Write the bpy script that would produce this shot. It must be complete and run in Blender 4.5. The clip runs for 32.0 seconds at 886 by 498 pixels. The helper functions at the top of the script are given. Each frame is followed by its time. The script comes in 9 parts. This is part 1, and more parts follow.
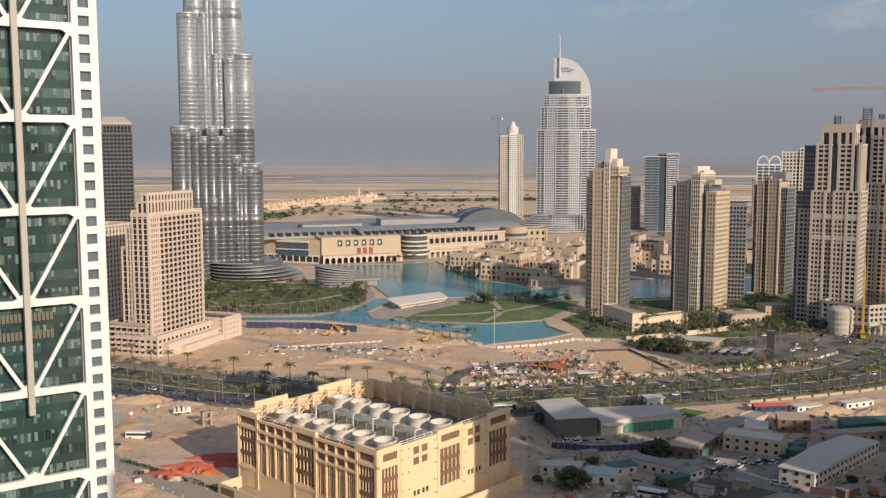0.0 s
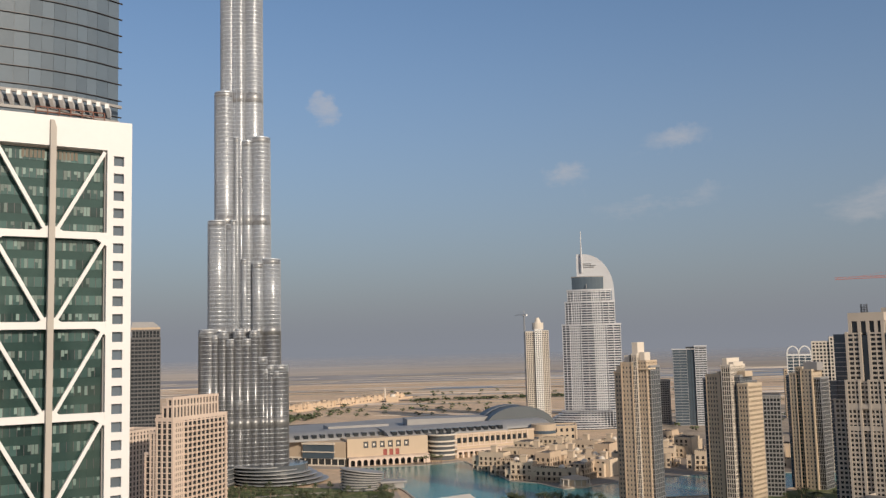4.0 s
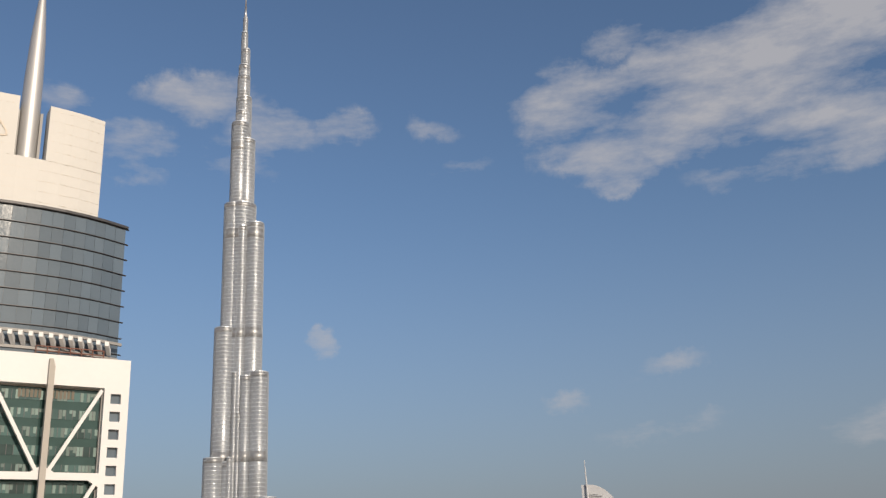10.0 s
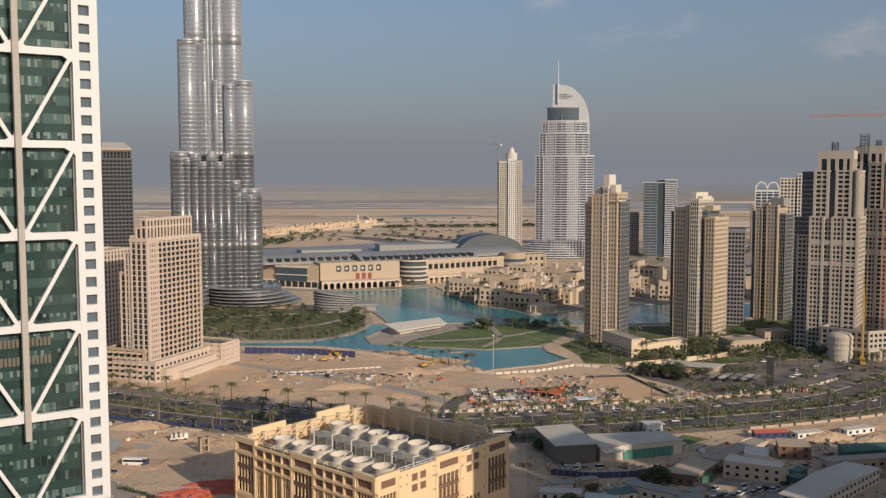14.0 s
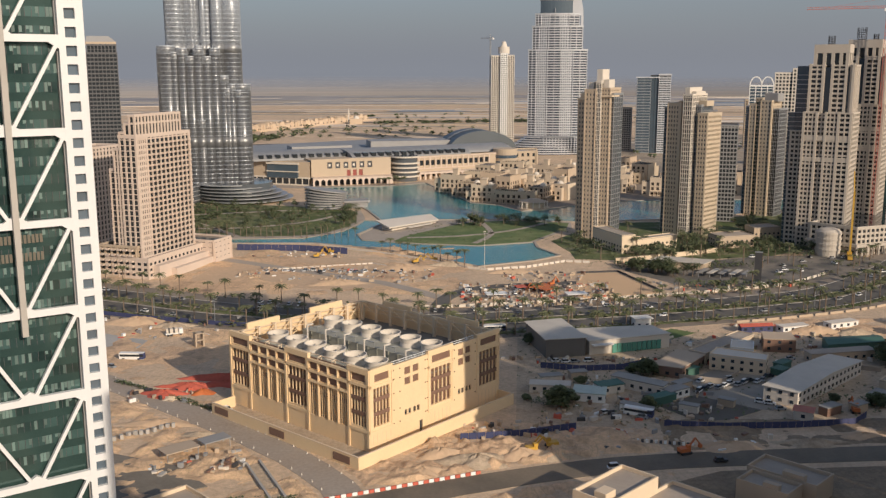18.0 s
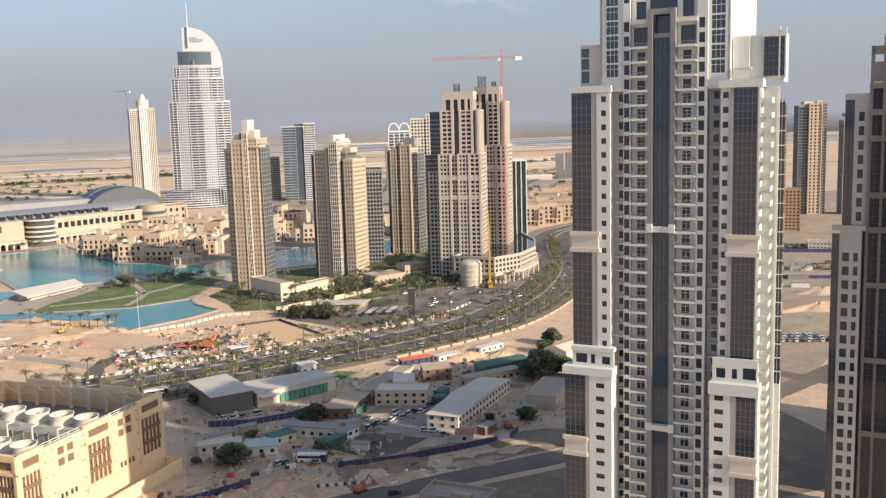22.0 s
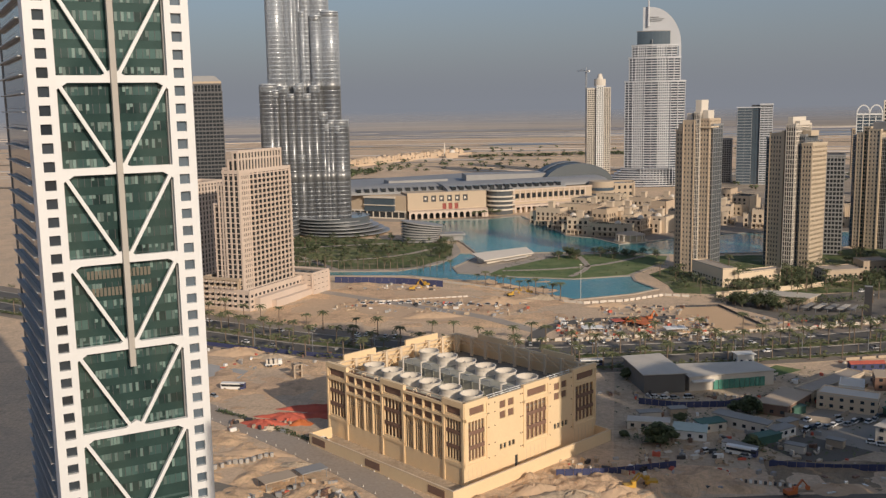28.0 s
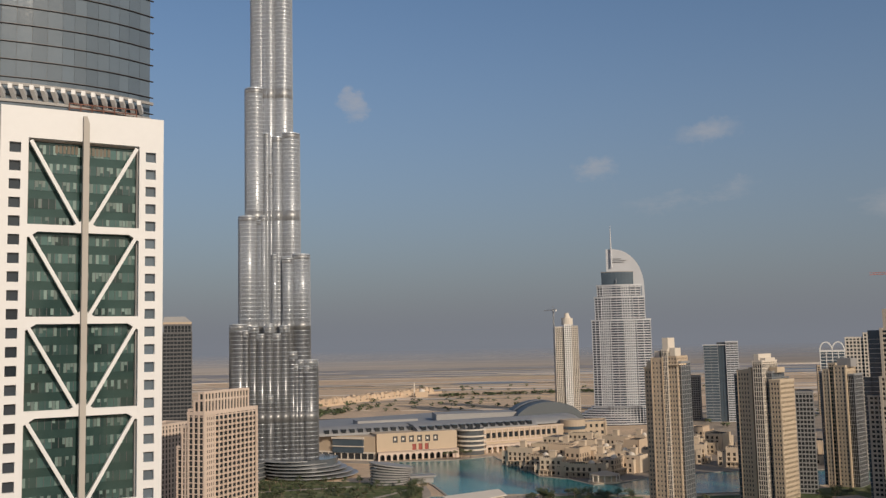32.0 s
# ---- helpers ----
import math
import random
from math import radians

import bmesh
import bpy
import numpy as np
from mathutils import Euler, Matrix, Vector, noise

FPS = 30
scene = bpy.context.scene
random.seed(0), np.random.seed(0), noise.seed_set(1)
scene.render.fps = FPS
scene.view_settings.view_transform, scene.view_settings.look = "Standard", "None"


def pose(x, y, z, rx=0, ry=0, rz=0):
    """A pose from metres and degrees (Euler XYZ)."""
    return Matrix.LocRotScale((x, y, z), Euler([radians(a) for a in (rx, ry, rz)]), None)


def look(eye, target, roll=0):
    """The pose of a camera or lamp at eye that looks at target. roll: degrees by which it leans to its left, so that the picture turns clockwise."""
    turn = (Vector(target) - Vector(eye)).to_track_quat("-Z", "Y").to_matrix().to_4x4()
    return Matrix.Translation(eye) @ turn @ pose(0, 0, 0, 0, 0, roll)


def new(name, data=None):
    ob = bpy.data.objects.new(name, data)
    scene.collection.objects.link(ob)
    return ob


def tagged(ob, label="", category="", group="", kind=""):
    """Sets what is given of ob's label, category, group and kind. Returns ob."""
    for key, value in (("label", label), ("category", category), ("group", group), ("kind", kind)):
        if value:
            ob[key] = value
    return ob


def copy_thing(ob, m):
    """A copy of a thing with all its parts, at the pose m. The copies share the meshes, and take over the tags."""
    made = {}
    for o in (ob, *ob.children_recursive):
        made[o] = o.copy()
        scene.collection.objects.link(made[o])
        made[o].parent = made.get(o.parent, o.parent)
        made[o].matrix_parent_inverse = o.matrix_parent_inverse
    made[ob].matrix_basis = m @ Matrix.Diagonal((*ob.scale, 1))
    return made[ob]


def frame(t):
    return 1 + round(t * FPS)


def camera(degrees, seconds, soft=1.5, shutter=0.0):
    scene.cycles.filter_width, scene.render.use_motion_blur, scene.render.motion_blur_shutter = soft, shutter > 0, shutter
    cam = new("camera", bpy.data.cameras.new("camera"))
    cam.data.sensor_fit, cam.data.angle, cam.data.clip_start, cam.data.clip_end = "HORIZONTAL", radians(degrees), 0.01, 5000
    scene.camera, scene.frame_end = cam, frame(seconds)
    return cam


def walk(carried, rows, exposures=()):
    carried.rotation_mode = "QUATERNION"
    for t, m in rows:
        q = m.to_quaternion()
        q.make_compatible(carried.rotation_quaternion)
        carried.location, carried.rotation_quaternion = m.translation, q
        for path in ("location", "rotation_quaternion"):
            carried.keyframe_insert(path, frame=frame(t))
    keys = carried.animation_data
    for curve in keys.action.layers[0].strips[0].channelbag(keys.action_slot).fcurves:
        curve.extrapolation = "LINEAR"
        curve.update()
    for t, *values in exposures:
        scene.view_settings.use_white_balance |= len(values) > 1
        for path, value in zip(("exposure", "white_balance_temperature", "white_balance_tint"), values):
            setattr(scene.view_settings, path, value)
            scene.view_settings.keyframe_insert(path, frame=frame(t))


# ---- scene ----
SOFT = 1.35
# the picture brightens while the camera looks south
EXPOSURES = [(0, 0.06, 6450, 10), (2, 0.03, 6450, 10), (3.2, -0.07, 6450, 10), (6, -0.13, 6450, 10), (9, -0.13, 6450, 10), (13, -0.23, 6450, 10), (17, -0.08, 6450, 10), (19, -0.07, 6450, 10), (20, 0.28, 6450, 10), (21.5, 0.62, 6450, 10), (23, 0.7, 6450, 10), (24, 0.58, 6450, 10), (25.2, 0.29, 6450, 10), (27.2, -0.2, 6450, 10), (28, -0.2, 6450, 10), (32, -0.41, 6450, 10)]
# ---- camera: it turns where it stands, behind a window high in a tower ----
EYE = (0.0, 0.0, 127.0)
cam = camera(49.91, 32.0, soft=SOFT)
TURNS = [
    (0, 83.956, 0.093, -0.010), (0.5, 84.499, 0.171, 0.343),
    (1, 85.494, 0.321, 0.302), (1.5, 86.469, 0.169, 0.578),
    (2, 88.673, 0.463, 0.851), (2.5, 89.887, 0.588, 0.862),
    (3, 91.858, 0.962, 0.925), (3.5, 93.966, 1.217, 1.278),
    (5.5, 100.761, 1.905, 1.840), (6, 102.449, 2.290, 1.877),
    (6.5, 104.082, 2.215, 2.000), (7, 105.582, 2.420, 1.944),
    (7.5, 106.957, 2.226, 2.047), (8, 108.941, 2.499, 1.817),
    (8.4, 110.430, 2.664, 1.929), (8.7, 110.930, 2.890, 2.015), (9, 112.939, 3.290, 2.115),
    (9.5, 112.298, 3.028, 2.028), (10, 109.619, 2.673, 1.718),
    (10.5, 106.616, 2.222, 1.938), (11, 103.240, 1.841, 2.566),
    (11.5, 99.207, 1.322, 1.576), (12, 95.433, 0.625, 0.617),
    (12.5, 93.320, -0.146, 0.480), (13, 90.257, -0.132, 0.299),
    (13.5, 88.634, 0.376, 0.266), (14, 85.492, 0.037, -0.074),
    (14.5, 83.510, -0.140, -0.607), (16.5, 79.707, -0.090, -0.264),
    (17, 79.139, 0.157, -0.014), (17.5, 78.715, 0.245, -0.264),
    (18, 79.272, 0.059, -0.588), (18.5, 79.269, -0.378, -0.706),
    (19, 80.038, -0.594, -2.006), (19.5, 80.351, -1.631, -4.764),
    (20, 81.626, -0.382, -9.002), (20.5, 82.897, 0.557, -13.829),
    (21, 82.402, 0.734, -17.812), (21.5, 82.312, 0.882, -20.266),
    (22, 81.918, 1.592, -21.505), (22.5, 81.365, 0.891, -17.898),
    (23, 81.579, 0.333, -15.526), (23.5, 80.670, 0.920, -13.217),
    (24, 80.548, 0.971, -9.351), (24.5, 80.161, 0.674, -5.947),
    (25, 80.836, 0.921, -2.719), (25.5, 80.134, 1.141, -0.523),
    (27.5, 79.790, 0.992, 4.513), (28, 81.310, 0.962, 5.068),
    (28.5, 83.194, 1.142, 5.066), (29, 86.276, 1.598, 4.412),
    (29.5, 86.142, 1.428, 3.328), (30, 86.718, 1.145, 3.344),
    (30.5, 89.390, 1.079, 3.676), (31, 91.925, 0.913, 3.293),
    (31.5, 93.781, 1.136, 3.378), (32, 95.582, 1.269, 3.253),
]
walk(cam, [(t, pose(*EYE, rx, ry, rz)) for t, rx, ry, rz in TURNS], exposures=EXPOSURES)

# ---- world, sun ----
SUN_AZ, SUN_EL = 142.5, 22.5          # degrees clockwise from +Y, and above the horizon
SUN_DIR = Vector((math.sin(radians(SUN_AZ)) * math.cos(radians(SUN_EL)), math.cos(radians(SUN_AZ)) * math.cos(radians(SUN_EL)), math.sin(radians(SUN_EL))))


class Nodes:
    """Small helper round a node tree."""

    def __init__(self, tree):
        self.t = tree
        tree.nodes.clear()

    def add(self, kind, **inputs):
        n = self.t.nodes.new(kind)
        for k, v in inputs.items():
            if k in n.inputs:
                self.put(n, k, v)
        return n

    def put(self, n, key, v):
        s = n.inputs[key]
        if isinstance(v, bpy.types.NodeSocket):
            self.t.links.new(v, s)
        else:
            s.default_value = v

    def math(self, op, a, b=0.0, clamp=False):
        n = self.t.nodes.new("ShaderNodeMath")
        n.operation, n.use_clamp = op, clamp
        self.put(n, 0, a), self.put(n, 1, b)
        return n.outputs[0]

    def mix(self, fac, a, b, mode="MIX"):
        n = self.t.nodes.new("ShaderNodeMix")
        n.data_type, n.blend_type = "RGBA", mode
        self.put(n, 0, fac), self.put(n, 6, a), self.put(n, 7, b)
        return n.outputs[2]

    def noise(self, vec, scale, detail=4.0, rough=0.55):
        n = self.add("ShaderNodeTexNoise", Scale=scale, Detail=detail, Roughness=rough)
        if vec is not None:
            self.t.links.new(vec, n.inputs["Vector"])
        return n.outputs[0]

    def ramp(self, v, a, b):
        n = self.t.nodes.new("ShaderNodeMapRange")
        self.put(n, 0, v), self.put(n, 1, a), self.put(n, 2, b)
        return n.outputs[0]


world = bpy.data.worlds.new("sky")
scene.world = world
world.use_nodes = True
N = Nodes(world.node_tree)
sky = N.add("ShaderNodeTexSky")
sky.sky_type, sky.sun_disc = "NISHITA", False
sky.sun_elevation, sky.sun_rotation = radians(SUN_EL), radians(SUN_AZ)
sky.altitude, sky.air_density, sky.dust_density, sky.ozone_density = 100, 1.0, 2.2, 3.2
co = N.add("ShaderNodeTexCoord").outputs["Generated"]
up = N.add("ShaderNodeSeparateXYZ", Vector=co).outputs[2]
ragged = N.add("ShaderNodeTexNoise", Vector=co, Scale=11.0, Detail=6.0, Roughness=0.65).outputs["Color"]
shift = N.add("ShaderNodeVectorMath")
shift.operation = "MULTIPLY_ADD"
N.put(shift, 0, ragged), N.put(shift, 1, (0.10, 0.10, 0.07)), N.put(shift, 2, co)
back = N.add("ShaderNodeVectorMath")
back.operation = "SUBTRACT"
N.put(back, 0, shift.outputs[0]), N.put(back, 1, (0.05, 0.05, 0.035))
sep = N.add("ShaderNodeSeparateXYZ", Vector=back.outputs[0])
# a dusty layer of air low over the desert
dust = N.math("MULTIPLY", N.math("POWER", N.ramp(up, 0.42, 0.0), 1.75), 0.97)
col = N.mix(dust, sky.outputs[0], (2.1, 2.22, 2.53, 1))
# hazy air is brighter and warmer towards the sun
toward = N.add("ShaderNodeVectorMath")
toward.operation = "DOT_PRODUCT"
N.put(toward, 0, co), N.put(toward, 1, SUN_DIR)
glow = N.math("MULTIPLY", N.math("POWER", N.math("MAXIMUM", toward.outputs["Value"], 0.0), 2.2), 0.8)
col = N.mix(glow, col, (5.2, 4.75, 4.1, 1))
# thin broken cloud high up, thicker to the south
stretch = N.add("ShaderNodeMapping", Vector=co, Scale=(1.0, 1.0, 3.2))
puffs = N.noise(stretch.outputs[0], 9.0, 8.0, 0.6)


def cloud(az, el, w, h, amount):
    """A soft patch of cloud about one direction of the sky."""
    a = N.math("ARCTAN2", sep.outputs[0], sep.outputs[1])
    dx = N.math("DIVIDE", N.math("SUBTRACT", a, radians(az)), radians(w))
    dz = N.math("DIVIDE", N.math("SUBTRACT", N.math("ARCSINE", sep.outputs[2]), radians(el)), radians(h))
    d = N.math("ADD", N.math("MULTIPLY", dx, dx), N.math("MULTIPLY", dz, dz))
    return N.math("MULTIPLY", N.math("SUBTRACT", 1.0, d, True), amount)


CLOUDS = [(8, 27.2, 4.5, 2.8, 0.85), (10, 24.6, 5, 2.2, 0.8), (20, 28.2, 10, 4.4, 1.0), (26.5, 30, 7, 5, 1.0), (24.5, 24.0, 7, 3.2, 0.9), (15, 25.4, 6, 2.8, 0.9), (11, 23.2, 4, 1.4, 0.75), (9.5, 28.6, 4.5, 1.5, 0.6), (12.4, 30.9, 4, 1.2, 0.5), (19.5, 22.2, 5, 1.2, 0.5),
          (-16.4, 28.4, 4, 1.9, 0.65), (-12, 26.8, 4.2, 2.2, 0.65), (-14, 25.0, 4, 1.5, 0.45), (-20.9, 25.2, 3.4, 2.2, 0.65), (-7.4, 26.9, 2.6, 1.3, 0.55), (-1.2, 27.1, 1.8, 0.9, 0.4), (0.3, 24.6, 2.6, 0.7, 0.35), (-24.7, 27.6, 2.6, 1.4, 0.5),
          (-8.5, 13.9, 1.3, 1.0, 0.72), (13, 11.6, 2.8, 0.8, 0.36), (6.2, 9.8, 1.7, 0.9, 0.42), (24.2, 7.2, 4.5, 1.8, 0.5), (12, 8.1, 4.5, 0.9, 0.36)]
cover = 0.0
for c in CLOUDS:
    cover = N.math("MAXIMUM", cover, cloud(*c))
mask = N.math("MULTIPLY", N.ramp(N.math("ADD", N.math("MULTIPLY", puffs, 1.5), N.math("MULTIPLY", cover, 0.46)), 0.80, 1.28), N.math("MINIMUM", N.math("MULTIPLY", cover, 2.2), 0.8))
col = N.mix(mask, col, (4.3, 4.15, 4.2, 1))
N.t.links.new(N.add("ShaderNodeBackground", Color=col, Strength=0.123).outputs[0], N.add("ShaderNodeOutputWorld").inputs[0])

sun = new("sun", bpy.data.lights.new("sun", "SUN"))
sun.data.energy, sun.data.angle, sun.data.color = 4.0, radians(0.6), (1.0, 0.84, 0.665)
sun.matrix_world = look(SUN_DIR * 500, (0, 0, 0))


# ---- materials ----
def material(name, colour, rough=0.8, metal=0.0, vary=0.12, scale=0.25, fine=3.0, bump=0.15, island=0.0, tint=None, spec=0.5, obj=0.0):
    """A surface with variation at two scales in world metres."""
    m = bpy.data.materials.new(name)
    m.use_nodes = True
    k = Nodes(m.node_tree)
    g = k.add("ShaderNodeNewGeometry")
    p = g.outputs["Position"]
    big, small = k.noise(p, scale, 5.0), k.noise(p, fine, 3.0)
    v = k.math("ADD", k.math("MULTIPLY", k.math("SUBTRACT", big, 0.5), vary * 2.6), k.math("MULTIPLY", k.math("SUBTRACT", small, 0.5), vary * 1.4))
    if island:
        v = k.math("ADD", v, k.math("MULTIPLY", k.math("SUBTRACT", g.outputs["Random Per Island"], 0.5), island))
    if obj:
        v = k.math("ADD", v, k.math("MULTIPLY", k.math("SUBTRACT", k.add("ShaderNodeObjectInfo").outputs["Random"], 0.5), obj))
    c = tuple(colour) + (1,)
    if tint:
        c = k.mix(k.ramp(big, 0.38, 0.62), c, tuple(tint) + (1,))
    hsv = k.add("ShaderNodeHueSaturation", Color=c, Value=k.math("ADD", v, 1.0))
    b = k.add("ShaderNodeBsdfPrincipled", Metallic=metal, Roughness=k.math("ADD", rough, k.math("MULTIPLY", k.math("SUBTRACT", small, 0.5), 0.12), True))
    k.t.links.new(hsv.outputs[0], b.inputs["Base Color"])
    b.inputs["Specular IOR Level"].default_value = spec
    if bump:
        bn = k.add("ShaderNodeBump", Strength=bump, Distance=0.3, Height=small)
        k.t.links.new(bn.outputs[0], b.inputs["Normal"])
    k.t.links.new(b.outputs[0], k.add("ShaderNodeOutputMaterial").inputs[0])
    return m


def soil(name, a, b, c, tracks=0.5, rough=1.0):
    """Dug and driven-over ground: three earths mixed at several scales, wheel tracks and lumps."""
    m = bpy.data.materials.new(name)
    m.use_nodes = True
    k = Nodes(m.node_tree)
    p = k.add("ShaderNodeNewGeometry").outputs["Position"]
    n1, n2, n3, n4 = k.noise(p, 0.016, 5.0), k.noise(p, 0.09, 8.0, 0.62), k.noise(p, 0.55, 6.0, 0.65), k.noise(p, 0.03, 2.0)
    col = k.mix(k.ramp(n1, 0.42, 0.58), tuple(a) + (1,), tuple(b) + (1,))
    col = k.mix(k.math("MULTIPLY", k.ramp(n2, 0.5, 0.64), 0.8), col, tuple(c) + (1,))
    w = k.add("ShaderNodeTexWave", Vector=p, Scale=0.12, Distortion=26.0, Detail=3.0)
    w.inputs["Detail Scale"].default_value = 0.35
    line = k.math("MULTIPLY", k.ramp(w.outputs[1], 0.9, 1.0), k.math("MULTIPLY", k.ramp(n4, 0.45, 0.55), tracks))
    col = k.mix(line, col, tuple(v * 0.62 for v in c) + (1,))
    n5 = k.noise(p, 2.6, 4.0, 0.6)
    v = k.math("ADD", 1.0, k.math("ADD", k.math("MULTIPLY", k.math("SUBTRACT", n3, 0.5), 0.9), k.math("MULTIPLY", k.math("SUBTRACT", n5, 0.5), 0.55)))
    hsv = k.add("ShaderNodeHueSaturation", Color=col, Value=v)
    s = k.add("ShaderNodeBsdfPrincipled", Roughness=0.95)
    k.t.links.new(hsv.outputs[0], s.inputs["Base Color"])
    s.inputs["Specular IOR Level"].default_value = 0.2
    h = k.math("ADD", k.math("MULTIPLY", n2, 1.6), k.math("ADD", k.math("MULTIPLY", n3, 0.8), k.math("MULTIPLY", n5, 0.25)))
    k.t.links.new(k.add("ShaderNodeBump", Strength=0.45 * rough, Distance=1.2, Height=h).outputs[0], s.inputs["Normal"])
    k.t.links.new(s.outputs[0], k.add("ShaderNodeOutputMaterial").inputs[0])
    return m


SAND = soil("sand", (0.66, 0.49, 0.335), (0.58, 0.44, 0.31), (0.50, 0.375, 0.265), 0.22)
DUG = soil("dug_sand", (0.72, 0.50, 0.31), (0.62, 0.43, 0.28), (0.46, 0.32, 0.21), 0.3, 1.3)
DIRT = soil("packed_dirt", (0.55, 0.43, 0.305), (0.49, 0.39, 0.285), (0.40, 0.305, 0.215), 0.15)
WORNDIRT = soil("worn_dirt", (0.41, 0.33, 0.24), (0.35, 0.285, 0.215), (0.28, 0.225, 0.165), 0.2)
PARKG = soil("park_ground", (0.15, 0.17, 0.08), (0.10, 0.13, 0.05), (0.26, 0.225, 0.15), 0.0)
ASPHALT = material("asphalt", (0.105, 0.098, 0.087), 0.85, vary=0.25, scale=0.03, fine=1.2, bump=0.1, tint=(0.125, 0.115, 0.10))
SANDED = material("sanded_asphalt", (0.15, 0.127, 0.098), 0.9, vary=0.3, scale=0.04, fine=0.9, bump=0.15, tint=(0.19, 0.155, 0.115))
DUSTROAD = material("dusty_road", (0.41, 0.335, 0.265), 0.9, vary=0.35, scale=0.05, fine=0.8, bump=0.2, tint=(0.33, 0.28, 0.23))
PALEROOF = material("pale_roof_sheet", (0.56, 0.51, 0.435), 0.6, vary=0.14, scale=0.12, fine=1.5)
MALLROOF = material("blue_grey_mall_roof", (0.27, 0.272, 0.275), 0.6, vary=0.15, scale=0.06)
MALLWALL = material("mall_render", (0.50, 0.40, 0.295), 0.8, vary=0.08, scale=0.05)
WARMCREAM = material("warm_cream_render", (0.60, 0.465, 0.335), 0.8, vary=0.1, scale=0.05)
CONCRETE = material("concrete", (0.42, 0.40, 0.37), 0.85, vary=0.15, scale=0.1, fine=1.5)
PAVING = material("paving", (0.38, 0.325, 0.27), 0.85, vary=0.15, scale=0.05, fine=0.8)
WATER = material("lake_water", (0.045, 0.25, 0.26), 0.14, vary=0.12, scale=0.01, fine=0.5, bump=0.6, tint=(0.015, 0.17, 0.20), spec=0.35)
GRASS = material("lawn", (0.105, 0.165, 0.05), 0.95, vary=0.4, scale=0.05, fine=0.5, bump=0.4, tint=(0.15, 0.175, 0.07))
LEAF = material("leaves", (0.102, 0.125, 0.058), 0.8, vary=0.25, scale=0.4, fine=3.0, island=0.7, bump=0)
PALM = material("palm_fronds", (0.12, 0.128, 0.06), 0.75, vary=0.2, scale=0.4, fine=3.0, island=0.5, bump=0)
BARK = material("bark", (0.20, 0.15, 0.11), 0.9, vary=0.2, scale=0.5)
WHITE = material("white_paint", (0.80, 0.79, 0.76), 0.6, vary=0.04, scale=0.05, fine=1.0, bump=0.03)
CREAM = material("cream_render", (0.72, 0.58, 0.42), 0.8, vary=0.07, scale=0.06, fine=1.0)
YELLOW = material("yellow_render", (0.82, 0.63, 0.39), 0.8, vary=0.09, scale=0.08, fine=1.2, tint=(0.76, 0.57, 0.35))
PINKSTONE = material("pink_stone", (0.62, 0.51, 0.43), 0.75, vary=0.08, scale=0.08)
BEIGE = material("beige_render", (0.55, 0.455, 0.34), 0.8, vary=0.08, scale=0.05)
TAN = material("tan_stone", (0.48, 0.38, 0.28), 0.8, vary=0.08, scale=0.05)
PALE = material("pale_render", (0.66, 0.60, 0.52), 0.8, vary=0.06, scale=0.05)
STEEL = material("brushed_steel", (0.56, 0.57, 0.58), 0.36, metal=0.8, vary=0.08, scale=0.03, bump=0.02)
GREYM = material("grey_metal", (0.40, 0.41, 0.42), 0.45, metal=0.5, vary=0.1, scale=0.1, bump=0.05)
DARKM = material("dark_metal", (0.07, 0.07, 0.075), 0.5, metal=0.3, vary=0.1, bump=0.03)
BROWN = material("brown_louvre", (0.21, 0.125, 0.09), 0.7, vary=0.15)
GLASS_TEAL = material("teal_glass", (0.03, 0.06, 0.06), 0.04, vary=0.15, scale=0.1, island=0.9, bump=0, spec=0.8)
GLASS_BLUE = material("blue_glass", (0.08, 0.11, 0.14), 0.05, vary=0.15, scale=0.1, island=0.5, bump=0, spec=0.9)
GLASS_DARK = material("dark_glass", (0.03, 0.035, 0.04), 0.06, vary=0.2, scale=0.1, island=0.8, bump=0, spec=0.6)
GLASS_GREY = material("grey_glass", (0.10, 0.11, 0.12), 0.08, vary=0.15, scale=0.1, island=0.6, bump=0, spec=0.8)
RED = material("red_tarpaulin", (0.54, 0.125, 0.08), 0.8, vary=0.2, scale=0.3)
ORANGE = material("orange_paint", (0.55, 0.16, 0.05), 0.6, vary=0.1)
BLUEH = material("blue_hoarding", (0.05, 0.06, 0.14), 0.7, vary=0.15, scale=0.2)
GREENR = material("green_roof_sheet", (0.06, 0.14, 0.11), 0.6, vary=0.15, scale=0.3)
GREYROOF = material("grey_roof_sheet", (0.29, 0.275, 0.25), 0.6, vary=0.12, scale=0.2)
# horizon backdrop: haze painted as grey streaks and a fade into the sky
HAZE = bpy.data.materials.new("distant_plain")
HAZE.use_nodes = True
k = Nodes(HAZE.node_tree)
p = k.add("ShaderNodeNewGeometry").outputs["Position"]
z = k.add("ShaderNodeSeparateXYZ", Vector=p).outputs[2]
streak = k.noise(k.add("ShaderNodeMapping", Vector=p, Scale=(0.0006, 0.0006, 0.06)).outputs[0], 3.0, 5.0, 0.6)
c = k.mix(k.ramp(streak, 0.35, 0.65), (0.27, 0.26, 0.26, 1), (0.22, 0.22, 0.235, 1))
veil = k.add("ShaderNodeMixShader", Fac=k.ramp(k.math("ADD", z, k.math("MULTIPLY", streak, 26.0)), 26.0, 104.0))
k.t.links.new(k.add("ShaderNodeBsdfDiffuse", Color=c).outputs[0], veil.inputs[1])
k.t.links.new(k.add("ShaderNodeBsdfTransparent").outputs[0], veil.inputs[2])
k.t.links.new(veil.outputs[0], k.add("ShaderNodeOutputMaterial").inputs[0])


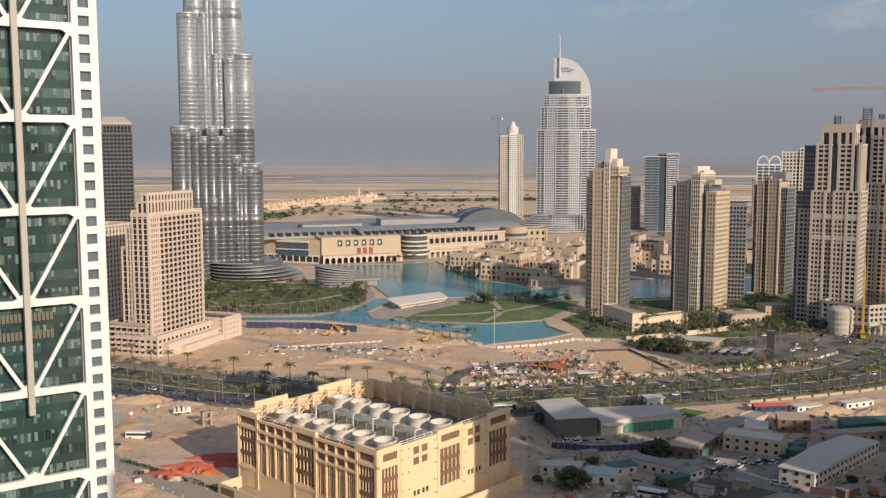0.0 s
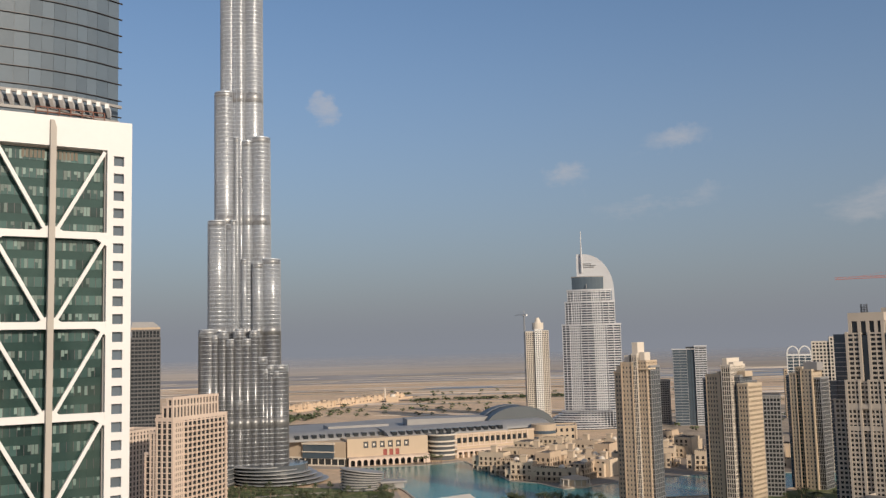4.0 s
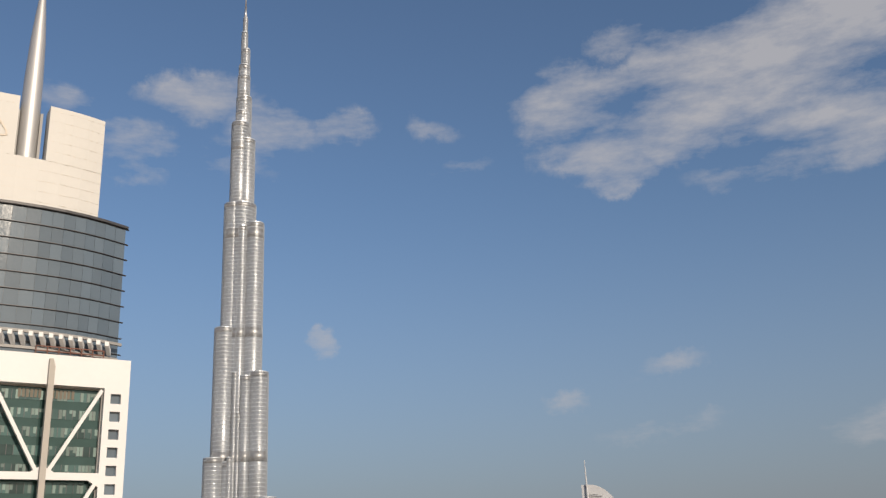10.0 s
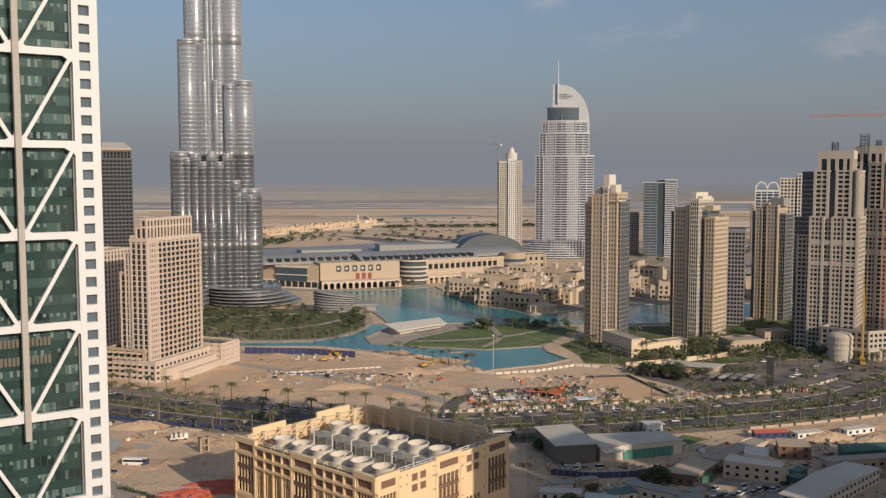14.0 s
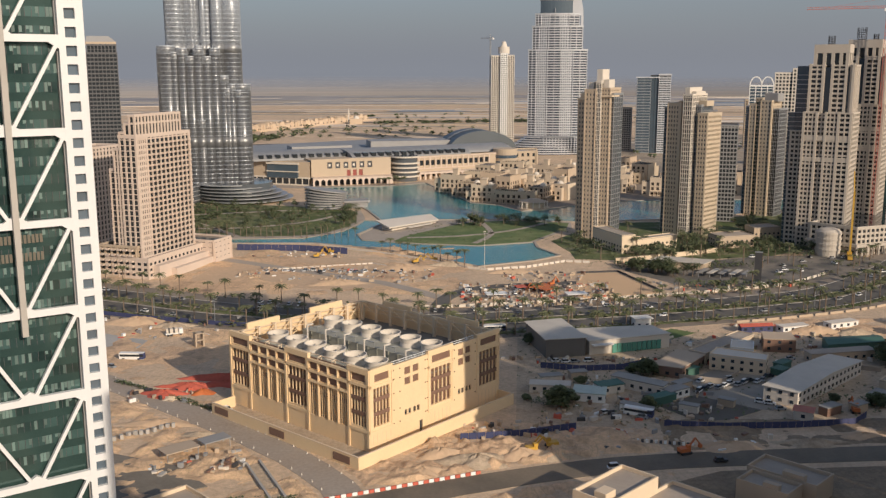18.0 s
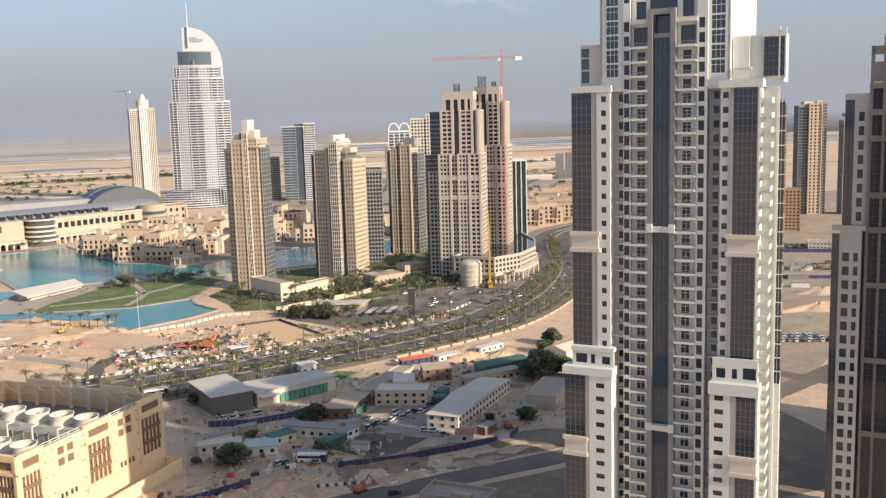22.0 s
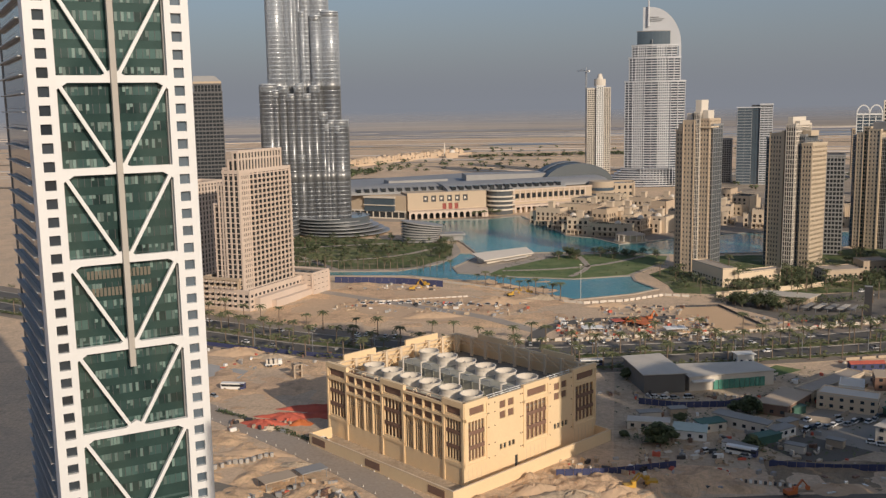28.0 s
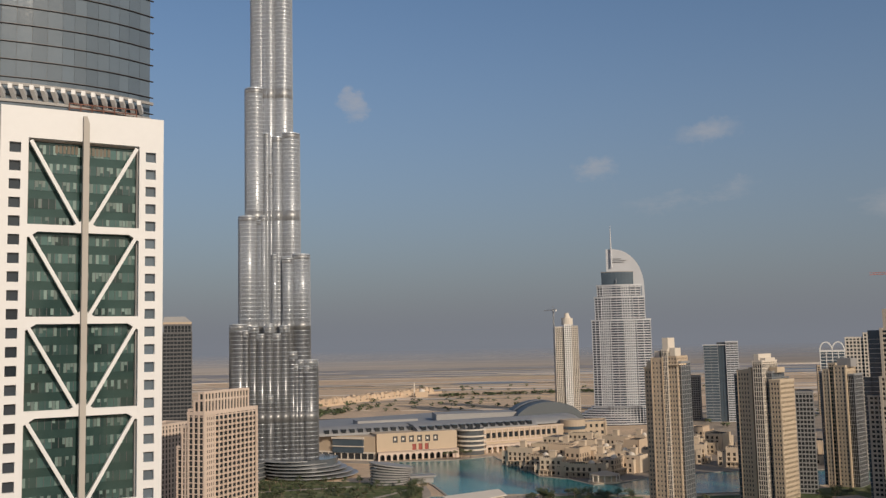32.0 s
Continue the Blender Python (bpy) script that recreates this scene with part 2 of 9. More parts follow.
# ---- mesh builders ----
class MB:
    def __init__(self):
        self.v, self.f = [], []

    def add(self, vs, fs):
        n = len(self.v)
        self.v += vs
        self.f += [tuple(i + n for i in f) for f in fs]
        return self

    def box(self, x0, x1, y0, y1, z0, z1):
        return self.prism([(x0, y0), (x1, y0), (x1, y1), (x0, y1)], z0, z1)

    def prism(self, poly, z0, z1, top=None):
        n, top = len(poly), top or poly
        vs = [(x, y, z0) for x, y in poly] + [(x, y, z1) for x, y in top]
        return self.add(vs, [tuple(range(n - 1, -1, -1)), tuple(range(n, 2 * n))] + [(i, (i + 1) % n, n + (i + 1) % n, n + i) for i in range(n)])

    def ring(self, poly, inner, z0, z1):
        n = len(poly)
        vs = [(x, y, z) for z in (z0, z1) for p in (poly, inner) for x, y in p]
        fs = []
        for i in range(n):
            j = (i + 1) % n
            fs += [(i, j, 2 * n + j, 2 * n + i), (n + j, n + i, 3 * n + i, 3 * n + j), (2 * n + i, 2 * n + j, 3 * n + j, 3 * n + i), (j, i, n + i, n + j)]
        return self.add(vs, fs)

    def cyl(self, x, y, r, z0, z1, n=16, r1=None):
        c = circle(x, y, r, n)
        return self.prism(c, z0, z1, circle(x, y, r if r1 is None else max(r1, 0.01), n))

    def obox(self, x, y, ang, hx, hy, z0, z1):
        return self.prism(rect(x, y, hx, hy, ang), z0, z1)

    def beam(self, p, q, w, h=None):
        p, q, h = Vector(p), Vector(q), h or w
        d = (q - p).normalized()
        s = d.cross(Vector((0, 0, 1)))
        s = s.normalized() if s.length > 1e-4 else Vector((1, 0, 0))
        u = s.cross(d)
        vs = [tuple(e + s * a * w / 2 + u * b * h / 2) for e in (p, q) for a, b in ((-1, -1), (1, -1), (1, 1), (-1, 1))]
        return self.add(vs, [(3, 2, 1, 0), (4, 5, 6, 7), (0, 1, 5, 4), (1, 2, 6, 5), (2, 3, 7, 6), (3, 0, 4, 7)])

    def grid(self, fn, nu, nv):
        vs = [tuple(fn(i / nu, j / nv)) for j in range(nv + 1) for i in range(nu + 1)]
        w = nu + 1
        return self.add(vs, [(j * w + i, j * w + i + 1, (j + 1) * w + i + 1, (j + 1) * w + i) for j in range(nv) for i in range(nu)])

    def weld(self):
        """Joins corners that lie on one another."""
        seen, to, out = {}, [], []
        for v in self.v:
            key = (round(v[0], 3), round(v[1], 3), round(v[2], 3))
            if key not in seen:
                seen[key] = len(out)
                out.append(v)
            to.append(seen[key])
        self.v, self.f = out, [tuple(to[i] for i in f) for f in self.f]
        return self

    def mesh(self, name, mat, smooth=False):
        me = bpy.data.meshes.new(name)
        me.from_pydata(self.v, [], self.f)
        me.materials.append(mat)
        if smooth:
            me.polygons.foreach_set("use_smooth", [True] * len(me.polygons))
        me.update()
        return me


def circle(x, y, r, n=16, a0=0.0):
    return [(x + r * math.cos(a0 + 2 * math.pi * i / n), y + r * math.sin(a0 + 2 * math.pi * i / n)) for i in range(n)]


def rect(x, y, hx, hy, ang=0.0):
    c, s = math.cos(radians(ang)), math.sin(radians(ang))
    return [(x + c * a * hx - s * b * hy, y + s * a * hx + c * b * hy) for a, b in ((-1, -1), (1, -1), (1, 1), (-1, 1))]


def grow(poly, d):
    """A convex counterclockwise outline moved outwards by d."""
    out, n = [], len(poly)
    for i in range(n):
        p0, p1, p2 = Vector(poly[i - 1]), Vector(poly[i]), Vector(poly[(i + 1) % n])
        a, b = (p1 - p0).normalized(), (p2 - p1).normalized()
        na, nb = Vector((a.y, -a.x)), Vector((b.y, -b.x))
        m = (na + nb).normalized()
        q = p1 + m * (d / max(0.3, m.dot(na)))
        out.append((q.x, q.y))
    return out


def thing(name, x=0.0, y=0.0, z=0.0, rz=0.0, label="", category="", group="", kind=""):
    ob = new(name)
    ob.matrix_basis = pose(x, y, z, 0, 0, rz)
    return tagged(ob, label, category, group, kind)


def part(name, mb, mat, parent=None, label="", kind="", smooth=False, category="", group=""):
    ob = new(name, mb if isinstance(mb, bpy.types.Mesh) else mb.mesh(name, mat, smooth))
    ob.parent = parent
    return tagged(ob, label, category, group, kind)


def facade(mb, p, q, z0, z1, floor, bay, band, pier, depth, first=0.0):
    """Floor bands and piers standing proud of one wall line from p to q (outside to the right)."""
    p, q = Vector(p), Vector(q)
    L = (q - p).length
    d = (q - p) / L
    o = Vector((d.y, -d.x))
    n = max(1, round(L / bay))
    ang = math.degrees(math.atan2(d.y, d.x))
    if pier > 0:
        for i in range(n + 1):
            c = p + d * (L * i / n) + o * (depth / 2)
            mb.obox(c.x, c.y, ang, pier / 2, depth / 2, z0, z1)
    if band > 0:
        c = (p + q) / 2 + o * (depth * 0.44)
        z = z0 + first
        while z < z1 - 0.2:
            mb.obox(c.x, c.y, ang, L / 2, depth * 0.44, z, min(z + band, z1))
            z += floor


def block(parent, poly, z0, z1, floor=3.4, bay=4.0, band=1.2, pier=1.0, depth=0.45, wall=None, glass=None, name="wall", parapet=1.2, sides=None, label=""):
    """One storeyed volume: a glazed core, a frame of bands and piers, a roof with its parapet."""
    part("glazing", MB().prism(poly, z0, z1), glass or GLASS_DARK, parent)
    mb = MB()
    for i in range(len(poly)):
        if sides is None or i in sides:
            facade(mb, poly[i], poly[(i + 1) % len(poly)], z0, z1, floor, bay, band, pier, depth)
    part(name, mb, wall, parent, label)
    mb = MB().ring(grow(poly, depth + 0.12), grow(poly, -0.4), z1 - 0.3, z1 + parapet)
    part("parapet", mb, wall, parent)
    return mb


# ---- ground ----
def flat(name, poly, z, mat, label, category, th=0.3, kind="structure"):
    return part(name, MB().prism(poly, z - th, z), mat, None, label, kind, category=category)


far = circle(0, 0, 4600, 96)
g = MB()
rings = [0, 60, 150, 300, 500, 800, 1200, 1800, 2600, 3600, 4690]
for r in rings[1:]:
    g.v += [(x, y, 0.0) for x, y in circle(0, 0, r, 96)]
g.f.append(tuple(range(96)))
for k in range(len(rings) - 2):
    g.f += [(k * 96 + i, (k + 1) * 96 + i, (k + 1) * 96 + (i + 1) % 96, k * 96 + (i + 1) % 96) for i in range(96)]
part("ground", g, SAND, None, "pale dusty desert sand reaching to the horizon", "structure", category="ground")
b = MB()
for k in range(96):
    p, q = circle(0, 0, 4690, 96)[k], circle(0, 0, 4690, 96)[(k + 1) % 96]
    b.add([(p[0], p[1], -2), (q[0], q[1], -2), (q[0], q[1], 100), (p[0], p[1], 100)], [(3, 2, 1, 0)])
part("backdrop", b, HAZE, None, "far desert plain backdrop with painted haze at the horizon", "structure", category="backdrop")

# ---- more builders ----
def holed(mb, x0, x1, z0, z1, holes, y0, y1, swap=False):
    """A wall slab with rectangular openings (x0, x1, z0, z1) right through it; swap: it runs along y instead of x."""
    zs = sorted({z0, z1, *(h[2] for h in holes), *(h[3] for h in holes)})
    zs = [z for z in zs if z0 <= z <= z1]
    for za, zb in zip(zs, zs[1:]):
        if zb - za < 1e-4:
            continue
        zm = (za + zb) / 2
        cut = sorted((max(h[0], x0), min(h[1], x1)) for h in holes if h[2] < zm < h[3] and h[1] > x0 and h[0] < x1)
        x = x0
        for a, c in cut + [(x1, x1)]:
            if a - x > 1e-4:
                if swap:
                    mb.box(y0, y1, x, a, za, zb)
                else:
                    mb.box(x, a, y0, y1, za, zb)
            x = max(x, c)
    return mb.weld()


def put(name, me, parent, x=0.0, y=0.0, z=0.0, rz=0.0, label="", kind=""):
    """One more object on a shared mesh."""
    ob = new(name, me)
    ob.parent = parent
    ob.location, ob.rotation_euler = (x, y, z), (0, 0, radians(rz))
    return tagged(ob, label, kind=kind)


BOXES = {}


def boxmesh(w, d, h, mat):
    """A shared box, w by d by h, centred on x and y, standing on z = 0."""
    key = (round(w, 2), round(d, 2), round(h, 2), mat.name)
    if key not in BOXES:
        BOXES[key] = MB().box(-w / 2, w / 2, -d / 2, d / 2, 0, h).mesh("piece", mat)
    return BOXES[key]


PANE_TEAL = material("teal_pane", (0.066, 0.125, 0.118), 0.03, metal=0.4, vary=0.15, scale=0.15, fine=0.6, bump=0, spec=1.0, obj=1.1)
PANE_DARK = material("dark_pane", (0.028, 0.038, 0.05), 0.05, vary=0.2, scale=0.15, bump=0, spec=0.7, obj=0.8)
PANE_BLUE = material("blue_pane", (0.105, 0.14, 0.175), 0.06, vary=0.08, scale=0.15, bump=0, spec=1.0, obj=0.28)
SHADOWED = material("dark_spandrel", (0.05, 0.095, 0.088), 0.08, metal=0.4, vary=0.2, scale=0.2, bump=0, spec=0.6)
OFFWHITE = material("white_cladding", (0.70, 0.715, 0.675), 0.55, vary=0.05, scale=0.04, fine=0.7, bump=0.03)
GREYCLAD = material("grey_cladding", (0.30, 0.295, 0.29), 0.6, vary=0.08, scale=0.1, fine=1.0, bump=0.04)
WARMGREY = material("warm_grey_stone", (0.42, 0.395, 0.36), 0.75, vary=0.08, scale=0.1)
RUST = material("rusty_steel", (0.17, 0.08, 0.06), 0.8, vary=0.2, scale=0.5)

# ---- lake, lawns, roads ----
def smooth_path(path, step=12.0):
    """Points along a Catmull-Rom curve through the path."""
    P = [Vector(p) for p in path]
    out = []
    for i in range(len(P) - 1):
        a, b2, c, d = P[max(i - 1, 0)], P[i], P[i + 1], P[min(i + 2, len(P) - 1)]
        n = max(1, int((c - b2).length / step))
        for k in range(n):
            t = k / n
            out.append(0.5 * ((2 * b2) + (c - a) * t + (2 * a - 5 * b2 + 4 * c - d) * t * t + (3 * b2 - a - 3 * c + d) * t ** 3))
    return out + [P[-1]]


def along(path, off, step, x0=-1e9, x1=1e9):
    """Places at even steps beside a path, with the way's heading in degrees."""
    pts = smooth_path(path, 2.0)
    out, s = [], 0.0
    for a, b2 in zip(pts, pts[1:]):
        s += (b2 - a).length
        if s >= step:
            s = 0.0
            d = (b2 - a).normalized()
            q = a + Vector((d.y, -d.x)) * off
            if x0 < q.x < x1:
                out.append((q.x, q.y, math.degrees(math.atan2(d.y, d.x))))
    return out


def ribbon(name, path, w, z, mat, label, category, off=0.0, th=0.2, kind="structure"):
    """A strip of even width along a path, moved sideways by off."""
    pts = smooth_path(path)
    mb, n, vs, fs = MB(), len(pts), [], []
    for i, p in enumerate(pts):
        d = (pts[min(i + 1, n - 1)] - pts[max(i - 1, 0)]).normalized()
        s = Vector((d.y, -d.x))
        for o, zz in ((off - w / 2, z), (off + w / 2, z), (off + w / 2, z - th), (off - w / 2, z - th)):
            q = p + s * o
            vs.append((q.x, q.y, zz))
    for i in range(n - 1):
        a, b2 = 4 * i, 4 * i + 4
        fs += [(a + 1, a, b2, b2 + 1), (a + 2, a + 1, b2 + 1, b2 + 2), (a, a + 3, b2 + 3, b2)]
    return part(name, mb.add(vs, fs), mat, None, label, kind, category=category)


LAKE = [(-120, 1030), (-59, 1037), (-8, 1066), (8, 1010), (24, 960), (36, 905), (60, 890), (80, 850), (112, 866), (150, 905), (240, 930), (360, 920), (350, 862), (192, 800), (115, 790), (59, 803), (10, 803), (-43, 794), (-60, 860), (-95, 958)]
flat("water", LAKE, 0.25, WATER, "calm turquoise artificial lake with soft reflections", "lake")
CHANNEL = [(-190, 694), (-88, 693), (-39, 669), (-7, 645), (29, 607), (68, 626), (87, 643), (75, 672), (75, 694), (32, 680), (-8, 688), (-53, 705), (-59, 730), (-43, 780), (-43, 796), (-60, 800), (-72, 745), (-100, 714), (-190, 709)]
flat("water", CHANNEL, 0.27, WATER, "turquoise channel of the lake with pale edges", "lake")
for nm, poly in (("quay", CHANNEL), ("quay", LAKE)):
    m = MB()
    for i in range(len(poly)):
        p, q = Vector(poly[i]), Vector(poly[(i + 1) % len(poly)])
        c, d = (p + q) / 2, q - p
        m.obox(c.x, c.y, math.degrees(math.atan2(d.y, d.x)), d.length / 2 + 0.5, 0.9, 0, 0.75)
    part(nm, m, PAVING, None, "pale stone quay edge round the water", "structure", category="quay")
flat("lawn", [(-30, 700), (-8, 692), (32, 684), (72, 698), (108, 760), (113, 784), (59, 797), (25, 785), (0, 752), (-22, 722)], 0.4, GRASS, "green lawn of the island park", "lawn")
flat("pavement", [(-53, 707), (-8, 690), (32, 682), (75, 696), (112, 760), (115, 788), (59, 801), (10, 801), (-40, 792), (-57, 732)], 0.2, PAVING, "pale paved paths of the island park", "pavement")
flat("lawn", [(-330, 790), (-190, 716), (-102, 720), (-74, 748), (-62, 800), (-72, 850), (-110, 880), (-180, 900), (-300, 880)], 0.3, PARKG, "park lawn under trees beside the tall tower", "lawn")
ribbon("pavement", [(-190, 714), (-100, 719), (-70, 750), (-58, 800), (-66, 858)], 7, 0.36, PAVING, "pale waterside promenade", "pavement", -4)
ribbon("pavement", [(-205, 1060), (-136, 1034), (-59, 1044), (-10, 1075)], 22, 0.2, PAVING, "pale waterside promenade before the mall", "pavement")
t = thing("stage_building", -22, 770, 0, 49, "low flat white stage building on the island", "pavilion")
sr = MB().prism([(-30, -9), (28, -8), (36, 6), (-24, 9)], 0, 0.9)
sr.v = [(x * 1.05, y * 1.15, z + 4.2 + 0.16 * y - 0.02 * x) for x, y, z in sr.v]
part("roof", sr, PALE, t, "broad sloping white roof")
part("wall", MB().box(-24, 30, -6, 5, 0, 3.1), PALE, t)
part("lower_roof", MB().box(-12, 16, -14, -10.6, 1.6, 2.1), PALE, t)

BOULEVARD = [(-420, 640), (-300, 575), (-186, 525), (-126, 497), (-64, 478), (-6, 467), (52, 475), (114, 488), (184, 507), (240, 534), (312, 606), (375, 700), (422, 800), (470, 878), (550, 930), (680, 970)]
BOULPAVE = material("boulevard_paving", (0.24, 0.20, 0.16), 0.9, vary=0.25, scale=0.05, fine=0.8)
ribbon("pavement", BOULEVARD, 60, 0.10, BOULPAVE, "broad sandy paving along the boulevard", "pavement")
ribbon("road", BOULEVARD, 13, 0.16, ASPHALT, "dark asphalt carriageway of the boulevard", "road", -11)
ribbon("road", BOULEVARD, 13, 0.16, ASPHALT, "dark asphalt carriageway of the boulevard", "road", 12)
ribbon("verge", BOULEVARD, 5, 0.26, PARKG, "planted median strip", "verge", 0.5)
ribbon("verge", BOULEVARD, 4, 0.26, PARKG, "planted verge", "verge", 21.5)
for o in (-18, -4, 5, 19):
    ribbon("kerb", BOULEVARD, 0.35, 0.3, CONCRETE, "pale concrete kerb", "kerb", o)
SIDE = [(-270, 478), (-200, 425), (-133, 376), (-63, 315), (-40, 290), (-30, 276), (-24, 262)]
ribbon("road", SIDE, 12, 0.12, DUSTROAD, "worn dusty side road past the cooling plant", "road")
NEARROAD = [(-60, 246), (-31, 258.5), (-10.5, 268), (20.7, 280), (50.3, 289), (78, 294), (125, 298), (180, 303), (260, 320), (420, 380)]
ribbon("road", NEARROAD, 12, 0.13, SANDED, "asphalt road with a gentle bend", "road")
ribbon("road", [(2, 478), (6, 520), (30, 548), (90, 560)], 9, 0.14, ASPHALT, "site road into the plots", "road")
ribbon("road", [(6, 520), (-30, 560), (-90, 600), (-150, 640)], 8, 0.12, PAVING, "pale dirt site track", "road")
ribbon("road", [(430, 210), (320, 330), (300, 420), (360, 470)], 10, 0.12, SANDED, "asphalt road across the plots", "road")
flat("plot", [(91, 584), (116, 588), (130, 532), (78, 519)], 0.16, material("levelled_sand", (0.62, 0.42, 0.25), 0.95, vary=0.06, scale=0.03, bump=0.2), "flat levelled plot of orange sand", "plot")
flat("plot", [(-150, 560), (-40, 540), (10, 590), (-60, 640), (-140, 640)], 0.06, material("light_sand", (0.62, 0.44, 0.29), 0.95, vary=0.3, scale=0.03, fine=0.4, bump=0.8, tint=(0.50, 0.36, 0.24)), "bare sandy building plot", "plot")
flat("plot", [(30, 330), (90, 320), (210, 330), (225, 440), (120, 450), (40, 440)], 0.05, DIRT, "grey trodden yard ground", "plot")
flat("plot", [(100, 352), (128, 340), (150, 372), (128, 398), (104, 375)], 0.1, material("old_asphalt", (0.31, 0.275, 0.23), 0.9, vary=0.2, scale=0.05), "grey car park surface", "plot")
flat("plot", [(86, 346), (103, 358), (124, 341), (99, 325)], 0.13, material("fresh_asphalt", (0.13, 0.115, 0.095), 0.9, vary=0.2, scale=0.1), "dark resurfaced yard", "plot")
flat("lawn", [(103, 440), (112, 436), (128, 448), (118, 456)], 0.12, GRASS, "small bright lawn by the hall", "lawn")
flat("plot", [(350, 330), (520, 420), (620, 560), (420, 520)], 0.05, DIRT, "rutted sandy plot", "plot")

# this dark ground colour stands for tower shadow as well as planting
flat("lawn", [(97, 652), (130, 640), (240, 690), (300, 740), (345, 850), (200, 790), (121, 780), (116, 745), (88, 700)], 0.18, PARKG, "planted ground at the lakeside towers, coloured dark for greenery and shadow", "lawn")
# lane ground coloured dark for the shade between the houses
flat("pavement", [(10, 1015), (36, 905), (80, 852), (150, 905), (240, 930), (360, 925), (420, 1000), (300, 1250), (150, 1240), (60, 1150)], 0.22, material("lane_paving", (0.24, 0.20, 0.16), 0.9, vary=0.2, scale=0.05), "paved lanes of the old town, coloured dark for shade", "pavement")
flat("plot", [(300, 1010), (420, 960), (560, 1000), (900, 1100), (1100, 1700), (500, 1900), (200, 1500)], 0.1, soil("raw_plain", (0.42, 0.345, 0.265), (0.33, 0.28, 0.225), (0.26, 0.22, 0.175), 0.2), "raw grey-brown building land", "plot")

# far desert: scrub bands and roads
rnd = random.Random(5)
DARKSAND = material("dark_scrub", (0.31, 0.27, 0.22), 0.95, vary=0.25, scale=0.01, fine=0.1, bump=0.2)
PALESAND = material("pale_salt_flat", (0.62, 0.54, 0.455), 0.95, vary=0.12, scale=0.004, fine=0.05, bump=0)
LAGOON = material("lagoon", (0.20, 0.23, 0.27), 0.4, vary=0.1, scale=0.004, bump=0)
# farthest sand, its colour greyed to carry the haze of distance
HAZESAND = material("far_grey_sand", (0.40, 0.36, 0.325), 0.95, vary=0.12, scale=0.004, fine=0.05, bump=0)
patches = {m.name: (m, MB()) for m in (DARKSAND, PALESAND, DIRT, HAZESAND)}
for k in range(240):
    y = 1500 + 2900 * (k / 240) ** 1.1
    x = rnd.uniform(-0.6, 1.0) * y
    a, c = rnd.uniform(40, 300) * y / 2500, rnd.uniform(6, 30) * y / 2500
    n = 14
    poly = [(x + a * math.cos(2 * math.pi * i / n) * rnd.uniform(0.7, 1.25), y + c * math.sin(2 * math.pi * i / n) * rnd.uniform(0.6, 1.3)) for i in range(n)]
    patches[((DARKSAND, PALESAND, PALESAND, PALESAND, DIRT) if y < 2500 else (HAZESAND, PALESAND, HAZESAND, DARKSAND, HAZESAND))[k % 5].name][1].prism(poly, 0.0, 0.2 + 0.009 * k)
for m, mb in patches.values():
    part("desert_patches", mb, m, None, "patches of scrub, salt and haze-greyed sand in the far desert", "stuff", category="desert")
flat("water", [(100, 3500), (700, 3350), (1500, 3250), (2300, 3300), (2500, 3700), (1200, 3900), (300, 3800)], 0.8, LAGOON, "long grey-blue lagoon in the far desert", "lagoon")
flat("water", [(-150, 2900), (0, 2870), (120, 2890), (60, 2960), (-90, 2960)], 0.8, LAGOON, "small grey lagoon in the far desert", "lagoon")
for pth in ([(-1500, 2100), (-400, 2260), (400, 2300), (1500, 2100)], [(-900, 1500), (-300, 1620), (200, 1760), (900, 1700)], [(600, 1300), (900, 1700), (1500, 2300)], [(-1200, 2800), (400, 2850), (1800, 2700)]):
    ribbon("road", pth, 16, 1.0, ASPHALT, "distant highway over the desert", "road")

# far ground before the horizon, haze put into its grey colour
HAZEGROUND = material("tidal_flats", (0.27, 0.26, 0.265), 0.95, vary=0.25, scale=0.003, fine=0.02, bump=0, tint=(0.35, 0.32, 0.30))
ff = MB()
arc = [radians(a) for a in range(20, 161, 5)]
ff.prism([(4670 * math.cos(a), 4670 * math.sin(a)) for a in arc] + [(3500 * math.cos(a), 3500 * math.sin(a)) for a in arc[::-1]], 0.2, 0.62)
part("ground", ff, HAZEGROUND, None, "far ground before the horizon, painted grey for haze", "structure", category="ground")
for pth in ([(-300, 745), (-230, 770), (-170, 760), (-110, 790), (-80, 840)], [(-260, 880), (-220, 820), (-180, 765), (-150, 722)], [(-280, 812), (-200, 838), (-130, 860)]):
    ribbon("pavement", pth, 5, 0.42, PAVING, "pale winding park path", "pavement")
for pth in ([(-20, 715), (20, 722), (60, 745), (95, 785)], [(30, 690), (45, 730), (40, 790)], [(-40, 735), (0, 770), (40, 795)]):
    ribbon("pavement", pth, 4.5, 0.52, PAVING, "pale winding park path", "pavement")

# dug-over ground beside the roads
ROADS = [(smooth_path(SIDE, 4), 7.5), (smooth_path(NEARROAD, 4), 7.5), (smooth_path(BOULEVARD, 6), 31), (smooth_path([(2, 478), (6, 520), (30, 548), (90, 560)], 4), 6), (smooth_path([(6, 520), (-30, 560), (-90, 600), (-150, 640)], 4), 5)]
PLANT = pose(-24.0, 287.7, 0, 0, 0, 48.2).inverted()


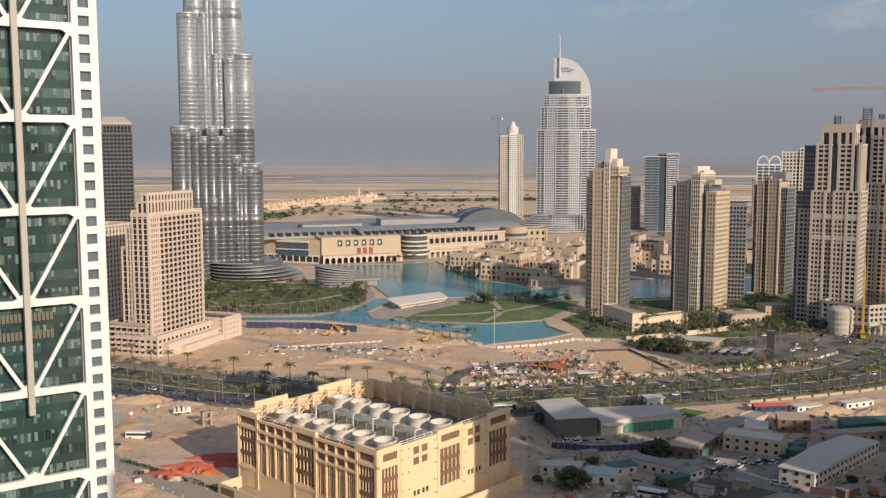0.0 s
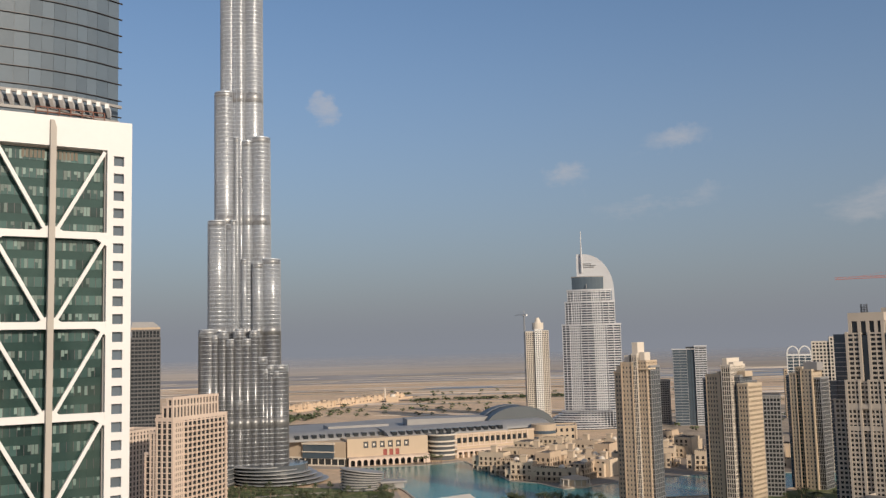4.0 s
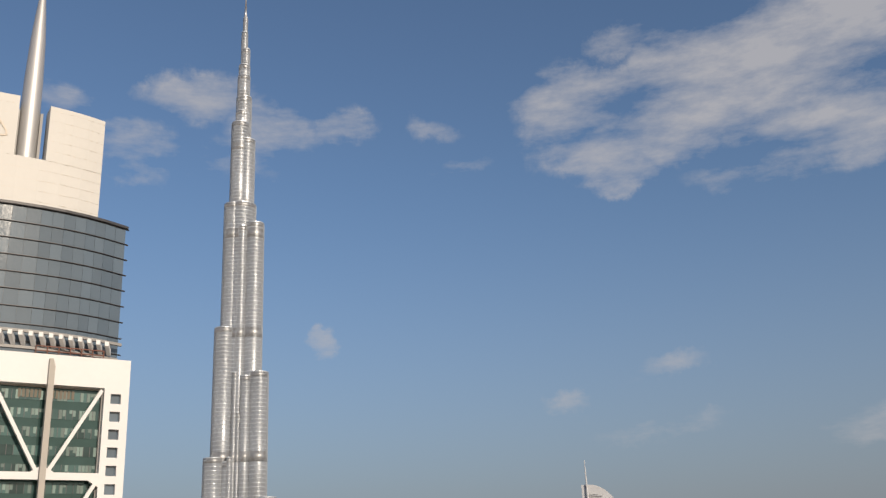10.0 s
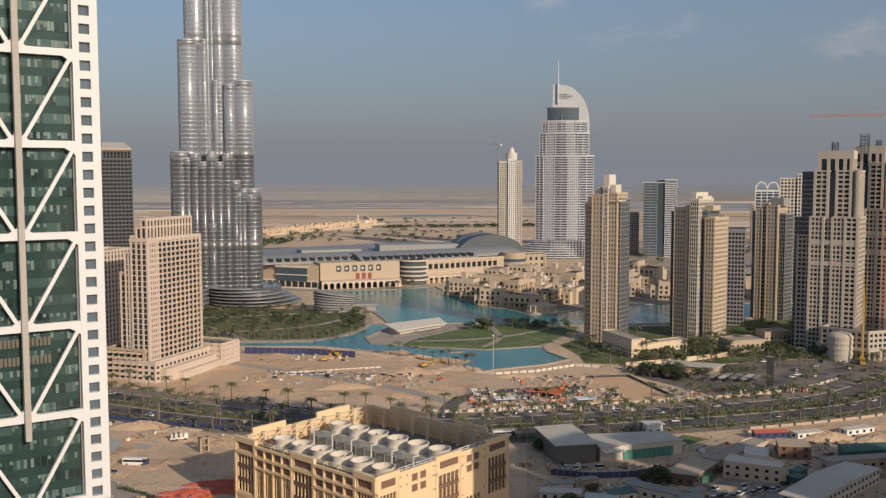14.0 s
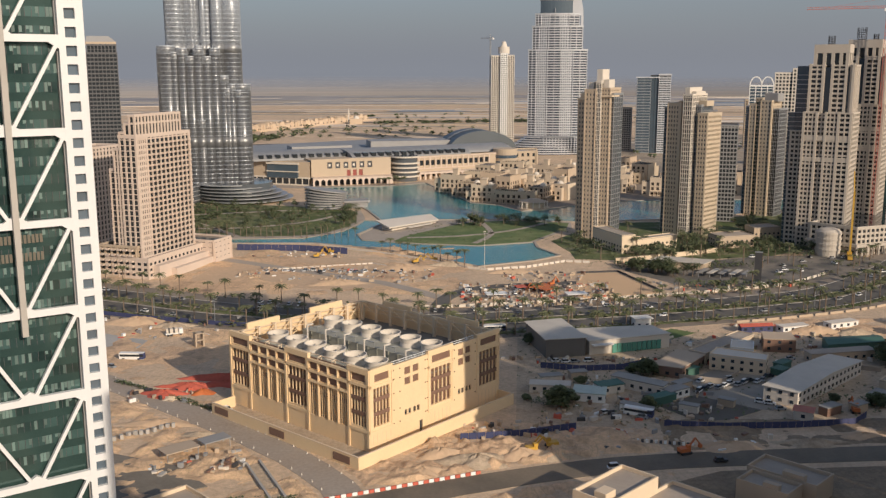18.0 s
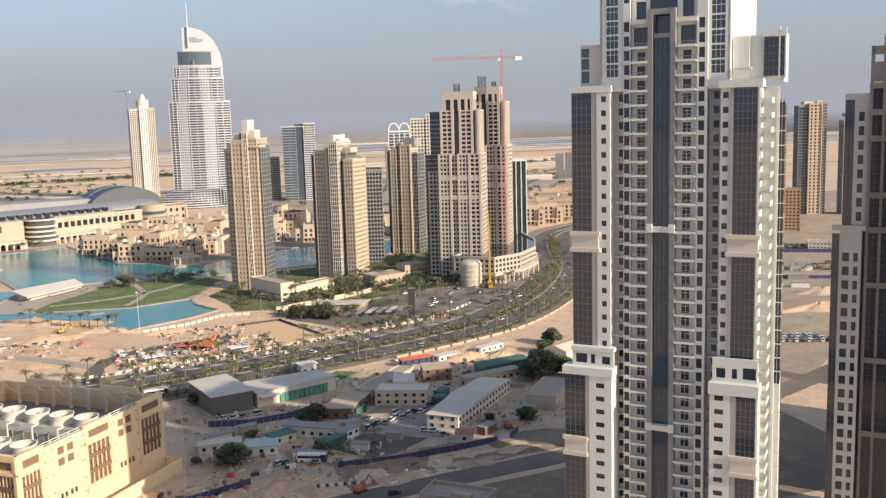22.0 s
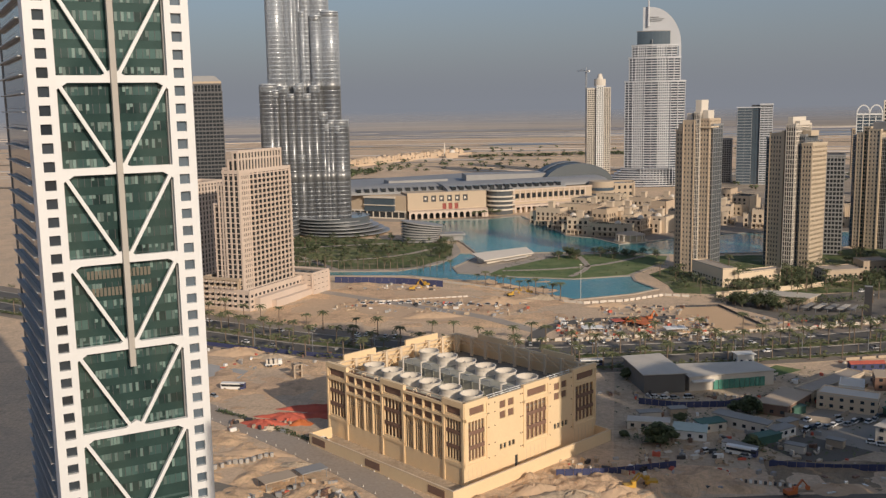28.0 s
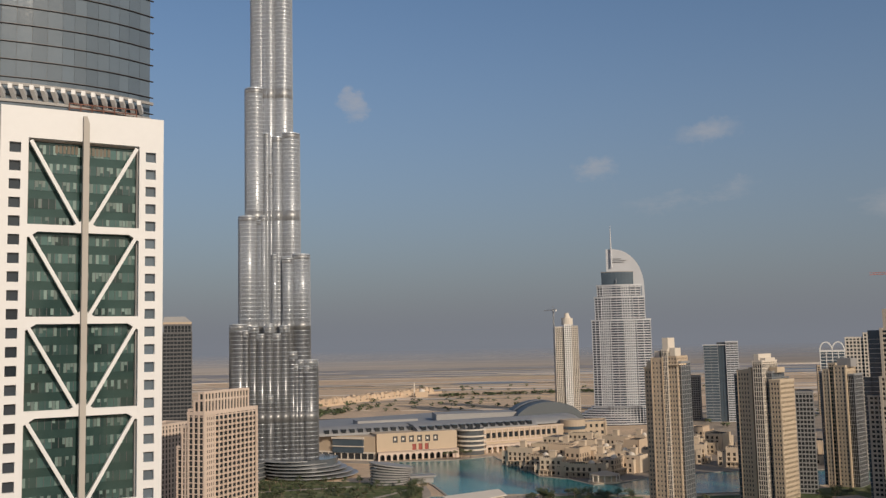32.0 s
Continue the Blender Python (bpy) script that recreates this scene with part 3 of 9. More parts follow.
def dug(x0, x1, y0, y1, step, amp, size, seed, mat, label, level=0.12):
    """A field of uneven spoil that sinks into the flat ground at its edges and at the roads."""
    def fn(u, v):
        x, y = x0 + (x1 - x0) * u, y0 + (y1 - y0) * v
        h = noise.fractal(Vector((x / size, y / size, seed)), 0.9, 2.1, 6) + 0.5 * abs(noise.noise(Vector((x / size * 0.4, y / size * 0.4, seed + 7))))
        h = max(0.0, h + level)
        e = min(x - x0, x1 - x, y - y0, y1 - y) / 7.0
        for pts, w in ROADS:
            d = min((q.x - x) ** 2 + (q.y - y) ** 2 for q in pts) ** 0.5
            e = min(e, (d - w) / 4.0)
        c = PLANT @ Vector((x, y, 0))
        if -4 < c.x < 86 and -4 < c.y < 90:
            e = min(e, max(-c.x, c.x - 82, -c.y, c.y - 86) / 3.0)
        e = min(1.0, max(0.0, e))
        return x, y, amp * h * e * e * (3 - 2 * e) - 0.06
    nu, nv = int((x1 - x0) / step), int((y1 - y0) / step)
    part("spoil_ground", MB().grid(fn, nu, nv), mat, None, label, "structure", smooth=True, category="ground")


dug(-36, 78, 262, 326, 0.9, 2.3, 8, 1.5, DUG, "dug sandy ground with ridges and tracks", 0.16)
dug(-128, -16, 258, 356, 1.3, 1.5, 7.5, 4.5, DUG, "rough sandy ground beside the side road", 0.1)
dug(-190, -60, 376, 486, 2.0, 1.1, 18, 8.5, DUG, "rough sandy plot", 0.0)
dug(-165, 24, 530, 690, 2.0, 1.1, 22, 3.5, DUG, "bare sandy building plot with low ridges", 0.0)
DARKDIRT = soil("dark_soil", (0.29, 0.22, 0.15), (0.24, 0.185, 0.13), (0.35, 0.265, 0.18), 0.4)
flat("plot", [(66, 236), (262, 236), (270, 312), (160, 290), (92, 286), (60, 270)], 0.06, DARKDIRT, "dark bare soil beside the near road", "plot")
dug(80, 250, 300, 333, 1.6, 1.4, 12, 6.5, DARKDIRT, "rough trodden ground beside the road", 0.1)
dug(160, 262, 428, 475, 2.0, 1.5, 14, 9.5, DUG, "heaped sandy ground by the boulevard", 0.1)

# ---- the tallest tower ----
SILVER = material("silver_cladding", (0.575, 0.615, 0.665), 0.28, metal=0.4, vary=0.08, scale=0.02, fine=0.3, bump=0.0)
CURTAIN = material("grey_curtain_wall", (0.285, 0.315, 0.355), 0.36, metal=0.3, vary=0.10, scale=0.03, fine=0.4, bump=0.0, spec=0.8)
for m in (SILVER, CURTAIN):
    coat = next(n for n in m.node_tree.nodes if n.type == "BSDF_PRINCIPLED")
    coat.inputs["Coat Weight"].default_value, coat.inputs["Coat Roughness"].default_value = 0.6, 0.11
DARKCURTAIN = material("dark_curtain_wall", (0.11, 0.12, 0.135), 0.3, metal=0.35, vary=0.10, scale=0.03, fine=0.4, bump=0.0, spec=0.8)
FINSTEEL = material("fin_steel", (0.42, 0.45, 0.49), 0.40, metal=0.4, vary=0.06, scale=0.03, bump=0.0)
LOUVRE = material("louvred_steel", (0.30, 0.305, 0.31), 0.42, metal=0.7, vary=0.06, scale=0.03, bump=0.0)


def tall_tower():
    t = thing("skyscraper", -230, 954, 0, 13.5, "very tall silver stepped glass skyscraper with a needle spire", "skyscraper")
    FLOOR = 4.1

    def wall_ring(mb, x, y, r, z0, z1, n):
        """A closed band standing proud of a round shaft."""
        k = len(mb.v)
        mb.v += [(px, py, z) for z in (z0, z1) for px, py in circle(x, y, r, n)] + [(px, py, z) for z in (z0, z1) for px, py in circle(x, y, r - 0.5, n)]
        for i in range(n):
            j = (i + 1) % n
            mb.f += [(k + i, k + j, k + n + j, k + n + i), (k + n + i, k + n + j, k + 3 * n + j, k + 3 * n + i), (k + j, k + i, k + 2 * n + i, k + 2 * n + j)]

    def shade(ob):
        """Round sides smooth, level faces flat."""
        me = ob.data
        me.polygons.foreach_set("use_smooth", [abs(p.normal.z) < 0.5 for p in me.polygons])
        return ob

    def tube(x, y, r, z1, n=28, z0=0.0):
        # shafts and fins take darker colours below 146 m
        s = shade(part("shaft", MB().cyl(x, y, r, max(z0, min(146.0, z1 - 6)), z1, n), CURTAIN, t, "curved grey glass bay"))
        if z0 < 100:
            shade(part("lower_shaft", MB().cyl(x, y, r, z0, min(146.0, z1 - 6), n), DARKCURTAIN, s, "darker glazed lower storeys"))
        bands, z = MB(), max(18.0, FLOOR * math.ceil(z0 / FLOOR))
        while z < z1 - 2:
            wall_ring(bands, x, y, r + 0.1, z, z + (0.65 if z < 146 else 1.1), n)
            z += FLOOR
        shade(part("floor_band", bands, SILVER, s, "stainless steel floor bands", "stuff"))
        fins, low = MB(), MB()
        for i in range(2 * n):
            a = math.pi * (i + 0.5) / n
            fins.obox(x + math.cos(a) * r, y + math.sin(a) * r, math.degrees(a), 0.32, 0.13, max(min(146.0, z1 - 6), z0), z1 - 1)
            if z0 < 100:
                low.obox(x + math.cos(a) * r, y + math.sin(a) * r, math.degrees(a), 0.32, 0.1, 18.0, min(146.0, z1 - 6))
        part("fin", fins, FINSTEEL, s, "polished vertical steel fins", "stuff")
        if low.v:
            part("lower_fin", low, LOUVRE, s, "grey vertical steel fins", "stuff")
        rim = MB()
        wall_ring(rim, x, y, r + 0.14, z1 - 4.6, z1 - 0.2, n)
        shade(part("louvre_rim", rim, LOUVRE, s, "louvred steel rim"))
        lip = MB().ring(circle(x, y, r + 0.3, n), circle(x, y, r - 1.0, n), z1 - 0.2, z1 + 0.9)
        part("lip", lip, SILVER, s)
        for za, zb in ((53, 62), (142, 151), (252, 262), (378, 388), (487, 497), (592, 600)):
            if z1 > zb + 6 and za > z0:
                m = MB()
                wall_ring(m, x, y, r + 0.16, za, zb, n)
                shade(part("plant_floor", m, LOUVRE, s, "darker louvred plant floor"))
        return s

    # two wings reach forward to either side of a narrow cleft, a third lies behind
    wings = [(-30, [(45.0, 8.9, 112), (36.4, 9.3, 217), (25.2, 9.9, 341), (17.2, 10.0, 504)]),
             (210, [(34.0, 9.0, 148), (23.6, 9.4, 256), (15.2, 10.2, 388), (9.4, 9.4, 527)]),
             (90, [(46, 9.0, 180), (35, 9.0, 300), (22, 9.0, 440)])]
    for ang, tiers in wings:
        c, s = math.cos(radians(ang)), math.sin(radians(ang))
        for L, r, z1 in tiers:
            for side in (-1, 1):
                tube(c * (L - 10) - s * 8.6 * side, s * (L - 10) + c * 8.6 * side, 5.6, z1 - 4.1, 20)
            tube(c * L, s * L, r, z1)
    for x, y, r, z0, z1 in ((0.6, 0, 15.6, 0, 528), (-3.0, -2.5, 9.4, 480, 626), (4.4, -1.5, 9.2, 480, 606), (0.3, 2, 8.5, 600, 661), (-1.9, -1, 6.3, 620, 642), (-0.4, 0, 6.8, 655, 688),
                            (-0.1, 0.5, 6.2, 684, 702), (1.0, -0.5, 4.6, 698, 723), (-0.8, 0, 3.5, 698, 746), (-0.4, 0, 2.5, 740, 766)):
        tube(x, y, r, z1, 28 if r > 8 else 18, z0)
    # small buttress tubes in the cleft
    for x, y, r, z1 in ((-1.6, -14.5, 2.6, 341), (2.4, -15.0, 2.6, 300), (5.6, -18, 3.0, 217), (-5.0, -18, 3.0, 256), (0.6, -21, 3.4, 148), (0.4, -27, 5.0, 78)):
        tube(x, y, r, z1, 14)
    # ribbed lower bays that close the front
    for x, y, z1 in ((-30, -19, 118), (-22.5, -21, 142), (-15, -23.5, 146), (-7.5, -25.5, 138), (0, -27, 146), (7.5, -27, 138), (15, -26, 146), (22.5, -25.5, 120), (30, -26, 112), (37, -26.5, 106)):
        tube(x, y, 4.9, z1, 16)
    part("spire", MB().cyl(-0.5, 0, 1.9, 764, 782, 12, 1.3).cyl(-0.5, 0, 0.8, 782, 829, 8, 0.3), STEEL, t, "thin steel spire", smooth=True)
    # terraced podium rings at its foot
    for k in range(6):
        part("podium_ring", MB().cyl(40 - 3 * k, -26, 46 - 2.5 * k, 2 + 3.0 * k, 2.8 + 3.0 * k, 40), GREYM, t, "thin grey podium ledge")
    part("podium", MB().cyl(34, -26, 32, 0, 18, 40), GLASS_GREY, t, "round glazed podium")
    part("podium", MB().cyl(-30, -34, 26, 0, 18, 32), GLASS_GREY, t, "round glazed podium")
    for k in range(4):
        part("podium_ring", MB().cyl(-30, -34, 27.5, 3 + 4.4 * k, 3.9 + 4.4 * k, 32), GREYM, t)


tall_tower()
t = thing("pavilion", -101, 872, 0, 15, "low oval pavilion with leaning grey metal bands by the park", "pavilion")
for k in range(8):
    q = [(x * (1.12 + 0.03 * k) + 0.3 * k, y * 0.8 * (1 + 0.03 * k)) for x, y in circle(0, 0, 15, 28)]
    m = MB().prism(q, 0, 1.1)
    m.v = [(x, y, z + 1 + 2.3 * k - 0.022 * k * x) for x, y, z in m.v]
    part("band", m, GREYCLAD, t)
part("core", MB().prism([(x * 1.08, y * 0.76) for x, y in circle(0, 0, 15, 28)], 0, 15), GLASS_GREY, t)
part("wing", MB().box(18, 42, -6, 8, 5.5, 7).box(20, 40, -4, 6, 0, 5.5), GREYCLAD, t)


# ---- hotel with the sail crown ----
# white cladding with the blue-grey of distant haze put into its colour
HAZEWHITE = material("hotel_white_cladding", (0.53, 0.545, 0.57), 0.6, vary=0.06, scale=0.04)
GLASS_HOTEL = material("blue_grey_hotel_glass", (0.075, 0.09, 0.115), 0.15, vary=0.2, scale=0.05, bump=0, spec=0.6)


def hotel():
    t = thing("hotel_tower", 184.5, 1442, 0, -7.3, "white banded hotel tower with a curved sail crown", "hotel")
    STATIONS = (-1.0, -0.88, -0.74, -0.55, -0.36, -0.12, 0.11, 0.31, 0.52, 0.76, 1.0)

    def bow(w, d, shift=0.0):
        return [(w * f + shift, -d * (1 - f * f) - 8) for f in STATIONS] + [(w + shift, 16), (-w + shift, 16)]

    def body(w, d, z0, z1, shift=0.0):
        """Balcony bays at the ends and in the middle, two window grids between them."""
        p = bow(w, d, shift)
        part("glazing", MB().prism(p, z0, z1), GLASS_HOTEL, t)
        for i in range(len(p)):
            mb, q = MB(), p[(i + 1) % len(p)]
            if i in (2, 3, 6, 7):
                facade(mb, p[i], q, z0, z1, 3.7, 3.1, 1.5, 1.35, 0.7)
            elif i > 9:
                facade(mb, p[i], q, z0, z1, 3.7, 4.2, 1.5, 2.0, 0.6)
            else:
                facade(mb, p[i], q, z0, z1, 3.7, 20.0, 1.35, 0.5, 1.7)
            part("wall", mb, HAZEWHITE, t, "white floor bands and piers")
        part("parapet", MB().ring(grow(p, 1.6), grow(p, -0.5), z1 - 0.5, z1 + 2.0), HAZEWHITE, t)
    body(42.5, 9, 27, 153, 1.0)
    body(36.0, 8, 153, 187)
    body(31.5, 7.5, 187, 204.5, -0.4)
    part("rib", MB().box(-4.2, -3.4, -17, -15, 187, 214), GREYM, t, "thin grey rib up the middle of the face")
    part("lounge", MB().prism(bow(23.5, 6, -2.0), 204.5, 225), GLASS_BLUE, t, "dark blue glass sky lounge")
    part("lounge_cap", MB().prism(bow(24.2, 6.4, -2.0), 225, 226.2), GREYCLAD, t)
    part("terrace_rail", MB().ring(grow(bow(27, 7, 0.5), 0.4), bow(27, 7, 0.5), 204.5, 206.4), GREYM, t)
    pts = [(37.2, 204.5)] + [(-8 + 45.2 * math.cos(radians(a)), 205 + 56 * math.sin(radians(a))) for a in range(3, 91, 3)] + [(-17.7, 261), (-17.7, 204.5)]
    n = len(pts)
    sail = MB().add([(x, y, z) for y in (3, 9) for x, z in pts], [tuple(range(n)), tuple(range(2 * n - 1, n - 1, -1))] + [(i, n + i, n + (i + 1) % n, (i + 1) % n) for i in range(n)])
    part("sail", sail, HAZEWHITE, t, "white curved sail crown")
    for x0, x1, z in ((-12, 12, 243.4), (-12, 9, 240.8), (-12, 5, 246.0)):
        part("sail_rib", MB().box(x0, x1, 1.6, 3.2, z, z + 0.9), GREYM, t)
    part("side_fin", MB().box(33.8, 37.3, -4, 9, 155, 204.5), HAZEWHITE, t, "slim white blade down the side")
    part("mast", MB().cyl(-9.8, 0.5, 1.7, 233, 262, 8, 1.4).cyl(-9.8, 0.5, 1.2, 262, 296, 8, 0.5), HAZEWHITE, t, "thin white mast")
    for k in range(8):
        f = 8 - k
        part("terrace", MB().prism([(x - f * 2.3, y) for x, y in bow(43 + f * 2.5, 10 + f * 1.3)], 1.5 + k * 3.3, 2.9 + k * 3.3), HAZEWHITE, t, "white curved terrace slab")
        part("terrace_glazing", MB().prism([(x - f * 2.3, y) for x, y in bow(40.5 + f * 2.5, 8.5 + f * 1.2)], 0 if k == 0 else 2.9 + (k - 1) * 3.3, 1.5 + k * 3.3), GLASS_HOTEL, t)
    for k in range(12):
        x = -18 + 4.6 * k
        part("podium_fin", MB().box(x - 0.5, x + 0.5, -21.5, -17, 4, 29), HAZEWHITE, t)


hotel()


# ---- apartment towers round the lake ----
LAKESTONE = material("sandy_tower_render", (0.53, 0.425, 0.315), 0.8, vary=0.08, scale=0.06)
def vol(t, x0, x1, y0, y1, z0, z1, wall, glass=None, **k):
    block(t, [(x0, y0), (x1, y0), (x1, y1), (x0, y1)], z0, z1, wall=wall, glass=glass, **k)


t = thing("apartment_tower", 124, 718, 0, -10, "slender beige apartment tower with a stepped crown beside the lake", "apartment tower", "lakeside towers")
t.matrix_basis = pose(124, 720, 0, 0, 0, -35) @ Matrix.Diagonal((0.82, 0.82, 1, 1))
vol(t, -15.5, -7, -9, 12, 0, 104, LAKESTONE, GLASS_GREY, bay=2.8, band=1.7, pier=1.3)
vol(t, -7, 3, -13, 12, 0, 111, LAKESTONE, GLASS_GREY, bay=3.3, band=1.8, pier=2.0)
vol(t, 3, 7.5, -12, 12, 0, 117, PALE, GLASS_GREY, bay=1.5, band=0.5, pier=0.35)
vol(t, 7.5, 15.5, -10, 12, 0, 112, LAKESTONE, GLASS_GREY, bay=2.7, band=1.7, pier=1.4)
vol(t, 15.5, 18.2, -7, 12, 0, 108, GREYM, GLASS_GREY, bay=4.5, band=0.4, pier=0.2)
part("crown", MB().box(1.5, 7, -8, 6, 117, 126.5).box(-6, -1, -9, 4, 111, 117).box(8.5, 13.5, -8, 4, 112, 119), PALE, t)
part("cornice", MB().box(5.5, 18.5, -12, 4, 106.5, 107.6).box(-16.5, -5, -11, 4, 104, 105), CREAM, t)
part("screen", MB().box(-14, -9, -9, 0, 104, 109), CREAM, t)

t = thing("apartment_tower", 201, 733, 0, -15, "broad beige apartment tower with a white window grid spine", "apartment tower", "lakeside towers")
t.matrix_basis = pose(201, 735, 0, 0, 0, -41) @ Matrix.Diagonal((0.9, 0.9, 1, 1))
vol(t, -23.5, -18, -9, 12, 0, 97, GREYM, GLASS_BLUE, bay=2.2, band=0.35, pier=0.15)
vol(t, -18, -8, -14, 12, 0, 100, BEIGE, GLASS_GREY, bay=2.5, band=1.6, pier=1.3)
part("blade_wall", MB().box(-8, -5.2, -15, 12, 0, 103), BEIGE, t, "plain beige blade wall")
vol(t, -5.2, -2.6, -10, 12, 0, 96, GREYM, GLASS_BLUE, bay=1.6, band=0.4, pier=0.2)
vol(t, -2.6, 5, -17, 10, 0, 107, PALE, bay=1.9, band=0.7, pier=0.55)
part("crown", MB().box(-2.6, 1.6, -15, 8, 107, 113).box(2, 6, -12, 6, 107, 110), PALE, t)
vol(t, 5, 10, -10, 12, 0, 99, GREYM, GLASS_BLUE, bay=1.6, band=0.4, pier=0.2)
vol(t, 10, 17.5, -13, 12, 0, 93, BEIGE, GLASS_GREY, bay=2.5, band=1.7, pier=0.9, depth=0.9)
part("crown", MB().box(6, 13, -6, 8, 99, 103), BEIGE, t)
t = thing("apartment_tower", 247, 800, 0, -17, "dark shaded glass apartment tower", "apartment tower", "lakeside towers")
vol(t, -8, 8, -10, 10, 0, 80, GREYCLAD, GLASS_DARK, bay=2.6, band=1.1, pier=0.7)
t = thing("apartment_tower", 290, 830, 0, -18, "beige apartment tower with dark green glass corner", "apartment tower", "lakeside towers")
t.matrix_basis = pose(290, 832, 0, 0, 0, -40) @ Matrix.Diagonal((0.88, 0.88, 1, 1))
vol(t, -17, -12, -9, 12, 0, 94, GREYM, GLASS_BLUE, bay=1.6, band=0.4, pier=0.15)
vol(t, -12, -6.5, -13, 12, 0, 96, BEIGE, GLASS_GREY, bay=2.7, band=1.8, pier=1.6)
vol(t, -6.5, -1, -11, 12, 0, 101, BEIGE, GLASS_TEAL, bay=2.7, band=1.1, pier=0.3, depth=0.9)
vol(t, -1, 9, -13, 12, 0, 99, BEIGE, GLASS_GREY, bay=3.3, band=1.8, pier=1.9)
vol(t, 9, 15.5, -9, 12, 0, 92, GREYM, GLASS_DARK, bay=1.8, band=0.5, pier=0.3)
part("crown", MB().box(0, 13, -8, 8, 99, 106), GREYCLAD, t)


TWIN = material("pale_tan_stone", (0.49, 0.435, 0.37), 0.8, vary=0.08, scale=0.06)
TWINGLASS = material("slate_blue_glass", (0.06, 0.085, 0.11), 0.12, vary=0.2, scale=0.08, bump=0, spec=0.7)


def twin(x, y, rz, wing, lo, mid, top, label, frames):
    t = thing("apartment_tower", x, y, 0, rz, label, "apartment tower", "stone twin towers")
    t.matrix_basis = pose(x, y, 0, 0, 0, rz) @ Matrix.Diagonal((1.11, 1, 1, 1))
    FL = 3.3

    def bay(x0, x1, y0, y1, z0, z1, n, deep=0.9):
        """A stone bay of n window columns: slabs as balconies between broad piers."""
        vol(t, x0, x1, y0, y1, z0, z1, TWIN, GLASS_DARK, bay=(x1 - x0) / n, band=1.35, pier=0.75, depth=deep, floor=FL, parapet=0.8)
    # lower body: four stone bays, a plain window strip between each pair
    bay(-15.8, -8.2, -12.0, 12, 0, lo, 3)
    bay(-8.2, -2.6, -11.2, 12, 0, lo - 1, 2, 0.5)
    bay(-2.6, 5.0, -12.0, 12, 0, lo, 3)
    bay(5.0, 12.4, -12.0, 12, 0, lo, 2, 1.2)
    for xx in (-15.9, -8.2, -2.6, 5.0, 12.2):
        part("pier", MB().box(xx - 0.75, xx + 0.75, -13.4, -11, 0, lo + 1.0), TWIN, t, "pale stone pier running the full height")
    # plain bands across the body part-way up and under the set-back
    for za in (lo - 34, lo - 19):
        part("plain_band", MB().box(-15.2, 12.6, -13.1, -11.6, za, za + 3.2), TWIN, t)
    # lower shoulder and the dark glass slabs behind it
    bay(-24.0, -16.2, -8.0, 10, 0, wing, 3)
    part("glass_slab", MB().box(-23.2, -14.6, -5, 8, 0, mid), TWINGLASS, t, "dark blue glass slab")
    part("glass_slab", MB().box(-26.8, -22.6, -6, 6, 0, lo), TWINGLASS, t, "dark blue glass slab")
    m = MB()
    for k in range(int(mid / FL)):
        m.box(-23.4, -14.6, -5.2, -4.8, FL * k, FL * k + 0.35)
        if FL * k < lo:
            m.box(-27.0, -22.6, -6.2, -5.8, FL * k, FL * k + 0.35)
    part("slab_edge", m, GREYM, t, "", "stuff")
    # set-back storeys: stone bays and slate glass strips in turn
    bay(-14.1, -6.2, -10.6, 8, lo, mid, 2)
    bay(-1.0, 7.1, -10.6, 8, lo, mid, 2)
    bay(10.2, 11.8, -10.2, 8, lo, mid, 1)
    part("core", MB().box(-13.6, 11.2, -9.6, 8, lo, mid - 1), TWINGLASS, t, "slate glass between the stone bays")
    for xx in (-14.1, -6.4, -0.9, 7.2, 11.4):
        part("pier", MB().box(xx - 0.8, xx + 0.8, -11.9, -9.4, lo, mid + 1.5), TWIN, t, "pale stone pier")
    # crown: dark panels between piers under a deep pale band
    part("core", MB().box(-12, 7.2, -8.6, 6, mid, top - 1), GLASS_DARK, t)
    for xx in (-12.0, -6.6, -1.6, 3.2, 7.0):
        part("crown_pier", MB().box(xx - 1.0, xx + 1.0, -9.6, -7.6, mid, top), TWIN, t)
    part("crown_pier", MB().box(6.6, 8.0, -3, 0, mid, top).box(6.6, 8.0, 4, 6.4, mid, top), TWIN, t)
    part("crown_band", MB().ring(rect(-2.4, -1.5, 10.6, 8.2), rect(-2.4, -1.5, 9.6, 7.2), top - 5.6, top + 0.3), TWIN, t)
    part("roof", MB().box(-12, 7, -8, 6, top - 1.6, top - 1.2), CONCRETE, t)
    for xx, w, h in frames:
        m = MB()
        for a in range(8):
            c, s = w * math.cos(a * math.pi / 4), w * math.sin(a * math.pi / 4)
            m.beam((xx + c, s, top - 1.2), (xx + c, s, top + h), 0.28)
        for z in range(int(h / 1.7)):
            m.ring(circle(xx, 0, w + 0.2, 10), circle(xx, 0, w - 0.2, 10), top + 0.6 + 1.7 * z, top + 0.9 + 1.7 * z)
        part("roof_scaffold", m, DARKM, t, "dark lattice scaffold on the roof")
    return t


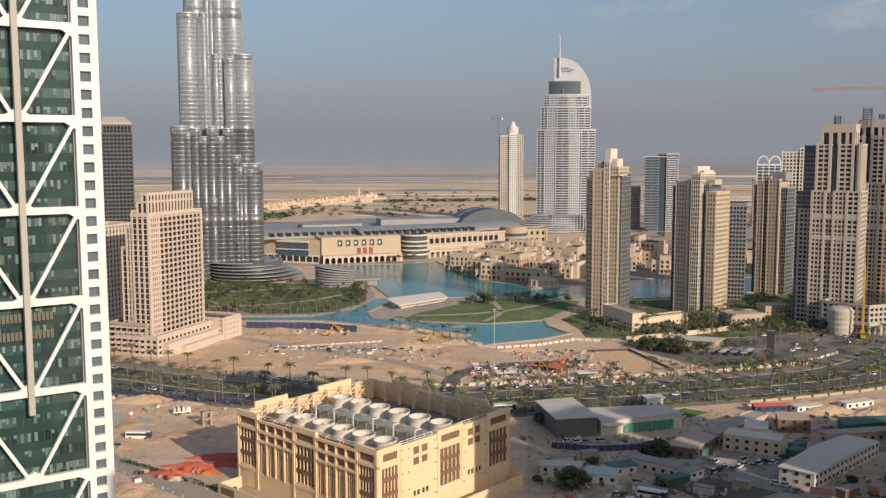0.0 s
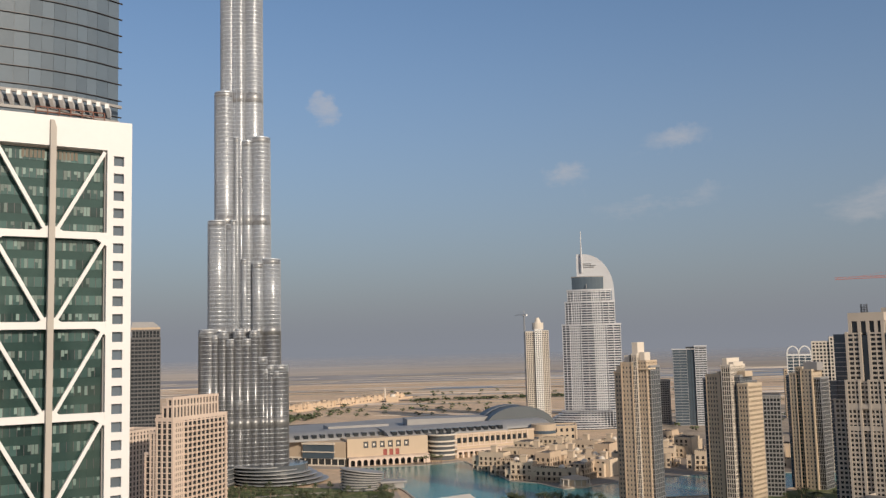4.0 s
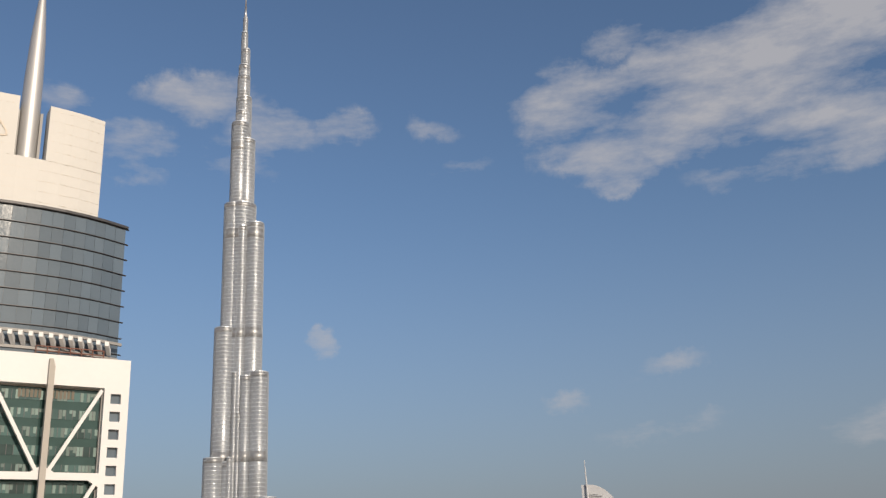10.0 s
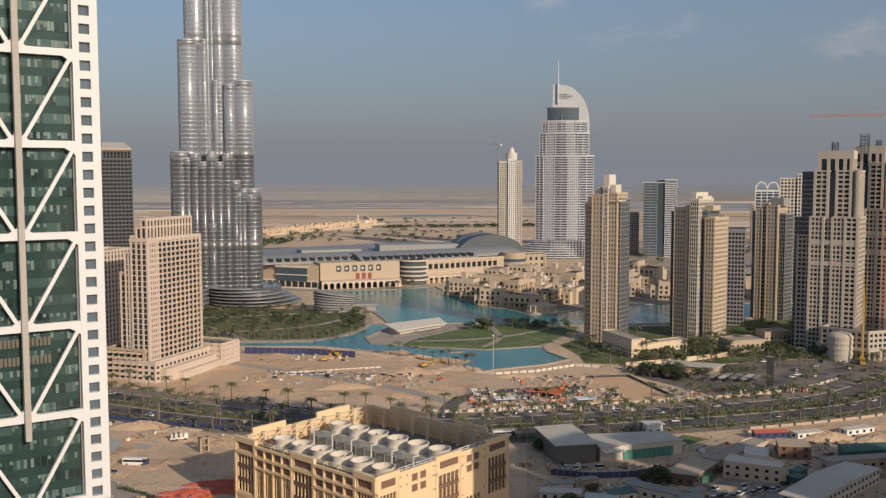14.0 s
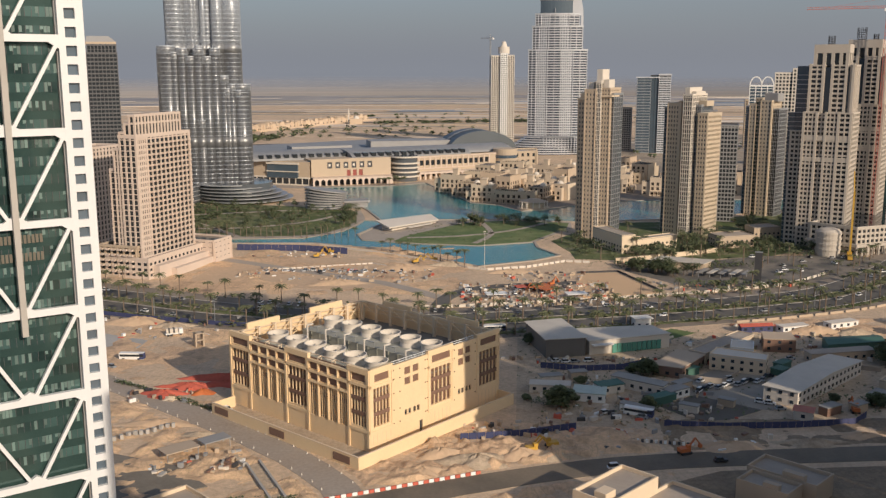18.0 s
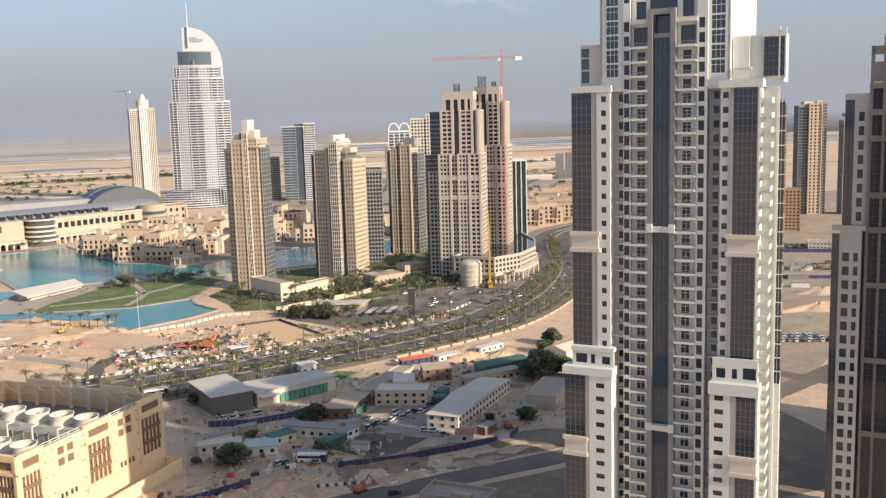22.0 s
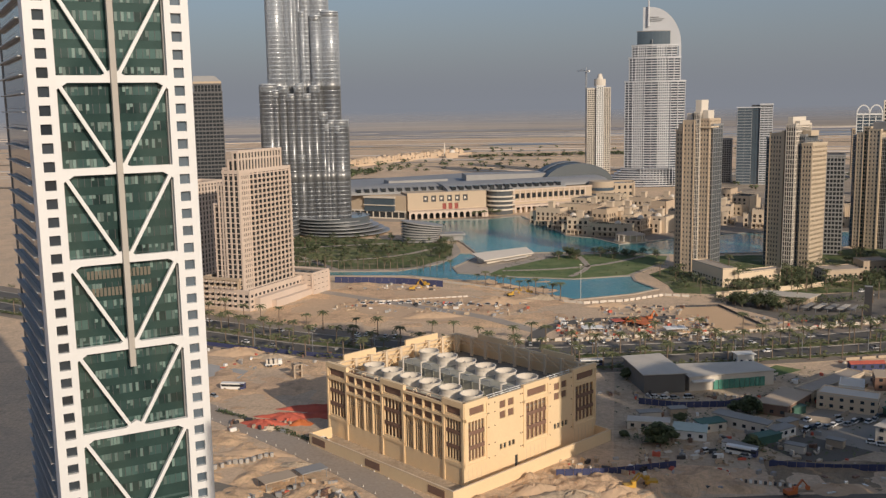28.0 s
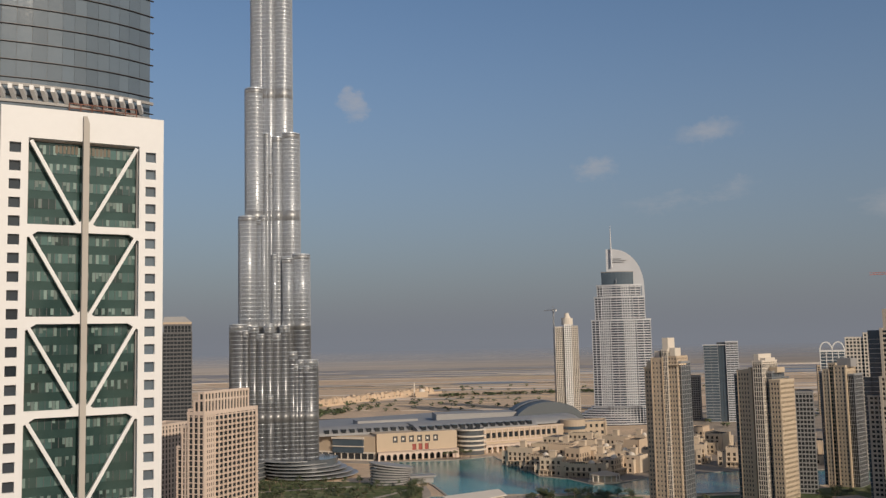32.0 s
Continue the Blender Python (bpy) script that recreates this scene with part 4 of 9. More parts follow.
twin(285, 680, -32.7, 82.6, 95.8, 128.6, 143, "pale stone tower with dark glass strips and a stepped crown", ((-4.5, 2.0, 6.5),))
twin(327, 722, -34.4, 86, 100, 135, 147.5, "pale stone tower with dark glass strips, its crown under construction", ((-6.5, 3.0, 9.5), (2.5, 1.6, 4.5)))
t = thing("podium_building", 0, 0, 0, 0, "curved pale stone podium with an arcade and flats above", "podium")
POD = [(268, 664), (290, 640), (316, 650), (342, 676), (362, 716), (372, 762), (348, 772), (312, 708)]
block(t, POD, 0, 19, 3.6, 4.0, 1.5, 1.4, 0.7, TWIN, GLASS_DARK)
part("arcade", MB().ring(grow(POD, 3.0), grow(POD, 1.2), 6.2, 8.2), TWIN, t)
for i in range(1, 5):
    p, q = Vector(grow(POD, 2.4)[i]), Vector(grow(POD, 2.4)[i + 1])
    for k in range(6):
        c = p + (q - p) * (k / 6)
        part("pillar", MB().cyl(c.x, c.y, 0.8, 0, 6.3, 8), TWIN, t)
part("corner_drum", MB().cyl(272, 643, 8.2, 0, 17, 24).cyl(272, 643, 8.2, 17, 18.6, 24, 6.5).cyl(272, 643, 6.5, 18.6, 19.6, 24, 2.5), TWIN, t, "round domed stone drum at the corner")
for k in range(4):
    part("drum_band", MB().cyl(272, 643, 8.7, 4.4 + 3.6 * k, 5.6 + 3.6 * k, 24), TWIN, t)
t = thing("office_tower", 372, 770, 0, -26, "dark green glass tower with white stripes", "tower")
vol(t, -9, 9, -9, 9, 0, 84, WHITE, GLASS_TEAL, bay=4.5, band=0.0, pier=0.8)


def crane(x, y, h, jib, ang, mat, label, z=0):
    t = thing("tower_crane", x, y, z, ang, label, "crane")
    m = MB()
    for a, b2 in ((-0.9, -0.9), (0.9, -0.9), (0.9, 0.9), (-0.9, 0.9)):
        m.beam((a, b2, 0), (a, b2, h), 0.3)
    for k in range(int(h / 3)):
        s = 1 if k % 2 else -1
        for yy in (-0.9, 0.9):
            m.beam((-0.9 * s, yy, 3 * k), (0.9 * s, yy, 3 * k + 3), 0.2)
            m.beam((yy, -0.9 * s, 3 * k), (yy, 0.9 * s, 3 * k + 3), 0.2)
    part("mast", m, mat, t)
    m = MB()
    for yy, zz in ((-0.7, 0), (0.7, 0), (0, 1.5)):
        m.beam((-jib * 0.3, yy, h + zz), (jib, yy, h + zz), 0.28)
    for k in range(int(jib * 1.3 / 2.5)):
        xx = -jib * 0.3 + 2.5 * k
        m.beam((xx, -0.7, h), (xx + 1.25, 0, h + 1.5), 0.18).beam((xx + 1.25, 0, h + 1.5), (xx + 2.5, 0.7, h), 0.18)
    part("jib", m, mat, t)
    part("apex", MB().beam((0, 0, h), (0, 0, h + 7), 0.6).beam((0, 0, h + 7), (jib * 0.7, 0, h + 1.4), 0.15).beam((0, 0, h + 7), (-jib * 0.28, 0, h + 1.2), 0.15), mat, t)
    part("counterweight", MB().box(-jib * 0.3, -jib * 0.2, -1.2, 1.2, h - 2, h + 1), WHITE, t)
    part("cab", MB().box(0.6, 2.4, -1, 1, h - 2.2, h), WHITE, t)
    return t


CRANERED = material("crane_red", (0.47, 0.16, 0.13), 0.6, vary=0.1)
crane(327.9, 702.3, 150.5, 55, 157, CRANERED, "red lattice tower crane beside the unfinished tower", 19.2)
crane(99, 1676, 178, 30, 120, GREYM, "grey tower crane beside the unfinished tower")
t = thing("mobile_crane", 281, 628, 0, 70, "yellow mobile crane by the podium", "crane")
YELLOWP = material("yellow_paint", (0.55, 0.33, 0.05), 0.5, vary=0.1)
part("carrier", MB().box(-6, 6, -1.6, 1.6, 0.9, 3.0).box(2.5, 5.5, -1.5, 1.5, 3, 4.6), YELLOWP, t)
for x in (-4.5, -2, 2, 4.5):
    for y in (-1.6, 1.6):
        part("wheel", MB().cyl(x, y, 0.85, 0.02, 1.7, 10), DARKM, t)
part("boom", MB().beam((0, 0, 3), (2, 0, 46), 1.2).beam((2, 0, 46), (16, 0, 58), 0.7), YELLOWP, t)
part("cable", MB().beam((16, 0, 58), (16, 0, 20), 0.12), DARKM, t)

# pale unfinished tower and others further off
t = thing("apartment_tower", 121, 1686, 0, -4, "pale slim tower still under construction", "apartment tower")
vol(t, -19, -3, -15, 15, 0, 148, PALE, bay=3.4, band=1.2, pier=1.2)
vol(t, -3, 8, -18, 15, 0, 152, WHITE, bay=3.4, band=1.6, pier=1.6)
vol(t, 8, 20, -15, 15, 0, 149, PALE, bay=3.4, band=1.2, pier=1.2)
part("crown", MB().cyl(2, 0, 10, 152, 164, 16).cyl(2, 0, 6, 164, 173, 14, 3), PALE, t)
t = thing("office_tower", 335, 1465, 0, -12, "blue glass office tower pair far off", "tower")
vol(t, -24, -4, -13, 13, 0, 113, GREYM, GLASS_BLUE, bay=10, band=0.9, pier=0.3, floor=4.2)
vol(t, -4, 8, -11, 15, 0, 116, DARKM, GLASS_BLUE, bay=6, band=0.3, pier=0.2)
vol(t, 8, 25, -13, 13, 0, 117, HAZEWHITE, GLASS_GREY, bay=6, band=1.5, pier=0.4)
part("roof_slab", MB().box(-26, 9, -14, 14, 113, 114.4).box(7, 26, -15, 14, 117, 119), HAZEWHITE, t)
t = thing("office_tower", 355, 1040, 0, -18, "blue glass tower with two white arched roofs", "tower")
vol(t, -12, 12, -11, 11, 0, 108, WHITE, GLASS_BLUE, bay=6, band=0.6, pier=0.8)
for x in (-6, 6):
    m = MB()
    for k in range(13):
        a, b2 = math.pi * k / 13, math.pi * (k + 1) / 13
        m.beam((x + 6 * math.cos(a), -11.4, 109 + 9 * math.sin(a)), (x + 6 * math.cos(b2), -11.4, 109 + 9 * math.sin(b2)), 1.2)
    part("arch", m, WHITE, t, "white roof arch")
t = thing("apartment_tower", 345, 935, 0, -20, "pale stone tower behind the lakeside row", "apartment tower")
vol(t, -12, 4, -11, 11, 0, 122, PALE, bay=3, band=1.3, pier=1.2)
vol(t, 4, 13, -12, 11, 0, 126, PALE, bay=3, band=1.3, pier=1.2)
for x, y, hx, hy, h, lab, w in ((430, 1500, 14, 12, 62, "grey office block far off", GREYCLAD), (520, 1560, 12, 12, 76, "grey tower under construction far off", TAN), (300, 1500, 10, 12, 66, "dark tower far off", GREYCLAD),
                                (250, 1480, 16, 14, 40, "low grey block far off", TAN), (470, 1250, 16, 10, 30, "pale block far off", PALE), (560, 1180, 10, 10, 58, "pale apartment block far off", TAN),
                                (280, 1650, 12, 12, 84, "dark tower far off", GREYCLAD), (700, 1500, 22, 14, 44, "tan apartment block far off", TAN)):
    t = thing("office_block", x, y, 0, -15, lab, "building")
    vol(t, -hx, hx, -hy, hy, 0, h, w, bay=3.6, band=1.3, pier=1.0)
t = thing("apartment_tower", 800, 876, 0, -29, "dark and cream apartment tower beyond the plots", "apartment tower")
vol(t, -15, -3.5, -10, 12, 0, 124, GREYCLAD, TWINGLASS, bay=3.8, band=0.5, pier=0.3)
vol(t, -3.5, 9.5, -12, 12, 0, 126, LAKESTONE, GLASS_DARK, bay=4.3, band=1.7, pier=2.3, floor=3.8)
vol(t, 9.5, 16, -9, 12, 0, 127, GREYCLAD, GLASS_GREY, bay=3.2, band=1.2, pier=0.4)
part("crown", MB().box(-9, 2, -8, 8, 126, 129.5).box(6, 12, -6, 6, 127, 130), PALE, t)
t = thing("apartment_tower", 835, 848, 0, -29, "slim grey and cream apartment tower beyond the plots", "apartment tower")
vol(t, -11, -3, -10, 10, 0, 106, GREYCLAD, GLASS_GREY, bay=3, band=1.4, pier=0.6)
vol(t, -3, 1.5, -12, 10, 0, 111, LAKESTONE, GLASS_DARK, bay=4.5, band=1.7, pier=2.2, floor=3.8)
part("crown", MB().box(-9, -1, -8, 8, 111, 115), GREYCLAD, t)
t = thing("office_block", 875, 1605, 0, -28, "grey mid-rise apartment block far off", "building")
vol(t, -14, 0, -12, 12, 0, 46, GREYCLAD, GLASS_GREY, bay=4, band=1.5, pier=1.2)
vol(t, 4, 22, -12, 12, 0, 47, GREYCLAD, GLASS_GREY, bay=4, band=1.5, pier=1.2)
t = thing("far_warehouse", 815, 1600, 0, -27, "long white barrel-roofed warehouse far off", "warehouse")
part("wall", MB().box(-30, 30, -8, 8, 0, 6), PALE, t)
part("roof", MB().grid(lambda u, v: (-30 + 60 * u, -8 * math.cos(math.pi * v), 6 + 3.5 * math.sin(math.pi * v)), 1, 8), PALE, t)

# pink stone pair by the boulevard
t = thing("apartment_tower", -180, 606, 0, 70, "pink stone apartment tower with rows of balconies and a stepped shoulder", "apartment tower", "pink stone blocks")
part("glazing", MB().box(-27.5, 27.5, -11, 0.5, 0, 87), GLASS_DARK, t)
m = MB()
facade(m, (-27.5, -11), (-17.5, -11), 12, 87.4, 3.3, 2.0, 1.3, 0.9, 0.5)
facade(m, (-27.5, 0.5), (-27.5, -11), 12, 87.4, 3.3, 3.4, 0.5, 1.2, 0.6)
facade(m, (27.5, -11), (27.5, 0.5), 12, 87.4, 3.3, 3.6, 1.3, 1.6, 0.6)
facade(m, (-17.5, -11), (27.5, -11), 12, 87.4, 3.3, 4.5, 0.8, 0.9, 0.6)
facade(m, (-17.5, -11.05), (27.5, -11.05), 12, 87.4, 3.3, 4.5, 0, 0.5, 0.3)
part("wall", m, PINKSTONE, t, "pink stone grid wall")
part("end_pier", MB().box(-27.9, -26.6, -11.7, -10.8, 0, 87).box(-18.2, -16.8, -11.7, -10.8, 0, 87).box(26.2, 27.9, -11.7, -10.8, 0, 87), PINKSTONE, t)
bal = MB().box(-1.3, 1.3, -1.6, 0, -0.2, 0.1).box(-1.3, 1.3, -1.65, -1.5, 0, 1.0).box(-1.3, -1.2, -1.6, 0, 0, 1.0).box(1.2, 1.3, -1.6, 0, 0, 1.0).mesh("balcony", PINKSTONE)
for k in range(21):
    for i in range(10):
        put("balcony", bal, t, -15.2 + 4.5 * i, -11.5, 15.5 + 3.3 * k)
vol(t, -27.5, 18, -11, -7.4, 87, 99, PINKSTONE, bay=3.3, band=1.2, pier=1.3, floor=7.2, depth=0.6)
vol(t, -27.3, 15, -7.4, -3.6, 87, 94, PINKSTONE, bay=3.3, band=1.2, pier=1.3, floor=7.2)
vol(t, -27.4, 12, -3.6, 0.4, 87, 88.6, PINKSTONE, bay=3.3, band=1.0, pier=1.3)
vol(t, -27, 24, 0.5, 5.5, 0, 78.5, PINKSTONE, bay=3.3, band=0.5, pier=1.2)
vol(t, -26, 20, 5.5, 10, 0, 66, PINKSTONE, bay=3.3, band=0.5, pier=1.2)
part("parapet", MB().ring(grow(rect(0, -5.2, 27.5, 5.8), 0.8), rect(0, -5.2, 27, 5.3), 85.8, 88), PINKSTONE, t)
vol(t, -30, 34, -17, 14, 0, 12, PINKSTONE, bay=4.2, band=1.6, pier=1.6)
vol(t, 28, 48, -26, 4, 0, 14, PINKSTONE, bay=5, band=3, pier=2.4)
part("terrace", MB().box(-26, 30, -22, -17, 0, 8).box(-14, 28, -26, -22, 0, 4.5), PINKSTONE, t)
t = thing("apartment_block", -194.5, 580, 0, -19, "low tan apartment block with rows of balconies", "apartment block")
vol(t, -14, 13, 0, 14, 0, 19, TAN, bay=4.2, band=1.2, pier=0.7, depth=1.2)
for k in range(5):
    for i in range(6):
        put("balcony", bal, t, -11.5 + 4.3 * i, -1.0, 3.6 + 3.4 * k)
t = thing("apartment_tower", -236, 660, 0, 70, "pink stone apartment block beside its taller twin", "apartment tower", "pink stone blocks")
vol(t, -18, 20, -10, 12, 0, 74, PINKSTONE, bay=3.6, band=1.0, pier=1.7)
vol(t, -30, -18, -10, 22, 0, 16, TAN, bay=3.6, band=1.4, pier=1.2)
t = thing("office_tower", -289, 852, 0, 18, "dark grey striped tower with a pale cap", "tower")
vol(t, -13, 12, -11, 11, 0, 140, material("dark_grey_stone", (0.105, 0.105, 0.11), 0.7, vary=0.1), GLASS_DARK, floor=3.4, bay=3, band=1.3, pier=0.5)
vol(t, -12, 11.5, -10.5, 10.5, 140, 147, bpy.data.materials["dark_grey_stone"], GLASS_DARK, bay=3, band=0.4, pier=0.8)
part("cap", MB().box(-13, 12, -11, 11, 147, 150), TAN, t)
part("roof", MB().prism([(-13, -11), (12, -11), (12, 11), (-13, 11)], 150, 155, [(-12, -8), (6, -8), (6, 8), (-12, 8)]), GREYCLAD, t, "sloping dark grey roof")

CROWNWHITE = material("ivory_crown_panels", (0.60, 0.595, 0.57), 0.6, vary=0.05, scale=0.05, fine=0.6, bump=0.03)
TRUSSWHITE = material("ivory_cladding", (0.69, 0.70, 0.705), 0.55, vary=0.05, scale=0.04, fine=0.7, bump=0.03)

# ---- braced office tower close by ----
VENTBROWN = material("brown_grey_slat", (0.15, 0.13, 0.10), 0.7, vary=0.1)


def braced_tower():
    t = thing("office_tower", -99.6, 184.9, 0, 34.5, "white steel-braced office tower with teal glass and a curved top", "office tower")
    W, TOP, BAY, FL = 32.9, 177.3, 19.0, 3.8
    c0, c1 = 5.3, W - 5.2
    chords = [152.2 - BAY * k for k in range(8)]
    lo = 18.0
    # the two window columns of the frame
    for a, b2 in ((0.0, c0), (c1, W)):
        m = (a + b2) / 2 + (-0.15 if a else 0.15)
        holes, z = [], 167.6
        while z > lo:
            holes.append((m - 1.1, m + 1.1, z, z + 2.15))
            z -= FL
        part("column", holed(MB(), a, b2, lo, 170.9, holes, 0, 1.3), TRUSSWHITE, t, "white clad column with square windows")
        me = boxmesh(2.3, 0.12, 2.25, PANE_BLUE if a else PANE_DARK)
        for h in holes:
            put("window", me, t, m, 0.95, h[2] - 0.05)
    part("top_beam", MB().box(0, W, 0, 1.6, 170.9, TOP), TRUSSWHITE, t)
    part("roof", MB().box(0, W, 1.6, 26, 170.6, 171.2), CONCRETE, t)
    xm = (c0 + c1) / 2
    for k, z in enumerate(chords):
        mb = MB().box(c0, c1, 0.05, 1.2, z - 0.75, z + 0.75)
        for x, s in ((c0, 1), (c1, -1)):
            mb.add([(x, 0.0, z - 0.7), (x + s * 2.2, 0.0, z - 0.7), (x, 0.0, z - 2.1), (x, 1.1, z - 0.7), (x + s * 2.2, 1.1, z - 0.7), (x, 1.1, z - 2.1)],
                   [(0, 1, 2), (5, 4, 3), (0, 3, 4, 1), (1, 4, 5, 2), (2, 5, 3, 0)])
        mb.add([(xm - 2.4, 0.02, z + 0.7), (xm + 2.4, 0.02, z + 0.7), (xm, 0.02, z + 2.2), (xm - 2.4, 1.1, z + 0.7), (xm + 2.4, 1.1, z + 0.7), (xm, 1.1, z + 2.2)],
               [(0, 1, 2), (5, 4, 3), (0, 3, 4, 1), (1, 4, 5, 2), (2, 5, 3, 0)])
        part("chord", mb, TRUSSWHITE, t, "white steel cross beam")
    for k, z in enumerate(chords):
        zt = (chords[k - 1] - 1.2) if k else 170.4
        for x, s in ((c0 + 0.5, 1), (c1 - 0.5, -1)):
            part("brace", MB().beam((x, 0.45, zt), (xm - s * 1.3, 0.45, z + 1.2), 0.95, 0.75), TRUSSWHITE, t, "white diagonal steel brace")
    part("mast", MB().box(xm - 0.6, xm + 0.6, -1.1, 0.3, 71.8, 174.6).prism([(xm - 0.6, -1.1), (xm + 0.6, -1.1), (xm + 0.6, 0.3), (xm - 0.6, 0.3)], 174.6, 176.2,
         [(xm - 0.6, -1.1), (xm + 0.1, -1.1), (xm + 0.1, 0.3), (xm - 0.6, 0.3)]), WARMGREY, t, "stone-grey vertical mast on the face")
    # recessed teal glazing behind the braces
    part("spandrel_wall", MB().box(c0, c1, 2.2, 3.0, lo, 170.9), SHADOWED, t, "dark green spandrel glass")
    part("reveal", MB().box(c0 - 0.1, c0 + 0.25, 1.3, 2.6, lo, 170.9).box(c1 - 0.25, c1 + 0.1, 1.3, 2.6, lo, 170.9), GREYCLAD, t)
    n, rnd = 8, random.Random(4)
    w = (c1 - c0 - 0.6) / n
    me = boxmesh(w - 0.08, 0.1, 2.05, PANE_TEAL)
    rows = []
    z = 167.9
    while z > 40:
        rows.append(z)
        z -= FL
    for z in rows:
        for i in range(n):
            put("pane", me, t, c0 + 0.3 + w * (i + 0.5), 2.14, z)
    mull, blinds = MB(), MB()
    for z in rows:
        for i in range(2 * n + 1):
            x = c0 + 0.3 + w * i / 2
            mull.box(x - 0.05, x + 0.05, 2.02, 2.2, z, z + 2.05)
        for i in range(4 * n):
            if rnd.random() < 0.42:
                x, h = c0 + 0.3 + w * i / 4, rnd.choice((0.7, 1.3, 1.9, 1.9))
                blinds.box(x + 0.05, x + w / 4 - 0.05, 2.05, 2.088, z + 2.0 - h, z + 2.0)
    part("mullion", mull, DARKM, t, "dark thin window mullions", "stuff")
    part("blind", blinds, material("pale_blind", (0.115, 0.18, 0.165), 0.5, vary=0.1, island=0.8, bump=0), t, "pale green blinds seen behind glass", "stuff")
    part("glazing", MB().box(c0, c1, 2.2, 2.9, 4, lo), GLASS_TEAL, t)
    # dark vents near the top and a service floor further down
    for zz, xa, xb in ((169.3, c0 + 5.5, xm - 0.9), (169.3, xm + 0.9, c1 - 6), (92.0, c0 + 3.5, xm - 0.9), (92.0, xm + 0.9, c1 - 6), (88.2, c0 + 3.5, xm - 0.9), (88.2, xm + 0.9, c1 - 6)):
        mb, x = MB(), xa
        while x < xb:
            mb.box(x, x + 0.55, 1.98, 2.12, zz - 0.9, zz + 0.9)
            x += 0.8
        part("vent", mb, VENTBROWN, t, "row of grey-brown vent slats")
    # flank facing the plaza
    part("flank", MB().box(0.0, 0.9, 1.3, 6.2, lo, TOP - 1), TRUSSWHITE, t, "plain white side panel")
    part("flank", MB().box(0.6, 1.2, 6.2, 52, lo, TOP - 2), GREYCLAD, t, "plain grey side wall")
    part("glazing", MB().box(0.25, 0.7, 6.2, 52, lo, TOP - 2), GLASS_GREY, t)
    part("flank", MB().box(W - 0.6, W - 0.05, 1.3, 52, lo, TOP - 1), GREYCLAD, t)
    part("back_wall", MB().box(0, W, 52, 52.6, 0, TOP - 1), GREYCLAD, t)
    part("base", MB().box(0, W, 0.2, 52, 0, lo), GREYCLAD, t)
    led = MB().box(-0.8, 0.3, 6.4, 51, 0, 0.16).box(-0.85, -0.75, 6.4, 51, 0.1, 0.3).box(-0.8, -0.74, 6.4, 51, 0.9, 0.97).mesh("ledge", GREYM)
    z = 24.0
    while z < TOP - 4:
        put("ledge", led, t, 0, 0, z, 0, "thin steel ledge with a rail")
        z += FL
    # the curved glass drum above
    arc = [(-6, 4.2), (0, 3.3), (6, 2.9), (12, 2.9), (17, 3.3), (22, 4.2), (26.5, 5.5), (31.7, 7.6)]

    def band(off, z0, z1, th=0.6, ext=0.0):
        a = [(x, y + off) for x, y in arc]
        if ext:
            a[-1] = (a[-1][0] + ext, a[-1][1] + ext * 0.4)
        m, n2 = MB(), len(a)
        vs = [(x, y + d, z) for d in (0, th) for z in (z0, z1) for x, y in a]
        fs = []
        for i in range(n2 - 1):
            fs += [(i, i + 1, n2 + i + 1, n2 + i), (2 * n2 + i + 1, 2 * n2 + i, 3 * n2 + i, 3 * n2 + i + 1), (n2 + i, n2 + i + 1, 3 * n2 + i + 1, 3 * n2 + i), (i + 1, i, 2 * n2 + i, 2 * n2 + i + 1)]
        fs += [(0, n2, 3 * n2, 2 * n2), (n2 - 1, 3 * n2 - 1, 4 * n2 - 1, 2 * n2 - 1)]
        return m.add(vs, fs)
    DT = 210.8
    part("drum_core", band(0.5, 171.2, DT, 20), GREYCLAD, t)
    zf = [DT - 0.15 - FL * k for k in range(10)]
    rnd = random.Random(8)
    for k in range(9):
        # panes between each pair of stations of the curve
        for i in range(len(arc) - 1):
            (xa, ya), (xb, yb) = arc[i], arc[i + 1]
            for h in range(2):
                fa, fb = h / 2 + 0.004, (h + 1) / 2 - 0.004
                p0, p1 = (xa + (xb - xa) * fa, ya + (yb - ya) * fa), (xa + (xb - xa) * fb, ya + (yb - ya) * fb)
                part("pane", MB().add([(p0[0], p0[1], zf[k + 1] + 0.12), (p1[0], p1[1], zf[k + 1] + 0.12), (p1[0], p1[1], zf[k] - 0.12), (p0[0], p0[1], zf[k] - 0.12),
                                       (p0[0], p0[1] + 0.4, zf[k + 1] + 0.12), (p1[0], p1[1] + 0.4, zf[k + 1] + 0.12), (p1[0], p1[1] + 0.4, zf[k] - 0.12), (p0[0], p0[1] + 0.4, zf[k] - 0.12)],
                                      [(0, 1, 2, 3), (1, 5, 6, 2), (4, 0, 3, 7), (3, 2, 6, 7)]), PANE_BLUE, t)
        part("ledge", band(-0.38, zf[k] - 0.07, zf[k] + 0.07, 0.7, 0.8), DARKM, t, "dark metal floor ledge")
    part("ledge", band(-0.7, DT - 0.1, DT + 0.5, 1.3, 0.5), DARKM, t)
    # sun-shade canopy of slanting white fins
    part("canopy_beam", band(-2.6, 181.7, 182.3, 0.7, 0.2), GREYCLAD, t)
    part("canopy_beam", band(-0.4, 178.7, 179.3, 0.9, 0.2), GREYCLAD, t)
